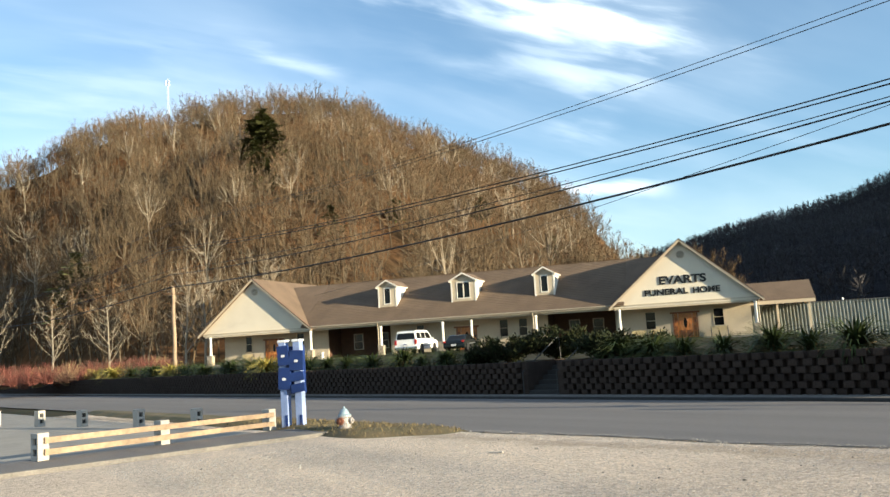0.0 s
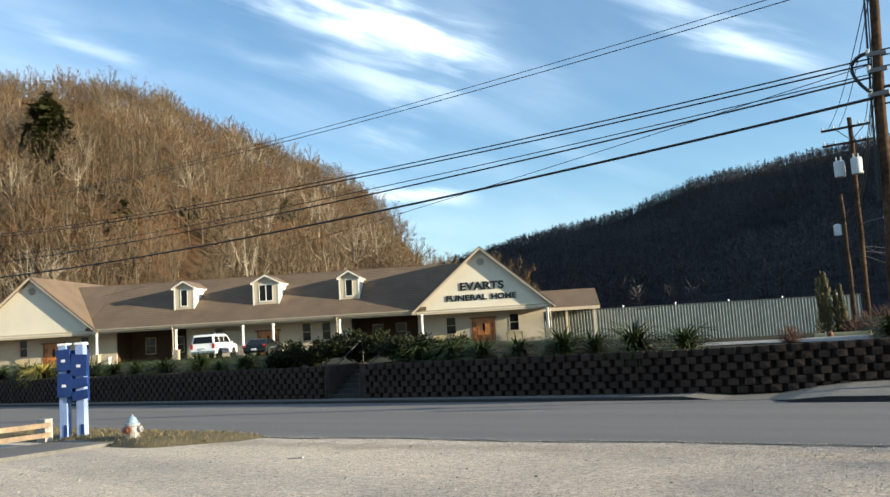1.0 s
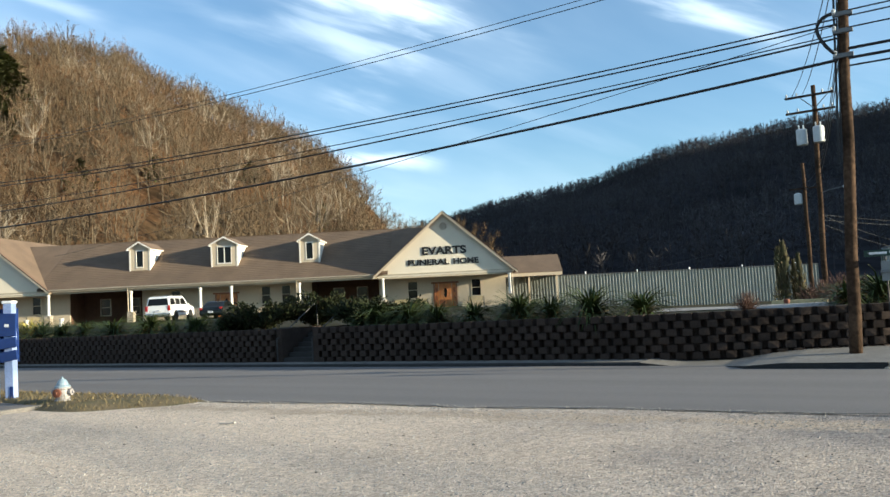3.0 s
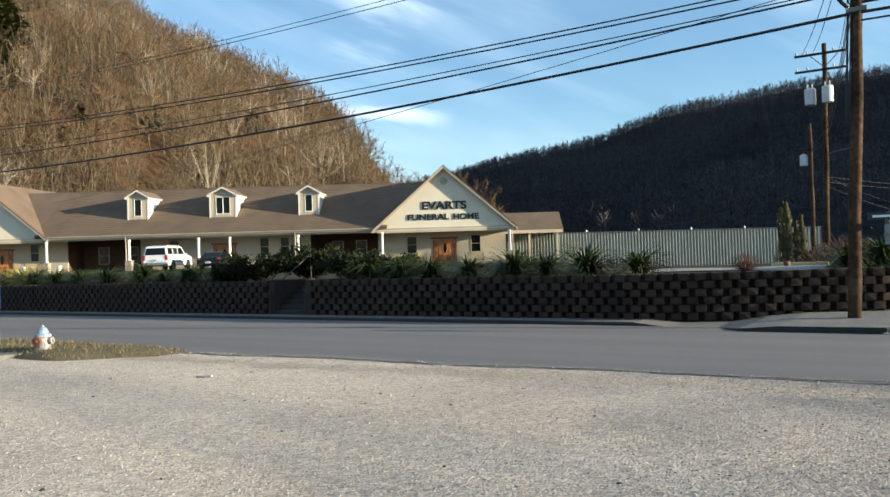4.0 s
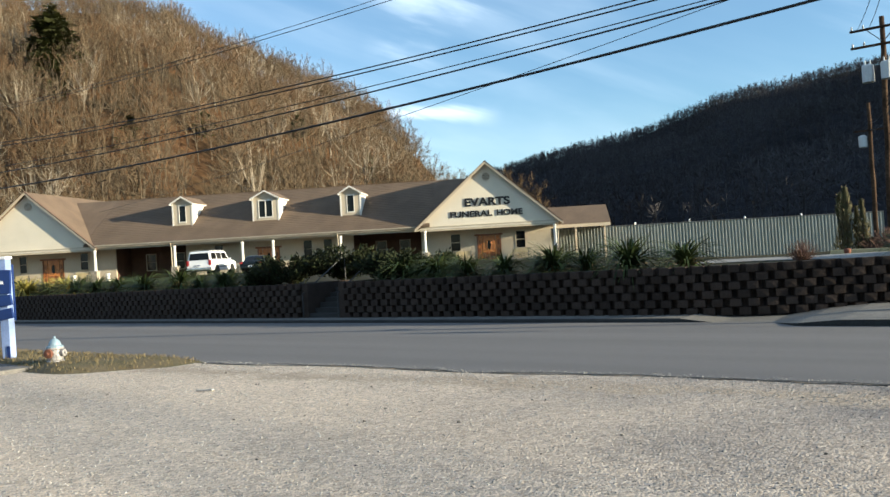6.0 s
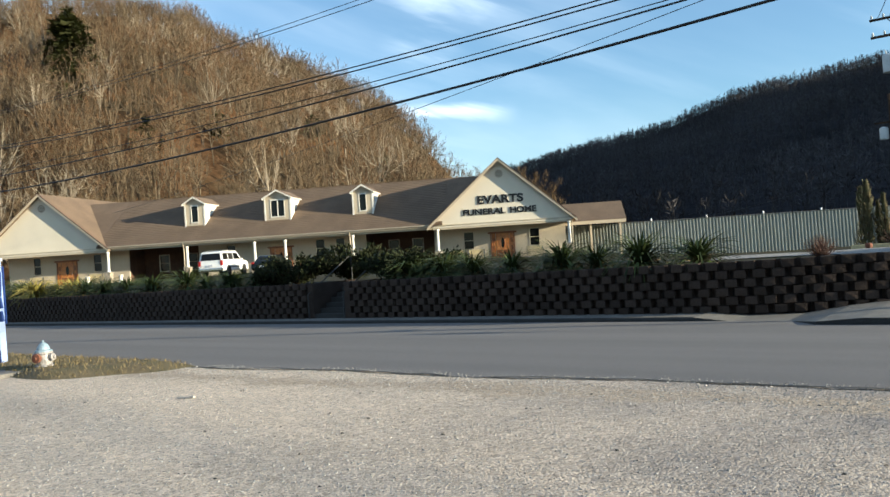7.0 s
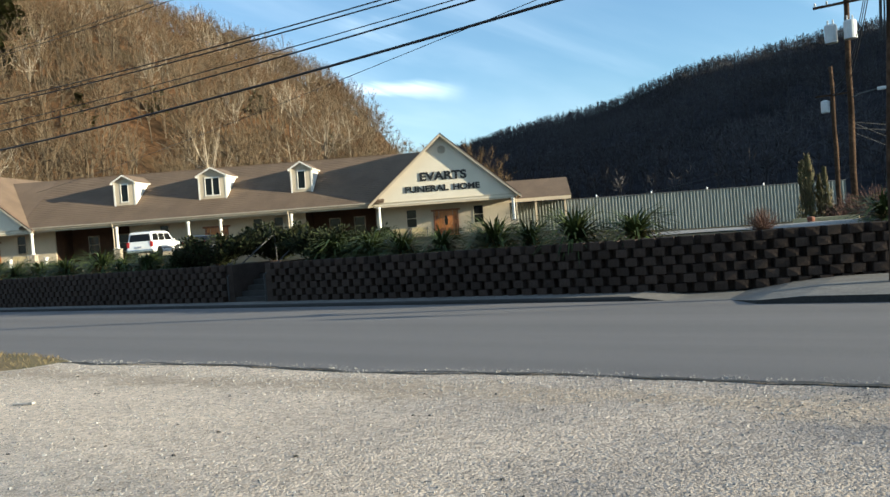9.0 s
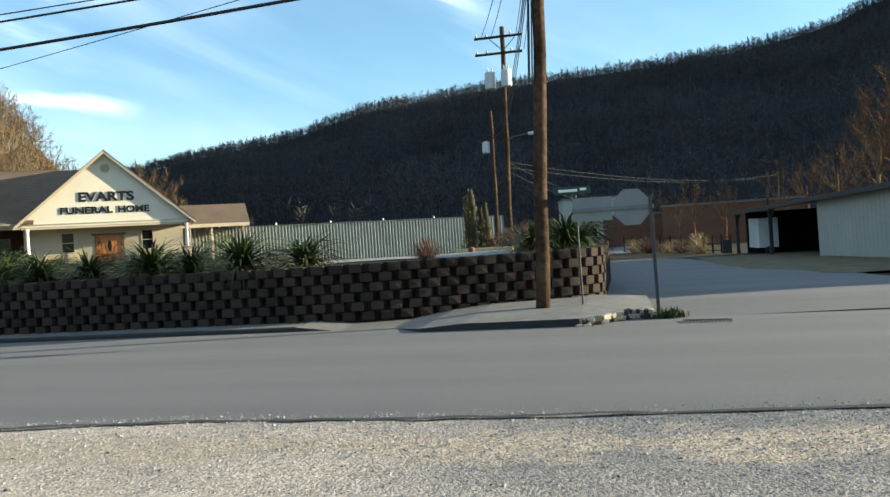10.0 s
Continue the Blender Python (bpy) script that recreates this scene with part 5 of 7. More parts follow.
for z0, b, sag in ((5.0, (13.5, 93, 4.9), 0.7), (4.7, (15.5, 99, 5.2), 0.8), (5.0, (-1.0, 75, 3.2), 0.5), (4.5, (-1.0, 75, 2.8), 0.5), (7.0, (-8.6, 61.7, 7.6), 0.2), (7.6, (-8.6, 61.7, 8.0), 0.2)):
    wire((-6.3, 52.0, z0), b, sag, 0.013)
wire((-40, 90, 3.0), (-8.6, 61.7, 5.0), 0.8, 0.02)
closure = empty("cable_closure", pose(0.3, 25.0, 7.25), "black splice closure hung on the overhead cable", "cable closure")
part("case", boxes((-0.55, 0.55, -0.1, 0.1, -0.11, 0.09), bevel=0.04), M_wire, closure)
for s in (-1, 1):
    bm = bmesh.new()
    tube(bm, [(s * 0.4, 0, 0.08), (s * 0.4, 0, 0.3)], 0.015, 5)
    part("hanger", bm, M_metal, closure)

# signs at the corner
KZ = gz(0, 25) + 0.16
street_sign = empty("street_sign", pose(-1.15, 26.1, KZ), "slim post with small green street name blades", "street sign")
bm = bmesh.new()
tube(bm, [(0, 0, -0.3), (-0.03, 0, 2.6)], 0.022, 8)
part("post", bm, M_darkpipe, street_sign)
for a, z in ((8, 2.68), (97, 2.52)):
    bl = part("name_blade", boxes((-0.42, 0.42, -0.008, 0.008, -0.085, 0.085), bevel=0.006), M_green, street_sign, "small green name blade", pose(-0.1, 0, z, 0, 0, a))
    if a > 20:
        continue
    part("lettering_bar", boxes((-0.3, 0.12, -0.012, -0.009, -0.03, 0.03)), M_signwhite, bl, "pale lettering bar")
    part("lettering_bar", boxes((0.18, 0.32, -0.012, -0.009, -0.01, 0.045)), M_signwhite, bl)
stop = empty("stop_sign", pose(0.45, 24.75, KZ), "octagonal road sign seen from its bare metal back", "road sign")
part("post", boxes((-0.035, 0.035, -0.02, 0.02, -0.35, 2.4), bevel=0.006), M_darkpipe, stop, "", pose(0, 0, 0, 0, -1.0, 0))
bm = bmesh.new()
oct_ = [(0.40 * math.cos(math.pi / 8 + k * math.pi / 4), 0.40 * math.sin(math.pi / 8 + k * math.pi / 4)) for k in range(8)]
prism(bm, oct_, -0.004, 0.004)
plate = part("sign_plate", bm, M_signback, stop, "bare grey octagon plate", pose(-0.42, 0.05, 2.2, 0, 0, 4))
part("arm", boxes((-1.22, 0.44, -0.05, -0.012, -0.045, 0.035), bevel=0.008), M_metal, stop, "dark steel arm", pose(-0.42, 0.05, 2.2, 0, 0, 4))
part("rear_plate", boxes((-1.2, -0.40, -0.004, 0.004, -0.24, 0.25), bevel=0.003), M_signback, stop, "bare grey rectangular plate", pose(-0.42, 0.05, 2.2, 0, 0, 4))
gr = empty("storm_drain", pose(1.27, 23.45, gz(0, 23.45) + 0.055, 0, 0, -8) @ Matrix.Scale(0.6, 4), "dark iron storm drain grate set in the road", "drain")
part("frame", boxes((-0.75, 0.75, -0.5, -0.42, -0.05, 0.02), (-0.75, 0.75, 0.42, 0.5, -0.05, 0.02), (-0.75, -0.67, -0.42, 0.42, -0.05, 0.02), (0.67, 0.75, -0.42, 0.42, -0.05, 0.02)), M_tar, gr)
for k in range(12):
    part("bar", boxes((-0.63 + k * 0.11, -0.57 + k * 0.11, -0.42, 0.42, -0.03, 0.01)), M_tar, gr)

r = random.Random(21)
for k in range(34):
    t = (k % 17) / 16 + r.uniform(-0.02, 0.02)
    x, y = -1.05 + 1.35 * t, KERB_Y - 1.43 + 1.4 * max(0.0, min(1.0, (t - 0.1) / 0.55))
    w = r.uniform(0.05, 0.10)
    o = part("kerb_stone", boxes((-w, w, -0.07, 0.06, -0.045, 0.045), bevel=0.02), M_stone if r.random() < 0.7 else M_darkconc, None, "broken pale kerb stone at the street corner", pose(x, y - 0.03 * (k // 17 == 0), gz(0, 24.5) + 0.09 + 0.09 * (k // 17), r.uniform(-15, 15), r.uniform(-15, 15), r.uniform(0, 60)))
    tagged(o, "", "kerb stone", "broken stones of the corner kerb")
# ---- the near corner with sign, hydrant and barrier ----


def patch_sheet(name, x0, x1, y0, y1, n, shape, lift, material, label, category):
    """A low mound of ground whose rim sinks into the ground about it."""
    v, f = [], []
    for j in range(n + 1):
        for i in range(n + 1):
            x, y = x0 + (x1 - x0) * i / n, y0 + (y1 - y0) * j / n
            v.append((x, y, gz(x, y) + min(lift, shape(x, y))))
    f = [(j * (n + 1) + i, j * (n + 1) + i + 1, (j + 1) * (n + 1) + i + 1, (j + 1) * (n + 1) + i) for j in range(n) for i in range(n)]
    return tagged(flat_mesh(name, v, f, material, smooth=True), label, category, kind="structure")


def grass_shape(x, y):
    d = min((-13.9 - 0.9 * max(0, 13.6 - y) - x) * 0.45, y - 12.0 + 0.05 * (x + 16), 14.55 - y, x + 60)
    return 0.35 * d + 0.05 * noise.noise((x, y, 3))


patch_sheet("grass_strip", -40, -13.0, 11.4, 14.9, 70, grass_shape, 0.16, M_grass, "brown grass strip beside the road", "grass")
r = random.Random(4)
V, F = [], []
for _ in range(5200):
    x, y = r.uniform(-24, -13.2), r.uniform(11.8, 14.6)
    s = grass_shape(x, y)
    if s > 0.02:
        z = gz(x, y) + min(0.16, s)
        a, h = r.uniform(0, 6.28), r.uniform(0.03, 0.10)
        w = 0.008
        b = len(V)
        V += [(x - w * math.cos(a), y - w * math.sin(a), z), (x + w * math.cos(a), y + w * math.sin(a), z), (x + r.uniform(-0.06, 0.06), y + r.uniform(-0.06, 0.06), z + h)]
        F.append((b, b + 1, b + 2))
tagged(flat_mesh("grass_tufts", V, F, M_blade), "dry winter grass blades", "grass", kind="stuff")


def walk_slab():
    """A raised dark asphalt walk with a pale worn kerb, running from the sign towards the lot."""
    line = [(-16.9, 12.55), (-16.5, 9.5), (-15.95, 6.0), (-15.4, 2.0), (-14.9, -3.0)]
    bm = bmesh.new()
    rows = []
    for x, y in line:
        z = gz(x, y)
        rows.append([bm.verts.new((x, y, z - 0.1)), bm.verts.new((x - 0.03, y, z + 0.09)), bm.verts.new((x - 0.16, y, z + 0.10)), bm.verts.new((x - 0.16, y, z - 0.1))])
    for a, b in zip(rows, rows[1:]):
        for i in range(3):
            bm.faces.new((a[i], b[i], b[i + 1], a[i + 1]))
    bmesh.ops.recalc_face_normals(bm, faces=bm.faces)
    tagged(part("walk_kerb", bm, M_kerb), "pale worn concrete edging", "kerb", kind="structure")
    bm = bmesh.new()
    rows = [[bm.verts.new((x - 0.162, y, gz(x, y) + 0.09)), bm.verts.new((x - 2.1, y + 0.3, gz(x, y) + 0.09)), bm.verts.new((x - 2.1, y + 0.3, gz(x, y) - 0.1))] for x, y in line]
    for a, b in zip(rows, rows[1:]):
        for i in range(2):
            bm.faces.new((a[i], b[i], b[i + 1], a[i + 1]))
    bmesh.ops.recalc_face_normals(bm, faces=bm.faces)
    tagged(part("walk", bm, M_asphalt), "raised grey-brown asphalt walk", "pavement", kind="structure")


walk_slab()
strip("concrete_lot", -60, -18.0, 1.0, lambda x: -12.0, lambda x: 11.7, 10, lambda x, y, s: 0.025, M_concrete, "pale concrete lot behind the low barrier", "concrete lot")


def barrier_post(x, y, turn, group):
    e = empty("barrier_post", pose(x, y, gz(x, y) + 0.10, 0, 0, turn), "white concrete block barrier post with two slots", "barrier post", group)
    h, w, d = 0.56, 0.27, 0.24
    for z0, z1 in ((0, 0.11), (0.24, 0.32), (0.46, h)):
        part("block", boxes((-w / 2, w / 2, -d / 2, d / 2, z0, z1), bevel=0.006), M_cblock, e)
    for z0, z1 in ((0.11, 0.24), (0.32, 0.46)):
        part("web", boxes((-w / 2, -w / 2 + 0.07, -d / 2, d / 2, z0, z1)), M_cblock, e)
        part("web", boxes((w / 2 - 0.05, w / 2, -d / 2, d / 2, z0, z1)), M_cblock, e)
    part("slot", boxes((-w / 2 + 0.07, w / 2 - 0.05, -d / 2 + 0.06, d / 2 - 0.06, 0.11, 0.46)), M_dark, e)
    return e


fence_pts = [(-17.55, 5.75), (-18.3, 8.6), (-19.2, 11.9)]
for x, y in fence_pts:
    barrier_post(x, y, 15, "posts of the low barrier")
for (x0, y0), (x1, y1) in zip(fence_pts, fence_pts[1:]):
    for z in (0.12, 0.36):
        a = Vector((x0, y0, gz(x0, y0) + 0.10 + z))
        b = Vector((x1, y1, gz(x1, y1) + 0.10 + z))
        ln = (b - a).length
        bm = boxes((-ln / 2, ln / 2, -0.04, 0.04, -0.01, 0.11), bevel=0.006)
        ob = part("barrier_rail", bm, M_plank, None, "", pose(0, 0, 0))
        d = (b - a).normalized()
        ang = math.degrees(math.atan2(d.y, d.x))
        ob.matrix_basis = pose(*(a.lerp(b, 0.5)), 0, -math.degrees(math.asin(d.z)), ang) @ pose(0, -0.16, 0)
        tagged(ob, "raw pine plank rail on the low barrier", "rail", "rails of the low barrier")
back_pts = [(-30.7, 9.05), (-28.4, 9.8), (-25.6, 10.7), (-23.1, 11.55), (-33.4, 8.2)]
for x, y in back_pts:
    barrier_post(x, y, -70, "posts of the far barrier")


def town_sign():
    e = empty("town_sign", pose(-19.35, 12.75, gz(-19.3, 12.7) + 0.1, 0, 0, 30), "navy painted board sign on two pale posts tinted for skylight", "sign")
    for x in (-0.23, 0.23):
        p = part("post", boxes((x - 0.105, x + 0.105, -0.105, 0.105, -0.3, 2.36), bevel=0.012), M_paleblue, e, "pale square post tinted for blue skylight")
        part("cap", boxes((x - 0.13, x + 0.13, -0.13, 0.13, 2.36, 2.43), bevel=0.025), M_signwhite, p)
        part("post_skirt", boxes((x + 0.02, x + 0.105, -0.117, -0.106, 0.0, 0.34)), M_blue, p)
    part("back_board", boxes((-0.34, 0.36, 0.108, 0.15, 0.92, 2.24), bevel=0.01), M_blue, e, "navy painted board")
    for z0, z1, x0, x1, tilt in ((1.72, 2.27, -0.345, 0.02, -4), (1.05, 1.66, -0.345, 0.04, 3), (1.56, 2.12, 0.03, 0.47, 3), (1.27, 1.52, 0.03, 0.47, -6), (0.96, 1.2, 0.05, 0.48, -8)):
        zc, xc = (z0 + z1) / 2, (x0 + x1) / 2
        b = part("board", boxes((x0 - xc, x1 - xc, -0.03, 0.03, z0 - zc, z1 - zc), bevel=0.015), M_blue, e, "navy painted board", pose(xc, -0.14, zc, 0, tilt, 0))
        if z1 - z0 > 0.5:
            part("lettering_bar", boxes((-0.06, 0.05, -0.036, -0.0305, -0.05, 0.02)), M_signwhite, b, "pale lettering bar")


town_sign()


def hydrant():
    e = empty("fire_hydrant", pose(-16.75, 12.72, gz(-16.7, 12.7) + 0.14, 0, 0, 25) @ Matrix.Scale(0.8, 4), "small silver fire hydrant with a pale blue bonnet", "fire hydrant")
    part("barrel", lathe(bmesh.new(), [(0.22, -0.1), (0.22, 0.05), (0.19, 0.07), (0.205, 0.2), (0.20, 0.34), (0.225, 0.36), (0.225, 0.40), (0.17, 0.41)], 18), M_hydw, e, smooth=False)
    bonnet = part("bonnet", lathe(bmesh.new(), [(0.215, 0.405), (0.215, 0.44), (0.165, 0.46), (0.145, 0.53), (0.10, 0.60), (0.055, 0.64), (0.035, 0.63), (0.035, 0.69), (0.02, 0.70)], 18), M_hydb, e, "pale blue domed bonnet")
    for a in range(0, 360, 45):
        part("bolt", lathe(bmesh.new(), [(0.018, 0.44), (0.018, 0.465)], 6, (0.155 * math.cos(radians(a)), 0.155 * math.sin(radians(a)))), M_metal, bonnet)
    for rot, rr, ln, mt in ((0, 0.105, 0.30, M_rust), (90, 0.085, 0.29, M_hydw), (-90, 0.085, 0.29, M_hydw)):
        bm = lathe(bmesh.new(), [(rr * 0.85, 0.08), (rr * 0.85, ln - 0.07), (rr * 1.15, ln - 0.065), (rr * 1.15, ln), (rr * 0.4, ln + 0.01), (rr * 0.4, ln + 0.05)], 14)
        part("outlet", bm, mt, e, "capped hose outlet", pose(0, 0, 0.26, 90, 0, rot))


hydrant()

# ---- the corrugated fence and the things of the yard ----
fa, fb = Vector((-43.0, 79.3, 0)), Vector((-13.2, 95.2, 0))
fl = (fb - fa).length
fence = empty("corrugated_fence", Matrix.Translation(fa) @ pose(0, 0, 0, 0, 0, math.degrees(math.atan2((fb - fa).y, (fb - fa).x))), "long pale corrugated steel fence behind the yard", "fence")
npan = 26
for k in range(npan):
    a, b = fl * k / npan, fl * (k + 1) / npan
    bm = bmesh.new()
    cols = []
    ribs = 4
    for i in range(ribs * 4 + 1):
        u = a + (b - a) * i / (ribs * 4)
        y = (0.0, 0.0, 0.13, 0.13)[i % 4]
        s = u / fl
        cols.append((bm.verts.new((u, y, -1.6)), bm.verts.new((u, y, 3.3 - 0.5 * s)), bm.verts.new((u, y + 0.02, -1.6)), bm.verts.new((u, y + 0.02, 3.3 - 0.5 * s))))
    for p, q in zip(cols, cols[1:]):
        bm.faces.new((p[0], q[0], q[1], p[1]))
        bm.faces.new((q[2], p[2], p[3], q[3]))
        bm.faces.new((p[1], q[1], q[3], p[3]))
    part("sheet", bm, M_steel, fence)
bm = slab(bmesh.new(), (0, -0.06, 3.36), (fl, -0.06, 2.86), (fl, 0.14, 2.86), (0, 0.14, 3.36), 0.07)
part("cap_rail", bm, M_metal, fence)
for k in range(6):
    u = 4.0 + k * 5.5
    part("lamp_knob", lathe(bmesh.new(), [(0.05, 3.3 - 0.5 * u / fl), (0.09, 3.42 - 0.5 * u / fl), (0.09, 3.55 - 0.5 * u / fl), (0.03, 3.62 - 0.5 * u / fl)], 8, (u, 0.04)), M_signwhite, fence)

strip("white_gravel_bed", -9.5, -1.9, 0.4, lambda x: 28.6, lambda x: 33.5, 8, lambda x, y, s: yard_z(x, y) - gz(x, y) + 0.02, M_stonechip, "pale limestone chips behind the wall", "gravel bed")
tagged(part("landscape_timber", boxes((-0.98, 0.98, -0.08, 0.08, -0.12, 0.1), bevel=0.015), M_pallet, None, "pale yellow landscape timber on the yard", pose(-4.9, 35.0, yard_z(-4.9, 35.0) + 0.09, 0, 0, 4)), "", "timber")
tagged(part("red_pot", lathe(bmesh.new(), [(0.05, 0), (0.1, 0.05), (0.12, 0.15), (0.1, 0.2), (0.05, 0.22)], 12), M_rust, None, "small rust-red pot beside the timber", pose(-5.25, 34.5, yard_z(-5.25, 34.5))), "", "pot")


def blade_plant(seed, blades, radius, height, droop=0.5):
    """A rosette of stiff sword leaves, each a bent and tapering strip."""
    r = random.Random(seed)
    V, F = [], []
    for k in range(blades):
        a = k * 2.39996 + r.uniform(-0.3, 0.3)
        up = r.uniform(0.12, 1.45)
        ln = r.uniform(0.75, 1.1)
        w = 0.042 * r.uniform(0.8, 1.3)
        dx, dy = math.cos(a), math.sin(a)
        b = len(V)
        for i in range(4):
            t = i / 3
            ang = up - droop * t * t * r.uniform(0.4, 1.0)
            rr = ln * radius * t * math.cos(ang)
            zz = ln * height * t * math.sin(ang) + 0.08
            ww = w * (1 - t) ** 0.6 * (1.1 if i else 0.9)
            V.append((dx * rr - dy * ww, dy * rr + dx * ww, zz))
            V.append((dx * rr + dy * ww, dy * rr - dx * ww, zz + 0.008))
        for i in range(3):
            F.append((b + 2 * i, b + 2 * i + 1, b + 2 * i + 3, b + 2 * i + 2))
    return V, F


def yucca(x, y, s, seed, material=None, label="spiky green yucca with sword leaves on the wall's bed"):
    e = empty("yucca", pose(x, y, yard_z(x, y) - 0.02, 0, 0, seed * 40) @ Matrix.Scale(s, 4), label, "yucca", "yuccas along the retaining wall")
    V, F = blade_plant(seed % 7, 230, 1.3, 1.2, 0.75)
    flat_mesh("rosette", V, F, material or M_leaf, e)
    V, F = blade_plant(seed % 4 + 50, 60, 0.95, 0.3, 0.2)
    flat_mesh("dead_skirt", V, F, M_deadleaf, e, "dry straw-coloured lower leaves")
    return e


for i, (x, s) in enumerate(((-35.7, 0.95), (-33.2, 1.05), (-31.2, 0.7), (-29.3, 0.85), (-19.0, 1.05), (-17.5, 0.95), (-15.95, 0.85), (-14.4, 0.85), (-12.7, 1.0), (-11.45, 0.85), (-9.85, 1.05), (-8.2, 0.9))):
    yucca(x, 27.1 + 0.25 * math.sin(i * 1.7), s, i)
for i, (x, s) in enumerate(((-42.5, 1.0), (-44.3, 1.1), (-47.5, 1.1), (-50.3, 1.2), (-53.5, 1.1), (-57, 0.9), (-60.3, 1.0), (-63.8, 1.1), (-67.3, 1.2), (-71, 1.0), (-77, 1.2), (-83, 1.1), (-89, 1.2), (-97, 1.1), (-105, 1.2), (-113, 1.2))):
    yel = i in (1, 2, 7, 10, 11, 14)
    yucca(x, 27.3 + 0.4 * math.sin(i * 2.3), s, i + 20, M_leafy if yel else None, "yellowing yucca clump on the wall's bed" if yel else "spiky green yucca with sword leaves on the wall's bed")
for i, (x, s) in enumerate(((-37.4, 0.8), (-34.4, 0.75), (-30.2, 0.8), (-28.2, 0.75), (-18.2, 0.8), (-16.8, 0.7), (-13.5, 0.7), (-39.2, 0.9), (-40.8, 0.9), (-46, 0.9), (-49, 0.9), (-52, 0.95), (-55.2, 1.0), (-58.6, 0.95), (-62, 1.0), (-65.6, 1.0), (-69, 1.0), (-74, 1.1), (-80, 1.1))):
    yucca(x, 27.7 + 0.3 * math.sin(i * 1.3), s, i + 60)
yucca(-1.75, 30.6, 1.05, 7, None, "large yucca at the end of the retaining wall")
yucca(-2.6, 29.6, 0.8, 9)
yucca(-1.5, 31.6, 0.9, 11)


def juniper(x, y, w, d, h, seed, label):
    r = random.Random(seed)
    V, F = [], []
    e = empty("juniper", pose(x, y, yard_z(x, y) - 0.02), label, "shrub", "junipers by the steps")
    bm = bmesh.new()
    for k in range(26):
        a = r.uniform(0, 6.283)
        ln = r.uniform(0.55, 1.0)
        tip = Vector((math.cos(a) * w * ln, math.sin(a) * d * ln, h * r.uniform(0.35, 1.0) * (1.25 - 0.6 * ln)))
        mid = tip * 0.5 + Vector((0, 0, 0.12 * h))
        tube(bm, [(0, 0, 0), mid, tip], [0.03, 0.02, 0.006], 4)
        for _ in range(210):
            t = r.uniform(0.15, 1.05)
            p = mid.lerp(tip, (t - 0.5) * 2) if t > 0.5 else Vector((0, 0, 0)).lerp(mid, t * 2)
            p = p + Vector((r.gauss(0, 0.13), r.gauss(0, 0.13), r.gauss(0, 0.08)))
            p.z = max(p.z, 0.03)
            dd = (tip.normalized() + Vector((r.uniform(-0.8, 0.8), r.uniform(-0.8, 0.8), r.uniform(-0.2, 0.9)))).normalized()
            s = dd.cross(Vector((r.uniform(-1, 1), r.uniform(-1, 1), r.uniform(-1, 1)))).normalized() * 0.036
            l = r.uniform(0.08, 0.2)
            b = len(V)
            V += [tuple(p - s), tuple(p + dd * l * 0.5 + s * 1.2), tuple(p + dd * l), tuple(p + dd * l * 0.4 - s * 1.2)]
            F.append((b, b + 1, b + 2, b + 3))
    part("branch_mass", bm, M_pole, e)
    flat_mesh("needles", V, F, M_juniper, e)


juniper(-25.3, 27.3, 2.5, 1.3, 1.55, 1, "dark sprawling juniper over the wall beside the steps")
juniper(-23.9, 29.0, 1.9, 1.2, 1.6, 2, "dark sprawling juniper over the wall beside the steps")
juniper(-20.0, 27.4, 1.5, 1.0, 1.3, 3, "dark juniper shrub beside the steps")
juniper(-18.6, 28.6, 1.1, 0.8, 0.9, 5, "dark juniper shrub beside the steps")
juniper(-27.4, 27.8, 0.9, 0.7, 0.75, 4, "low dark juniper shrub on the wall's bed")


def twig_bush(x, y, z, s, seed, n, material, label, cat="bush"):
    r = random.Random(seed)
    V, F = [], []
    for _ in range(n):
        a, up = r.uniform(0, 6.283), r.uniform(0.25, 1.5)
        p = Vector((r.gauss(0, 0.05), r.gauss(0, 0.05), 0))
        d = Vector((math.cos(a) * math.cos(up), math.sin(a) * math.cos(up), math.sin(up)))
        for k in range(3):
            q = p + d * r.uniform(0.2, 0.32)
            w = d.cross(Vector((r.uniform(-1, 1), r.uniform(-1, 1), r.uniform(-1, 1)))).normalized() * (0.010 - 0.0028 * k)
            b = len(V)
            V += [tuple(p - w), tuple(p + w), tuple(q + w * 0.6), tuple(q - w * 0.6)]
            F.append((b, b + 1, b + 2, b + 3))
            p = q
            d = (d + Vector((r.uniform(-0.5, 0.5), r.uniform(-0.5, 0.5), r.uniform(-0.2, 0.5)))).normalized()
    e = empty("bush", pose(x, y, z) @ Matrix.Scale(s, 4), label, cat)
    flat_mesh("twig_mass", V, F, material, e)
    return e


twig_bush(-5.1, 27.6, yard_z(-5.1, 27.6), 0.75, 1, 330, M_twig, "leafless reddish-brown rounded shrub on the yard")
twig_bush(-4.4, 45, yard_z(-4.4, 45) - 0.1, 2.3, 2, 420, M_twig, "leafless red brush by the poles")
twig_bush(-5.8, 47, yard_z(-5.8, 47) - 0.1, 2.0, 3, 380, M_twig, "leafless red brush by the poles")
for i in range(26):
    az = 66 + i * 0.62
    x, y = place_az(az, 96 + 7 * math.sin(i * 1.9))
    twig_bush(x, y, max(0.2, left_z(az, 100)), 2.6 + 0.6 * math.sin(i * 2.7), 30 + i, 150, M_twig if i % 3 else M_deadleaf, "leafless red-brown brush at the foot of the hill")


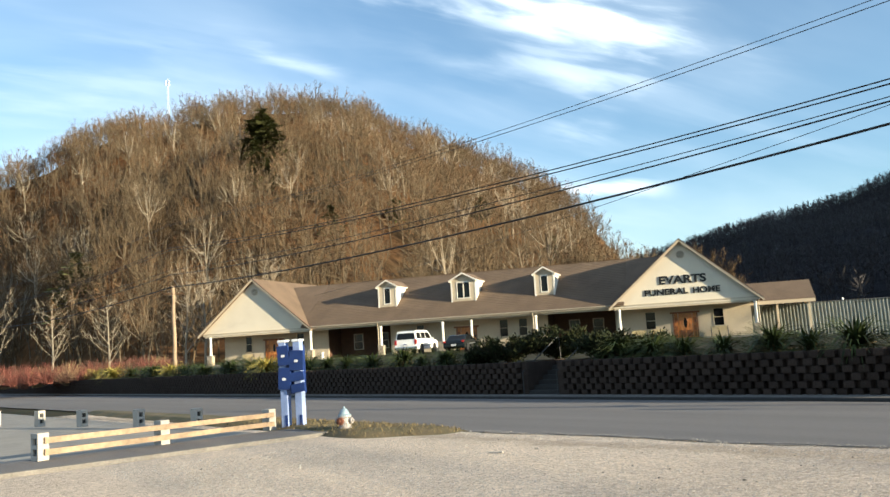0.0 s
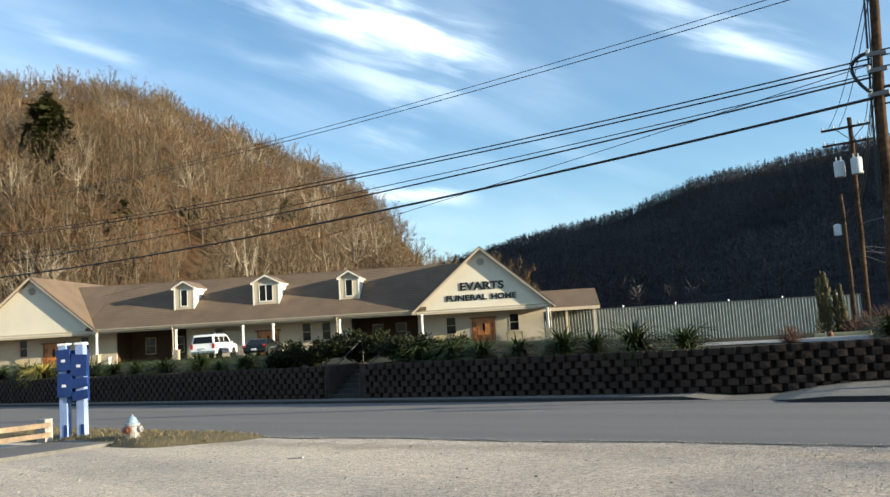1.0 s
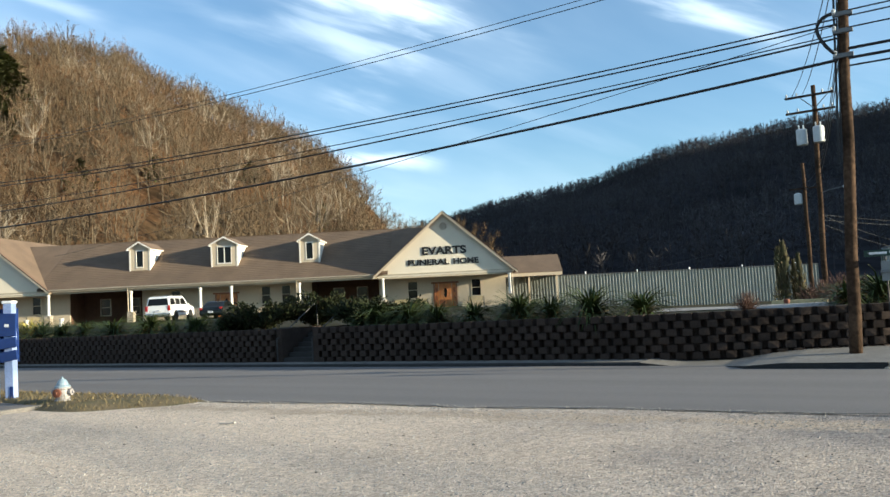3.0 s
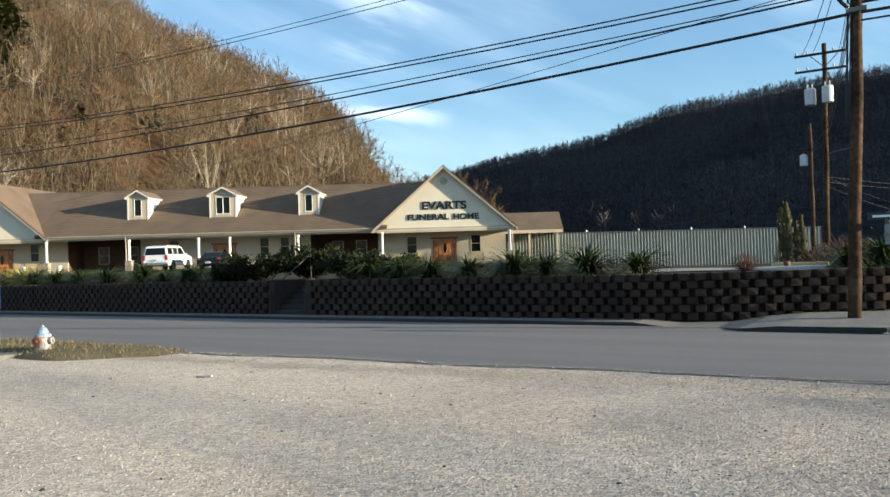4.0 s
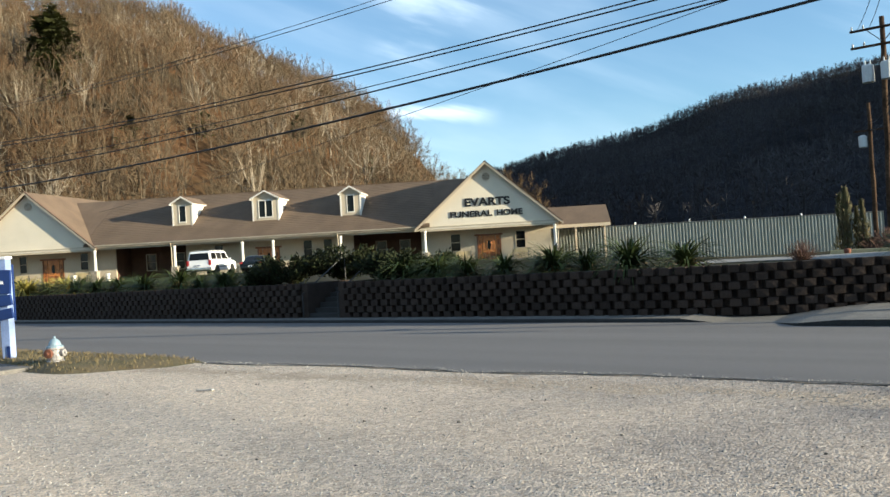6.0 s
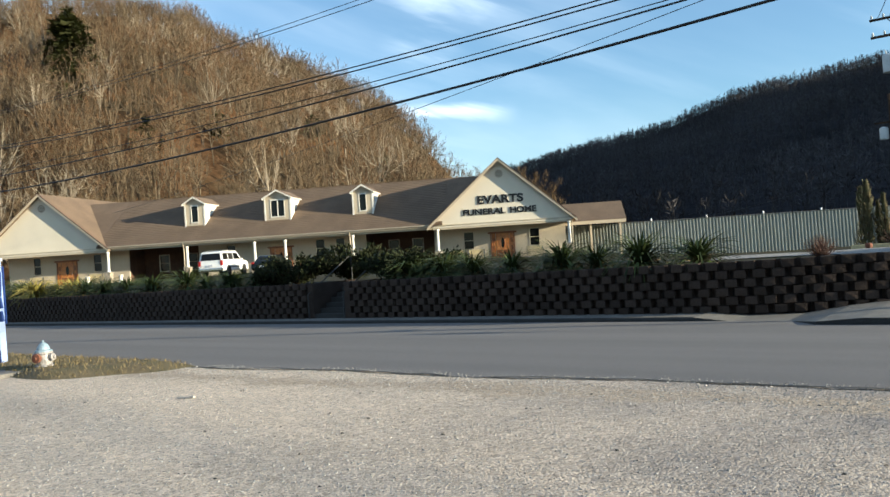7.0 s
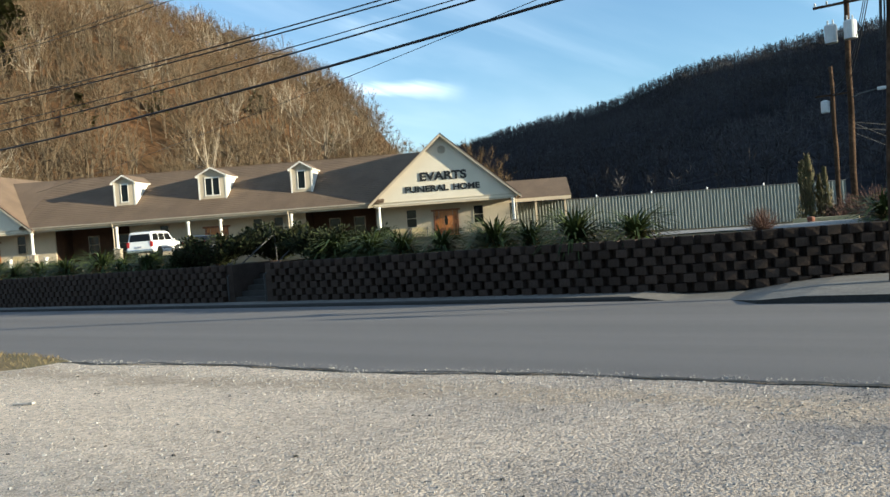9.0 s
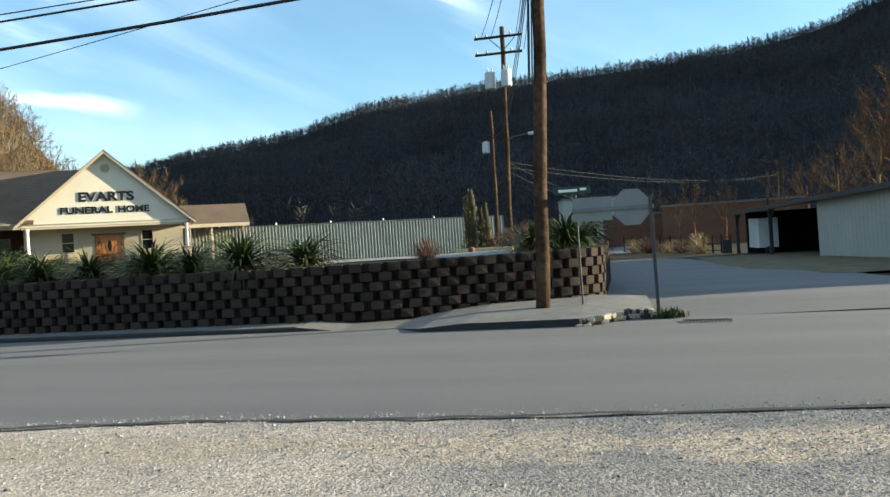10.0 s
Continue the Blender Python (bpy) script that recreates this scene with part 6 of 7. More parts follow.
for i in range(44):
    az = 67.0 + i * 0.33
    d_ = min(92.0, 46 / math.cos(radians(az))) + 5 * math.sin(i * 2.1)
    x, y = place_az(az, d_)
    twig_bush(x, y, yard_z(x, y) - 0.05, 2.3 + 0.5 * math.sin(i * 1.7), 200 + i, 130, M_redtwig if i % 4 else M_twig, "low tangle of red bramble canes below the hill")


def cedar(x, y, s, seed):
    r = random.Random(seed)
    V, F = [], []
    for _ in range(900):
        t = r.random() ** 0.8
        z = 0.1 + 3.5 * t
        rad = 0.58 * (1 - t) ** 0.55 * (0.7 + 0.3 * math.sin(t * 9 + seed)) * r.uniform(0.4, 1.0) + 0.03
        a = r.uniform(0, 6.283)
        p = Vector((math.cos(a) * rad, math.sin(a) * rad, z))
        d = Vector((math.cos(a) * 0.35, math.sin(a) * 0.35, 1)).normalized()
        w = Vector((-math.sin(a), math.cos(a), 0)) * r.uniform(0.02, 0.05)
        l = r.uniform(0.12, 0.3)
        b = len(V)
        V += [tuple(p - w), tuple(p + w), tuple(p + d * l + w * 0.3), tuple(p + d * l - w * 0.3)]
        F.append((b, b + 1, b + 2, b + 3))
    e = empty("cedar_tree", pose(x, y, yard_z(x, y) - 0.1) @ Matrix.Scale(s, 4), "narrow upright evergreen cedar with browning tips", "tree", "cedars on the yard")
    flat_mesh("foliage", V, F, M_cedar, e)
    bm = bmesh.new()
    tube(bm, [(0, 0, -0.2), (0, 0, 2.5)], [0.07, 0.02], 6)
    part("trunk", bm, M_pole, e)


for i, (x, y, s) in enumerate(((-11.15, 64.3, 1.25), (-10.7, 63.6, 1.35), (-10.2, 64.4, 1.0), (-9.75, 63.8, 1.12), (-8.9, 63.5, 0.62))):
    cedar(x, y, s, i)
juniper(-8.6, 62.3, 1.2, 1.0, 2.0, 9, "dark rounded evergreen shrub by the poles")

# steps through the retaining wall
steps = empty("garden_steps", pose(-22.08, 25.9, -0.64), "dark concrete steps rising through the retaining wall", "steps")
for k in range(7):
    part("step", boxes((-0.95, 0.95, 0.05 + k * 0.3, 2.3, k * 0.186 - (0.1 if k == 0 else 0.0), (k + 1) * 0.186), bevel=0.012), M_darkconc, steps)
for x in (-0.98, 0.92):
    bm = bmesh.new()
    tube(bm, [(x, -0.12, 0.0), (x, -0.12, 0.95), (x, 0.02, 1.02), (x, 2.2, 2.3), (x, 2.32, 2.28), (x, 2.34, 1.25)], 0.025, 8)
    part("handrail", bm, M_darkpipe, steps, "thin steel pipe handrail")

# ---- vehicles ----


def car(name, L, W, H, profile, glass, m, paint, label, van=False):
    """A car along +x: a body drawn from its side outline, with a tucked-in glasshouse, wheels, lamps and bumpers."""
    e = empty(name, m, label, "car")
    bm = bmesh.new()
    prism(bm, profile, -W / 2, W / 2)
    bmesh.ops.bevel(bm, geom=[ed for ed in bm.edges if abs(ed.verts[0].co.y - ed.verts[1].co.y) < 1e-5], offset=0.07, segments=3, affect="EDGES")
    body = part("body", bm, paint, e, smooth=False)
    bm = bmesh.new()
    n = len(glass["outline"])
    low = [(x, z) for x, z in glass["outline"]]
    zt, zb = max(z for _, z in low), min(z for _, z in low)
    A, B = [], []
    for x, z in low:
        s = (z - zb) / (zt - zb)
        w = W / 2 - 0.06 - 0.14 * s
        A.append(bm.verts.new((x, -w, z)))
        B.append(bm.verts.new((x, w, z)))
    bm.faces.new(A)
    bm.faces.new(B[::-1])
    for i in range(n):
        bm.faces.new((A[i], B[i], B[(i + 1) % n], A[(i + 1) % n]))
    bmesh.ops.recalc_face_normals(bm, faces=bm.faces)
    bmesh.ops.bevel(bm, geom=list(bm.edges), offset=0.05, segments=2, affect="EDGES")
    cab = part("cabin", bm, paint, e)
    for (x0, x1, z0, z1, x0t, x1t) in glass["side"]:
        for s in (-1, 1):
            bm = bmesh.new()
            w0 = W / 2 - 0.06 - 0.14 * (z0 - zb) / (zt - zb)
            w1 = W / 2 - 0.06 - 0.14 * (z1 - zb) / (zt - zb)
            q = [(x0, w0), (x1, w0), (x1t, w1), (x0t, w1)]
            zz = [z0, z0, z1, z1]
            o = [bm.verts.new((x, s * (w + 0.006), z)) for (x, w), z in zip(q, zz)]
            i_ = [bm.verts.new((x, s * (w - 0.03), z)) for (x, w), z in zip(q, zz)]
            bm.faces.new(o)
            for k in range(4):
                bm.faces.new((o[k], i_[k], i_[(k + 1) % 4], o[(k + 1) % 4]))
            bmesh.ops.recalc_face_normals(bm, faces=bm.faces)
            part("side_window", bm, M_glass, cab)
    for (xa, za, xb, zb2, wa, wb_) in glass["ends"]:
        bm = bmesh.new()
        off = 0.012 if xa > 0 else -0.012
        o = [bm.verts.new(p) for p in ((xa + off, -wa, za), (xa + off, wa, za), (xb + off, wb_, zb2), (xb + off, -wb_, zb2))]
        bk = [bm.verts.new((p.co.x - off * 3, p.co.y, p.co.z)) for p in o]
        bm.faces.new(o)
        for k in range(4):
            bm.faces.new((o[k], bk[k], bk[(k + 1) % 4], o[(k + 1) % 4]))
        bmesh.ops.recalc_face_normals(bm, faces=bm.faces)
        part("windscreen", bm, M_glass, cab)
    R = 0.38 if van else 0.32
    for x in (-L * 0.30, L * 0.31):
        for s in (-1, 1):
            arch = part("wheel_arch", lathe(bmesh.new(), [(R + 0.07, 0), (R + 0.07, 0.03)], 22), M_dark, body, "", pose(x, s * (W / 2 - (0.02 if s > 0 else -0.02)) - (0.008 if s < 0 else -0.0), R, -90 if s > 0 else 90, 0, 0) @ pose(0, 0, -0.015))
            wh = part("wheel", lathe(bmesh.new(), [(R * 0.6, 0.0), (R - 0.03, 0.0), (R, 0.03), (R, 0.2), (R - 0.03, 0.23), (R * 0.6, 0.23)], 24), M_tyre, e, "", pose(x, s * (W / 2 + 0.015), R, 90 if s > 0 else -90, 0, 0))
            part("rim", lathe(bmesh.new(), [(0.05, -0.004), (R * 0.35, 0.012), (R * 0.58, 0.0), (R * 0.61, 0.02)], 16), M_rim, wh)
    part("rear_bumper", boxes((-L / 2 - 0.06, -L / 2 + 0.12, -W / 2 + 0.03, W / 2 - 0.03, 0.42, 0.64), bevel=0.05), M_chrome if van else paint, e)
    part("front_bumper", boxes((L / 2 - 0.12, L / 2 + 0.06, -W / 2 + 0.03, W / 2 - 0.03, 0.36, 0.6), bevel=0.05), paint, e)
    for s in (-1, 1):
        part("tail_lamp", boxes((-L / 2 - 0.025, -L / 2 + 0.08, s * (W / 2 - 0.12) - 0.1, s * (W / 2 - 0.12) + 0.1, 0.8, 1.2 if van else 0.95), bevel=0.02), M_red, e, "red tail lamp")
        part("headlight", boxes((L / 2 - 0.1, L / 2 + 0.02, s * (W / 2 - 0.25) - 0.18, s * (W / 2 - 0.25) + 0.18, 0.72, 0.92), bevel=0.02), M_chrome, e)
        part("door_mirror", boxes((L * 0.16, L * 0.16 + 0.12, s * (W / 2 + 0.1) - 0.1, s * (W / 2 + 0.1) + 0.1, 1.1, 1.3), bevel=0.03), paint, e)
        part("side_moulding", boxes((-L * 0.2, L * 0.2, s * W / 2 - 0.012, s * W / 2 + 0.012, 0.62, 0.7)), M_metal, body)
    pl = part("number_plate", boxes((-L / 2 - 0.075, -L / 2 - 0.062, -0.2, 0.2, 0.52 if not van else 0.75, 0.66 if not van else 0.89)), M_signwhite, e, "pale number plate with a plain bar")
    part("plate_bar", boxes((-L / 2 - 0.079, -L / 2 - 0.076, -0.14, 0.14, 0.57 if not van else 0.79, 0.62 if not van else 0.85)), M_blue, pl)
    if van:
        for s in (-1, 1):
            bm = bmesh.new()
            tube(bm, [(-1.7, s * 0.62, H + 0.0), (-1.6, s * 0.62, H + 0.07), (0.4, s * 0.62, H + 0.07), (0.5, s * 0.62, H)], 0.02, 6)
            part("roof_rail", bm, M_metal, e)
        for x in (-1.4, -0.4):
            part("roof_bar", boxes((x - 0.03, x + 0.03, -0.62, 0.62, H + 0.06, H + 0.09)), M_metal, e)
    return e


suv_profile = [(-2.6, 0.42), (-2.62, 0.75), (-2.58, 1.16), (1.35, 1.16), (2.35, 1.08), (2.56, 0.98), (2.6, 0.45), (2.3, 0.36), (-2.4, 0.36)]
suv_glass = {"outline": [(-2.56, 1.12), (-2.38, 1.84), (-2.2, 1.9), (0.55, 1.9), (0.75, 1.84), (1.45, 1.12)], "side": [(-2.35, -1.35, 1.24, 1.74, -2.22, -1.38), (-1.25, -0.3, 1.24, 1.74, -1.25, -0.3), (-0.2, 1.05, 1.24, 1.74, -0.2, 0.6)], "ends": [(-2.535, 1.22, -2.415, 1.74, 0.80, 0.70), (1.36, 1.22, 0.86, 1.74, 0.80, 0.70)]}
sx, sy = -55.6, 46.1
car("white_suv", 5.2, 1.98, 1.9, suv_profile, suv_glass, pose(sx, sy, yard_z(sx, sy) + 0.02, 0, 0, 121) @ Matrix.Scale(1.05, 4), M_carwhite, "white full-size sport utility vehicle parked on the drive", True)
sed_profile = [(-2.4, 0.35), (-2.42, 0.7), (-2.3, 0.95), (-1.5, 1.0), (1.0, 0.98), (2.2, 0.82), (2.4, 0.7), (2.42, 0.38), (2.2, 0.28), (-2.2, 0.28)]
sed_glass = {"outline": [(-1.85, 0.96), (-1.2, 1.36), (-0.9, 1.43), (0.2, 1.43), (0.45, 1.38), (1.25, 0.96)], "side": [(-1.4, -0.4, 1.02, 1.34, -1.05, -0.4), (-0.3, 0.95, 1.02, 1.34, -0.3, 0.4)], "ends": [(-1.72, 1.03, -1.25, 1.35, 0.7, 0.6), (1.15, 1.02, 0.55, 1.35, 0.7, 0.6)]}
cx, cy = -51.3, 47.6
car("dark_sedan", 4.9, 1.85, 1.43, sed_profile, sed_glass, pose(cx, cy, yard_z(cx, cy) + 0.02, 0, 0, 122), M_cardark, "dark green saloon car parked behind the junipers")

# porch benches and small things by the entrance


def bench(u, v, turn=0):
    e = empty("garden_bench", HM @ pose(u, v, FLOOR, 0, 0, turn), "pale slatted garden bench on the porch", "bench", "benches on the porch")
    for k in range(4):
        part("seat_slat", boxes((-0.75, 0.75, -0.2 + k * 0.115, -0.11 + k * 0.115, 0.42, 0.45)), M_pallet, e)
    for k in range(3):
        part("back_slat", boxes((-0.75, 0.75, 0.24, 0.27, 0.55 + k * 0.13, 0.64 + k * 0.13)), M_pallet, e)
    for x in (-0.7, 0.7):
        part("leg", boxes((x - 0.03, x + 0.03, -0.2, -0.14, 0, 0.62)), M_metal, e)
        part("leg", boxes((x - 0.03, x + 0.03, 0.2, 0.26, 0, 0.92)), M_metal, e)
        part("arm_rest", boxes((x - 0.04, x + 0.04, -0.22, 0.26, 0.62, 0.66)), M_metal, e)


for u in (-4.6, 2.3, -2.9, -39.0, -45.0):
    bench(u, 1.6)
for u in (-35.0, -38.2):
    o = part("planter", lathe(bmesh.new(), [(0.16, 0), (0.2, 0.1), (0.14, 0.5), (0.2, 0.75), (0.24, 0.8), (0.2, 0.82)], 12), M_white, None, "white urn planter in front of the porch", HM @ pose(u, -1.0, FLOOR - 0.1))
    tagged(o, "", "planter")

# ---- across the side street ----
shed = empty("open_shed", pose(7.35, 67.1, -1.5, 0, -1.9, -81.2), "long metal shed with an open bay and pale sheet wall", "shed")
SLN, SD = 33.0, 13.0
part("shed_roof", slab(bmesh.new(), (-0.2, -0.5, 2.95), (SLN, -0.5, 2.95), (SLN, SD / 2, 3.5), (-0.2, SD / 2, 3.5), 0.12), M_shedroof, shed, "blue-grey sheet metal roof")
part("shed_roof", slab(bmesh.new(), (-0.2, SD / 2, 3.5), (SLN, SD / 2, 3.5), (SLN, SD + 0.6, 2.9), (-0.2, SD + 0.6, 2.9), 0.12), M_shedroof, shed)
part("roof_fascia", slab(bmesh.new(), (-0.2, -0.55, 2.97), (SLN, -0.55, 2.97), (SLN, -0.48, 2.97), (-0.2, -0.48, 2.97), 0.24), M_darkpipe, shed)
for x in (0.0, 7.0):
    p = part("shed_post", boxes((x - 0.08, x + 0.08, -0.1, 0.1, -0.2, 3.0)), M_darkpipe, shed)
    bm = bmesh.new()
    tube(bm, [(x, 0, 2.0), (x + 0.9, 0, 2.9)], 0.06, 5)
    part("knee_brace", bm, M_darkpipe, p)
bm = bmesh.new()
cols = []
for i in range(181):
    u = 14.4 + (SLN - 14.4) * i / 180
    cols.append((bm.verts.new((u, 0.0 if i % 4 < 2 else 0.03, -0.2)), bm.verts.new((u, 0.0 if i % 4 < 2 else 0.03, 2.9)), bm.verts.new((u, 0.1, -0.2)), bm.verts.new((u, 0.1, 2.9))))
for p, q in zip(cols, cols[1:]):
    bm.faces.new((p[0], q[0], q[1], p[1]))
    bm.faces.new((q[2], p[2], p[3], q[3]))
part("sheet_wall", bm, M_shedwall, shed, "pale cream sheet metal wall")
# the bay's inner shade is put into these walls' near-black colour
part("end_wall", boxes((14.4, 14.5, 0.1, SD, -0.2, 3.0)), M_joint_shade, shed)
part("far_wall", boxes((0.0, 0.1, 0.6, SD, -0.2, 2.9)), M_joint_shade, shed)
part("rear_wall", boxes((0.0, SLN, SD, SD + 0.1, -0.2, 3.1)), M_joint_shade, shed, "rear wall near black for the open bay's shade")
trl = empty("box_trailer", pose(7.55, 65.3, -1.5, 0, 0, -81), "white box trailer stored in the open shed", "trailer")
part("box", boxes((-1.0, 1.0, 0.6, 1.9, 0.5, 2.45), bevel=0.04), M_signwhite, trl)
part("door_frame", boxes((-0.85, 0.85, 0.56, 0.595, 0.6, 2.35)), M_can, trl)
for s in (-1, 1):
    part("wheel", lathe(bmesh.new(), [(0.1, 0), (0.3, 0.02), (0.3, 0.2), (0.1, 0.22)], 16), M_tyre, trl, "", pose(s * 0.95, 1.3, 0.3, 0, 90, 0))


def far_block(name, x, y, w, d, h, turn, wall_m, roof_m, label, windows=0, gable=0.0):
    h += 0.5
    z = gz(x, y)
    e = empty(name, pose(x, y, z, 0, 0, turn), label, "building")
    wl_ = part("wall", boxes((-w / 2, w / 2, 0, d, -0.3, h)), wall_m, e)
    if gable:
        part("gable", prism(bmesh.new(), [(-w / 2, h), (w / 2, h), (0, h + gable)], 0.01, d - 0.01), wall_m, e)
        for s in (-1, 1):
            part("roof", slab(bmesh.new(), (0, -0.3, h + gable + 0.15), (s * (w / 2 + 0.4), -0.3, h - 0.05), (s * (w / 2 + 0.4), d + 0.3, h - 0.05), (0, d + 0.3, h + gable + 0.15), 0.12), roof_m, e)
    else:
        part("roof", boxes((-w / 2 - 0.15, w / 2 + 0.15, -0.15, d + 0.15, h, h + 0.22)), roof_m, e)
    for k in range(windows):
        u = -w / 2 + w * (k + 0.5) / windows
        wn_ = part("window", boxes((u - 0.55, u + 0.55, -0.05, 0.0, 1.1, 2.4)), M_white, e)
        part("pane", boxes((u - 0.45, u + 0.45, -0.065, -0.051, 1.2, 2.3)), M_glass, wn_)
    return e


far_block("brick_building", 10.5, 96, 14, 10, 3.6, -8, M_redbrick, M_kerb, "low red brick building with a flat roof", 0)
far_block("brick_building", 1.5, 104, 8, 8, 3.0, 4, M_redbrick, M_shedroof, "low brown brick building behind bare trees", 0)
far_block("metal_building", -4.5, 116, 7.5, 10, 5.6, 8, M_shedwall, M_shedroof, "pale grey metal building beyond the side street", 1)
far_block("small_house", -85, 74, 7, 7, 2.6, 40, M_white, M_shedroof, "small pale house among the bare trees", 2, 1.8)
for i, (x, y, s) in enumerate(((2.5, 88, 0.36), (4.6, 86, 0.32), (6.2, 90, 0.3), (-1.5, 98, 0.36), (16.5, 78, 0.5), (18.5, 74, 0.55), (14.5, 88, 0.5), (9, 92, 0.33))):
    one_tree("crown", x, y, gz(x, y), tree_arrays(300 + i, 17, 16, 300, 0.8, 0.36), s, M_bark, "bare brown tree beside the side street")


for i, (az, d, h) in enumerate(((-10.6, 96, 8.0), (-12.2, 98, 9.5), (-13.9, 92, 12.5), (-15.2, 94, 15.0), (-16.4, 90, 17.0), (-18.5, 92, 17.0), (-4.0, 90, 6.5), (-5.8, 92, 6.0))):
    x, y = place_az(az, d)
    one_tree("crown", x, y, gz(x, y), crown_arrays(400 + i, 15, 9, 700, 0.26, 0.34, 0.03), h / 15, M_barkred, "bare red-brown tree behind the metal shed" if az < -10 else "bare red-brown tree before the brick building")


def rail_fence(x0, y0, x1, y1, n):
    e = empty("yard_fence", pose(x0, y0, gz(x0, y0)), "dark chain fence with posts beyond the side street", "fence")
    for k in range(n + 1):
        x, y = (x1 - x0) * k / n, (y1 - y0) * k / n
        part("post", boxes((x - 0.06, x + 0.06, y - 0.06, y + 0.06, -0.2, 1.5)), M_pole, e)
    d = Vector((x1 - x0, y1 - y0, 0))
    for z in (0.3, 0.8, 1.3):
        bm = bmesh.new()
        tube(bm, [(0, 0, z), tuple(d + Vector((0, 0, z)))], 0.03, 5)
        part("rail", bm, M_pole, e)


rail_fence(-0.5, 84, 5.5, 72, 8)
rail_fence(5.5, 72, 7.0, 68.5, 3)
for i, (x, y) in enumerate(((0.3, 80), (1.6, 78), (3.0, 76), (4.0, 74), (5.0, 71), (2.0, 82), (3.8, 80))):
    twig_bush(x, y, gz(x, y), 1.7 + 0.4 * math.sin(i * 2), 80 + i, 200, M_twig if i % 2 else M_deadleaf, "tangled brown brush along the far fence")
bx = empty("mail_box", pose(6.2, 64.0, gz(6, 64)), "dark box on a post beside the grass", "box")
part("box", boxes((-0.25, 0.25, -0.2, 0.2, 0.2, 1.1), bevel=0.02), M_dark, bx)

# weeds at the foot of the sign, leaves and stones
r = random.Random(11)
V, F = [], []
for _ in range(420):
    a, up, ln = r.uniform(0, 6.28), r.uniform(0.2, 1.4), r.uniform(0.06, 0.26)
    p = Vector((0.62 + r.gauss(0, 0.16), 24.78 + r.gauss(0, 0.14), KZ - 0.12))
    d = Vector((math.cos(a) * math.cos(up), math.sin(a) * math.cos(up), math.sin(up)))
    w = Vector((-math.sin(a), math.cos(a), 0)) * 0.02
    b = len(V)
    V += [tuple(p), tuple(p + d * ln * 0.5 + w), tuple(p + d * ln), tuple(p + d * ln * 0.5 - w)]
    F.append((b, b + 1, b + 2, b + 3))
tagged(flat_mesh("weeds", V, F, M_leaf), "green weeds at the foot of the sign post", "weeds", kind="stuff")


def stones(name, n, x0, x1, y0, y1, smin, smax, seed, material, label, density=lambda x, y: 1.0):
    """Loose stones lying on the ground, each a squashed and twisted little block."""
    rs = np.random.RandomState(seed)
    base = np.array([(-1, -0.8, -0.5), (0.9, -1, -0.5), (1, 0.9, -0.5), (-0.8, 1, -0.5), (-0.5, -0.6, 0.6), (0.6, -0.4, 0.7), (0.5, 0.6, 0.5), (-0.6, 0.5, 0.7)])
    fc = [(4, 5, 6, 7), (0, 1, 5, 4), (1, 2, 6, 5), (2, 3, 7, 6), (3, 0, 4, 7)]
    VV, FF, k = [], [], 0
    rr = random.Random(seed)
    while k < n:
        x, y = rr.uniform(x0, x1), rr.uniform(y0, y1)
        if rr.random() > density(x, y):
            continue
        s = smin * (smax / smin) ** (rr.random() ** 2.2)
        a = rr.uniform(0, 6.283)
        m = base * (s * np.array([rr.uniform(0.7, 1.3), rr.uniform(0.6, 1.0), rr.uniform(0.5, 0.9)])) + rs.uniform(-0.15, 0.15, (8, 3)) * s
        c, sn = math.cos(a), math.sin(a)
        z = gz(x, y) + 0.012 + 0.03 * noise.noise((x * 0.4, y * 0.4, 5)) * (1 - (y + 30) / 45)
        P = np.stack([m[:, 0] * c - m[:, 1] * sn + x, m[:, 0] * sn + m[:, 1] * c + y, m[:, 2] + z + 0.25 * s], 1)
        VV.append(P)
        FF += [tuple(i + 8 * k for i in f_) for f_ in fc]
        k += 1
    return tagged(flat_mesh(name, np.concatenate(VV).tolist(), FF, material), label, "gravel", kind="stuff")


stones("loose_gravel", 36000, -15, 7, 6.0, 15.3, 0.005, 0.013, 1, M_pebble, "loose pale limestone gravel", lambda x, y: max(0.1, 1.1 - (y - 6) / 12.0))
stones("loose_gravel", 9000, -14, 12, 13.6, 15.75, 0.006, 0.015, 2, M_pebble, "loose gravel along the road's edge")
stones("loose_gravel", 900, -14, 8, 5.0, 15.0, 0.010, 0.02, 3, M_pebble, "larger stones lying in the gravel")
stones("dark_bits", 420, -14, 8, 5.0, 14.0, 0.006, 0.022, 4, M_tar, "dark twigs and stones in the gravel")
deb = empty("debris", pose(-10.05, 11.6, gz(-10, 11.6) + 0.02, 0, 0, 20) @ Matrix.Scale(0.6, 4), "small pale scrap lying on the gravel", "debris")
part("scrap", boxes((-0.25, 0.1, -0.05, 0.05, 0.0, 0.03), (0.1, 0.22, -0.04, 0.06, 0.0, 0.05), bevel=0.01), M_cblock, deb)

# ---- the retaining wall, block by block ----
COURSE, PITCH, WALL_Z = 0.23, 0.47, -0.66


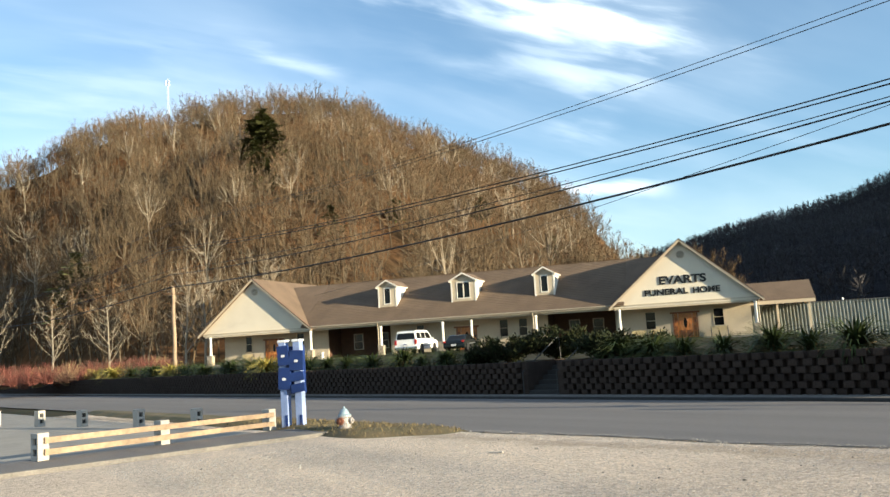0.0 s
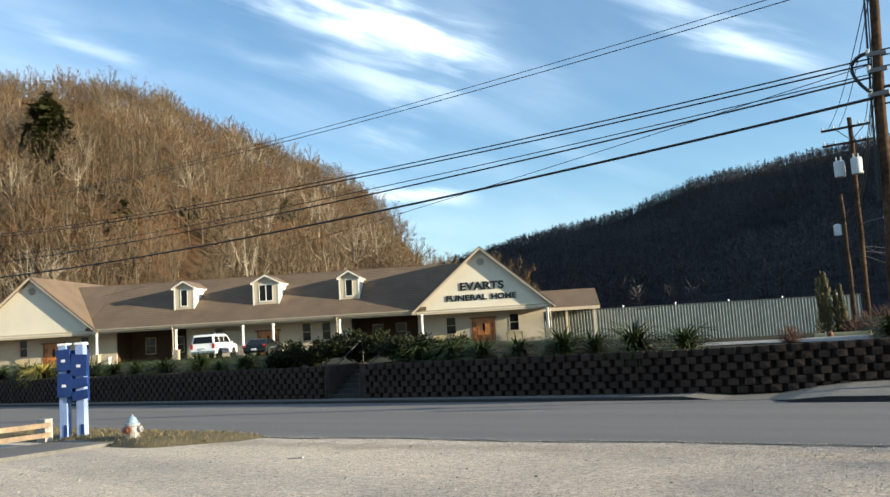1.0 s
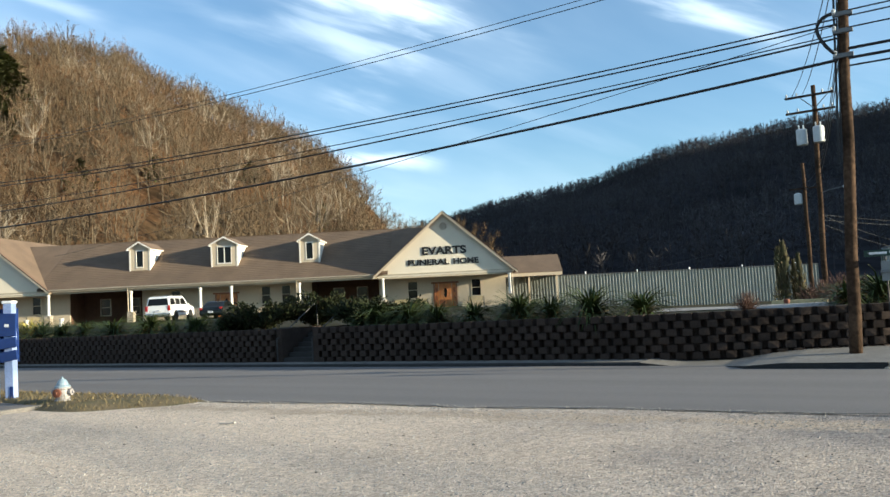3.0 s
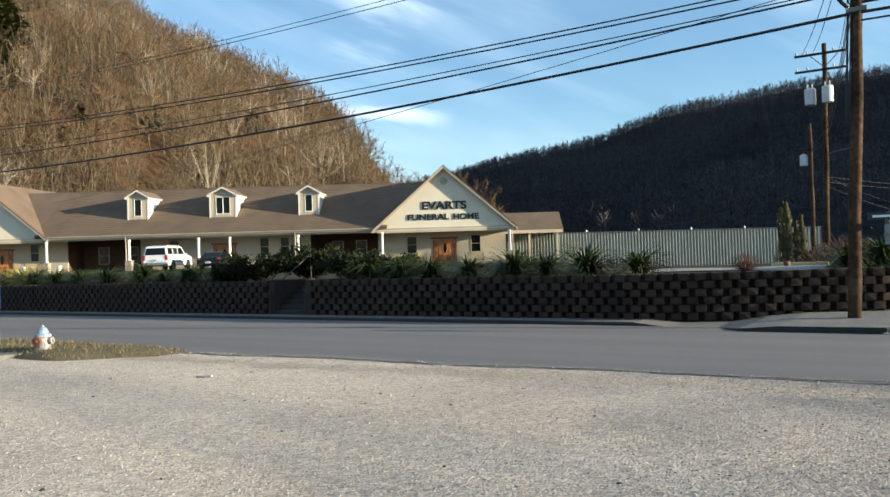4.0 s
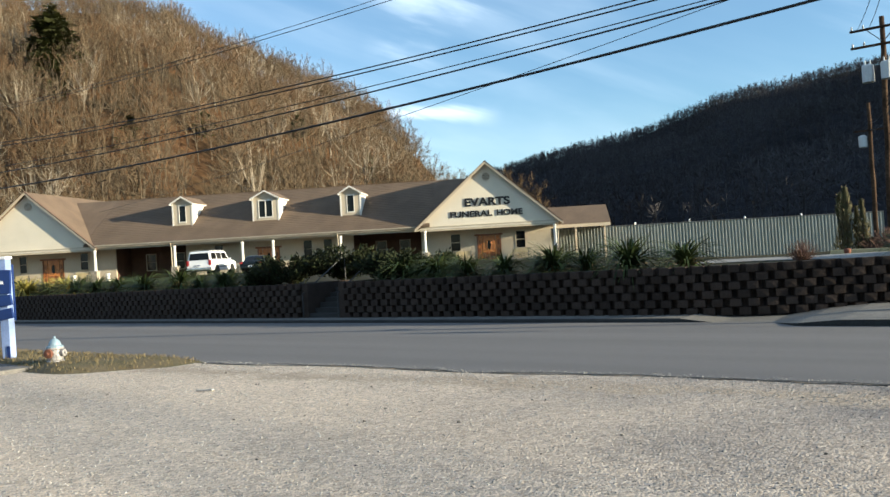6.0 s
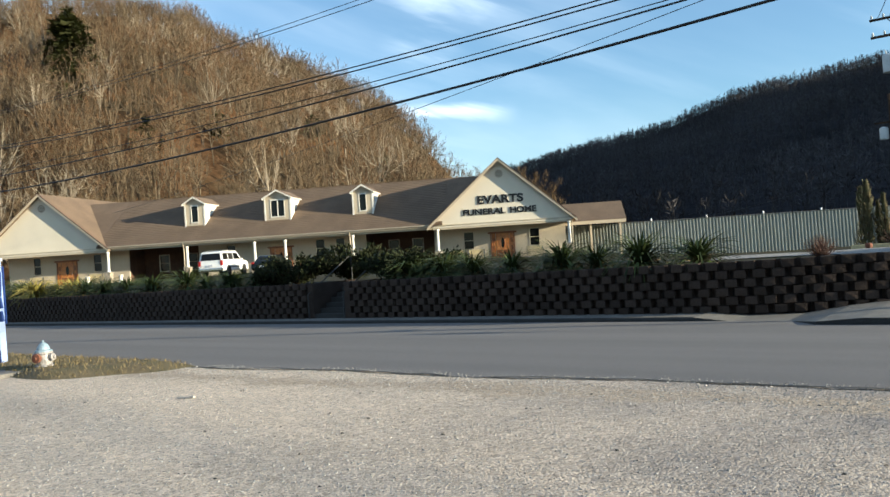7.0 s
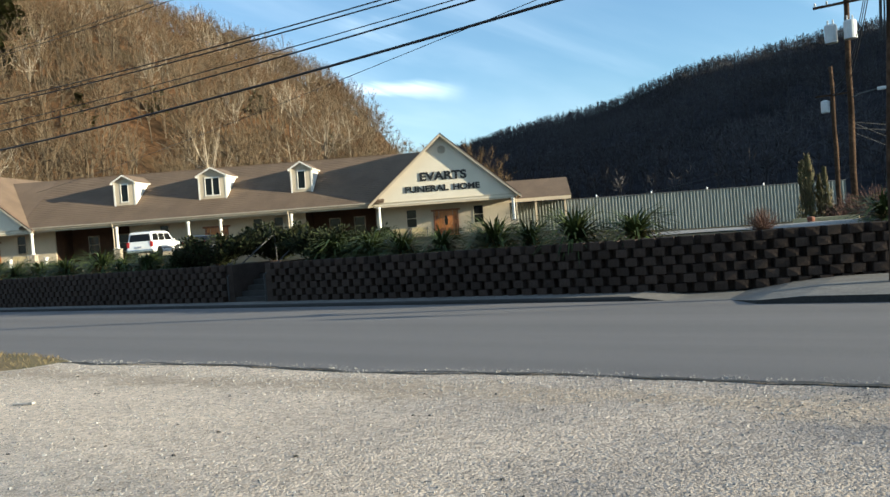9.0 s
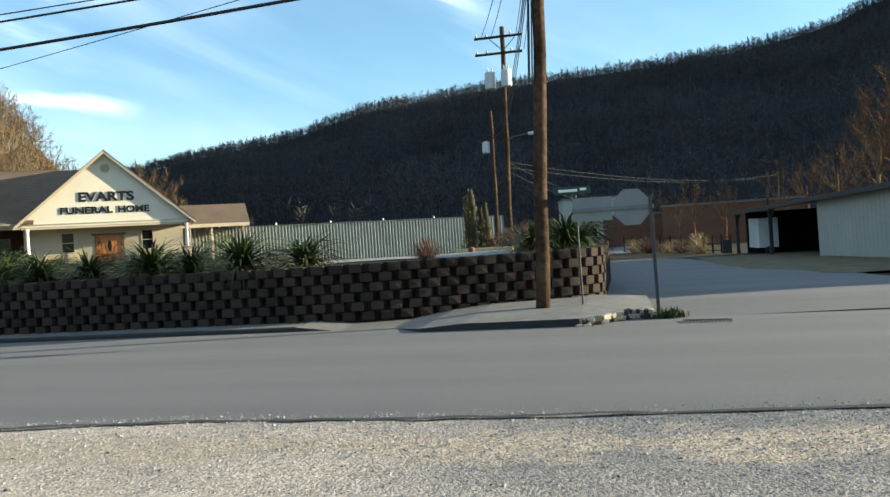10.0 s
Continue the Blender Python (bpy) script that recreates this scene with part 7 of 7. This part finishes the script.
def block_mesh(seed):
    """A split-faced block: a plain bed with a broken, proud face narrower than the bed."""
    r = random.Random(seed)
    w, h, d = PITCH, COURSE, 0.16
    j = lambda a: r.uniform(-a, a)
    V = [(-w / 2, 0.19, 0.004), (w / 2, 0.19, 0.004), (w / 2, 0.19, h - 0.004), (-w / 2, 0.19, h - 0.004)]
    V += [(-w * 0.335 + j(0.012), 0.17, 0.004), (w * 0.335 + j(0.012), 0.17, 0.004), (w * 0.335 + j(0.012), 0.17, h - 0.004), (-w * 0.335 + j(0.012), 0.17, h - 0.004)]
    V += [(-w * 0.315 + j(0.012), -0.03 + j(0.008), 0.012), (w * 0.315 + j(0.012), -0.03 + j(0.008), 0.012), (w * 0.315 + j(0.012), -0.032 + j(0.008), h - 0.014), (-w * 0.315 + j(0.012), -0.032 + j(0.008), h - 0.014)]
    V.append((j(0.04), -0.038 + j(0.006), h / 2 + j(0.03)))
    F = [(0, 1, 5, 4), (1, 2, 6, 5), (2, 3, 7, 6), (3, 0, 4, 7), (4, 5, 9, 8), (5, 6, 10, 9), (6, 7, 11, 10), (7, 4, 8, 11), (8, 9, 12), (9, 10, 12), (10, 11, 12), (11, 8, 12)]
    return V, F


def wall_way():
    """The wall's front as a chain of points: straight, a gentle bend, the corner, and up the side street."""
    pts = [(-150.0 + 1.0 * k, WALL_Y) for k in range(142)]
    x = -8.5
    while x < -1.76:
        pts.append((x, wall_line(x)))
        x += 0.25
    h = math.atan(0.36)
    px, py = -1.75, wall_line(-1.75)
    R = 1.5
    cx_, cy_ = px - R * math.sin(h), py + R * math.cos(h)
    for k in range(13):
        a = h + (math.pi / 2 - h) * k / 12
        pts.append((cx_ + R * math.sin(a), cy_ - R * math.cos(a)))
    pts += [(cx_ + R, cy_ + 0.5 * k) for k in range(1, 15)]
    return pts


WAY = wall_way()


def wall_run():
    """Places of all the blocks: x, y, height and turn."""
    ln = [0.0]
    for a, b in zip(WAY, WAY[1:]):
        ln.append(ln[-1] + math.hypot(b[0] - a[0], b[1] - a[1]))
    out = []
    for c in range(6):
        s, k = 30.0 + (PITCH / 2 if c % 2 else 0), 0
        while s < ln[-1] - PITCH:
            while ln[k + 1] < s:
                k += 1
            t = (s - ln[k]) / (ln[k + 1] - ln[k])
            (x0, y0), (x1, y1) = WAY[k], WAY[k + 1]
            x, y = x0 + (x1 - x0) * t, y0 + (y1 - y0) * t
            if not -23.05 - 0.2 < x < -21.08 + 0.2:
                out.append((x, y, WALL_Z + c * COURSE, math.degrees(math.atan2(y1 - y0, x1 - x0))))
            s += PITCH
    return out


retaining = empty("retaining_wall", pose(0, 0, 0), "dark brown split-face block retaining wall, staggered courses", "wall")
retaining["kind"] = "structure"
kinds = []
for k in range(6):
    V, F = block_mesh(k)
    me = bpy.data.meshes.new("block")
    me.from_pydata(V, [], F)
    me.materials.append(M_block)
    kinds.append((me, np.array(V), F))
rnd = random.Random(3)
run = wall_run()
near_run = sorted((p for p in run if -19.2 < p[0]), key=lambda p: -p[0])[:300]
chosen = set(near_run)
VV, FF, off = [], [], 0
for p in run:
    x, y, z, a = p
    me, V, F = rnd.choice(kinds)
    if p in chosen:
        o = new("block", me)
        o.parent = retaining
        o.matrix_basis = pose(x, y, z, 0, 0, a + rnd.uniform(-1.2, 1.2)) @ pose(0, rnd.uniform(-0.012, 0.012), 0)
    else:
        c, s = math.cos(radians(a)), math.sin(radians(a))
        VV.append(np.stack([V[:, 0] * c - V[:, 1] * s + x, V[:, 0] * s + V[:, 1] * c + y + rnd.uniform(-0.012, 0.012), V[:, 2] + z], 1))
        FF += [tuple(i + off for i in f) for f in F]
        off += len(V)
rest = flat_mesh("blocks_beyond", np.concatenate(VV).tolist(), FF, M_block, retaining)
rest["kind"] = "stuff"
bm = bmesh.new()
box(bm, -150, -23.05, WALL_Y + 0.185, WALL_Y + 0.36, WALL_Z - 0.2, WALL_TOP - 0.03)
rows = []
way = [(-21.08, WALL_Y)] + [q for q in WAY if q[0] > -21.08]
for k, (x, y) in enumerate(way):
    a, b = way[max(0, k - 1)], way[min(len(way) - 1, k + 1)]
    d = Vector((b[0] - a[0], b[1] - a[1])).normalized()
    n = (-d.y, d.x)
    rows.append([bm.verts.new((x + n[0] * o, y + n[1] * o, z)) for o, z in ((0.185, WALL_Z - 0.2), (0.185, WALL_TOP - 0.03), (0.34, WALL_TOP - 0.03), (0.34, WALL_Z - 0.2))])
for a, b in zip(rows, rows[1:]):
    for i in range(4):
        bm.faces.new((a[i], b[i], b[(i + 1) % 4], a[(i + 1) % 4]))
bmesh.ops.recalc_face_normals(bm, faces=bm.faces)
part("core", bm, M_joint_shade, retaining, "dark joints behind the blocks")
for x in (-23.05, -21.08):
    part("step_cheek", boxes((x - 0.14, x + 0.14, WALL_Y - 0.0, WALL_Y + 2.4, WALL_Z - 0.2, WALL_TOP - 0.01), bevel=0.015), M_block, retaining)
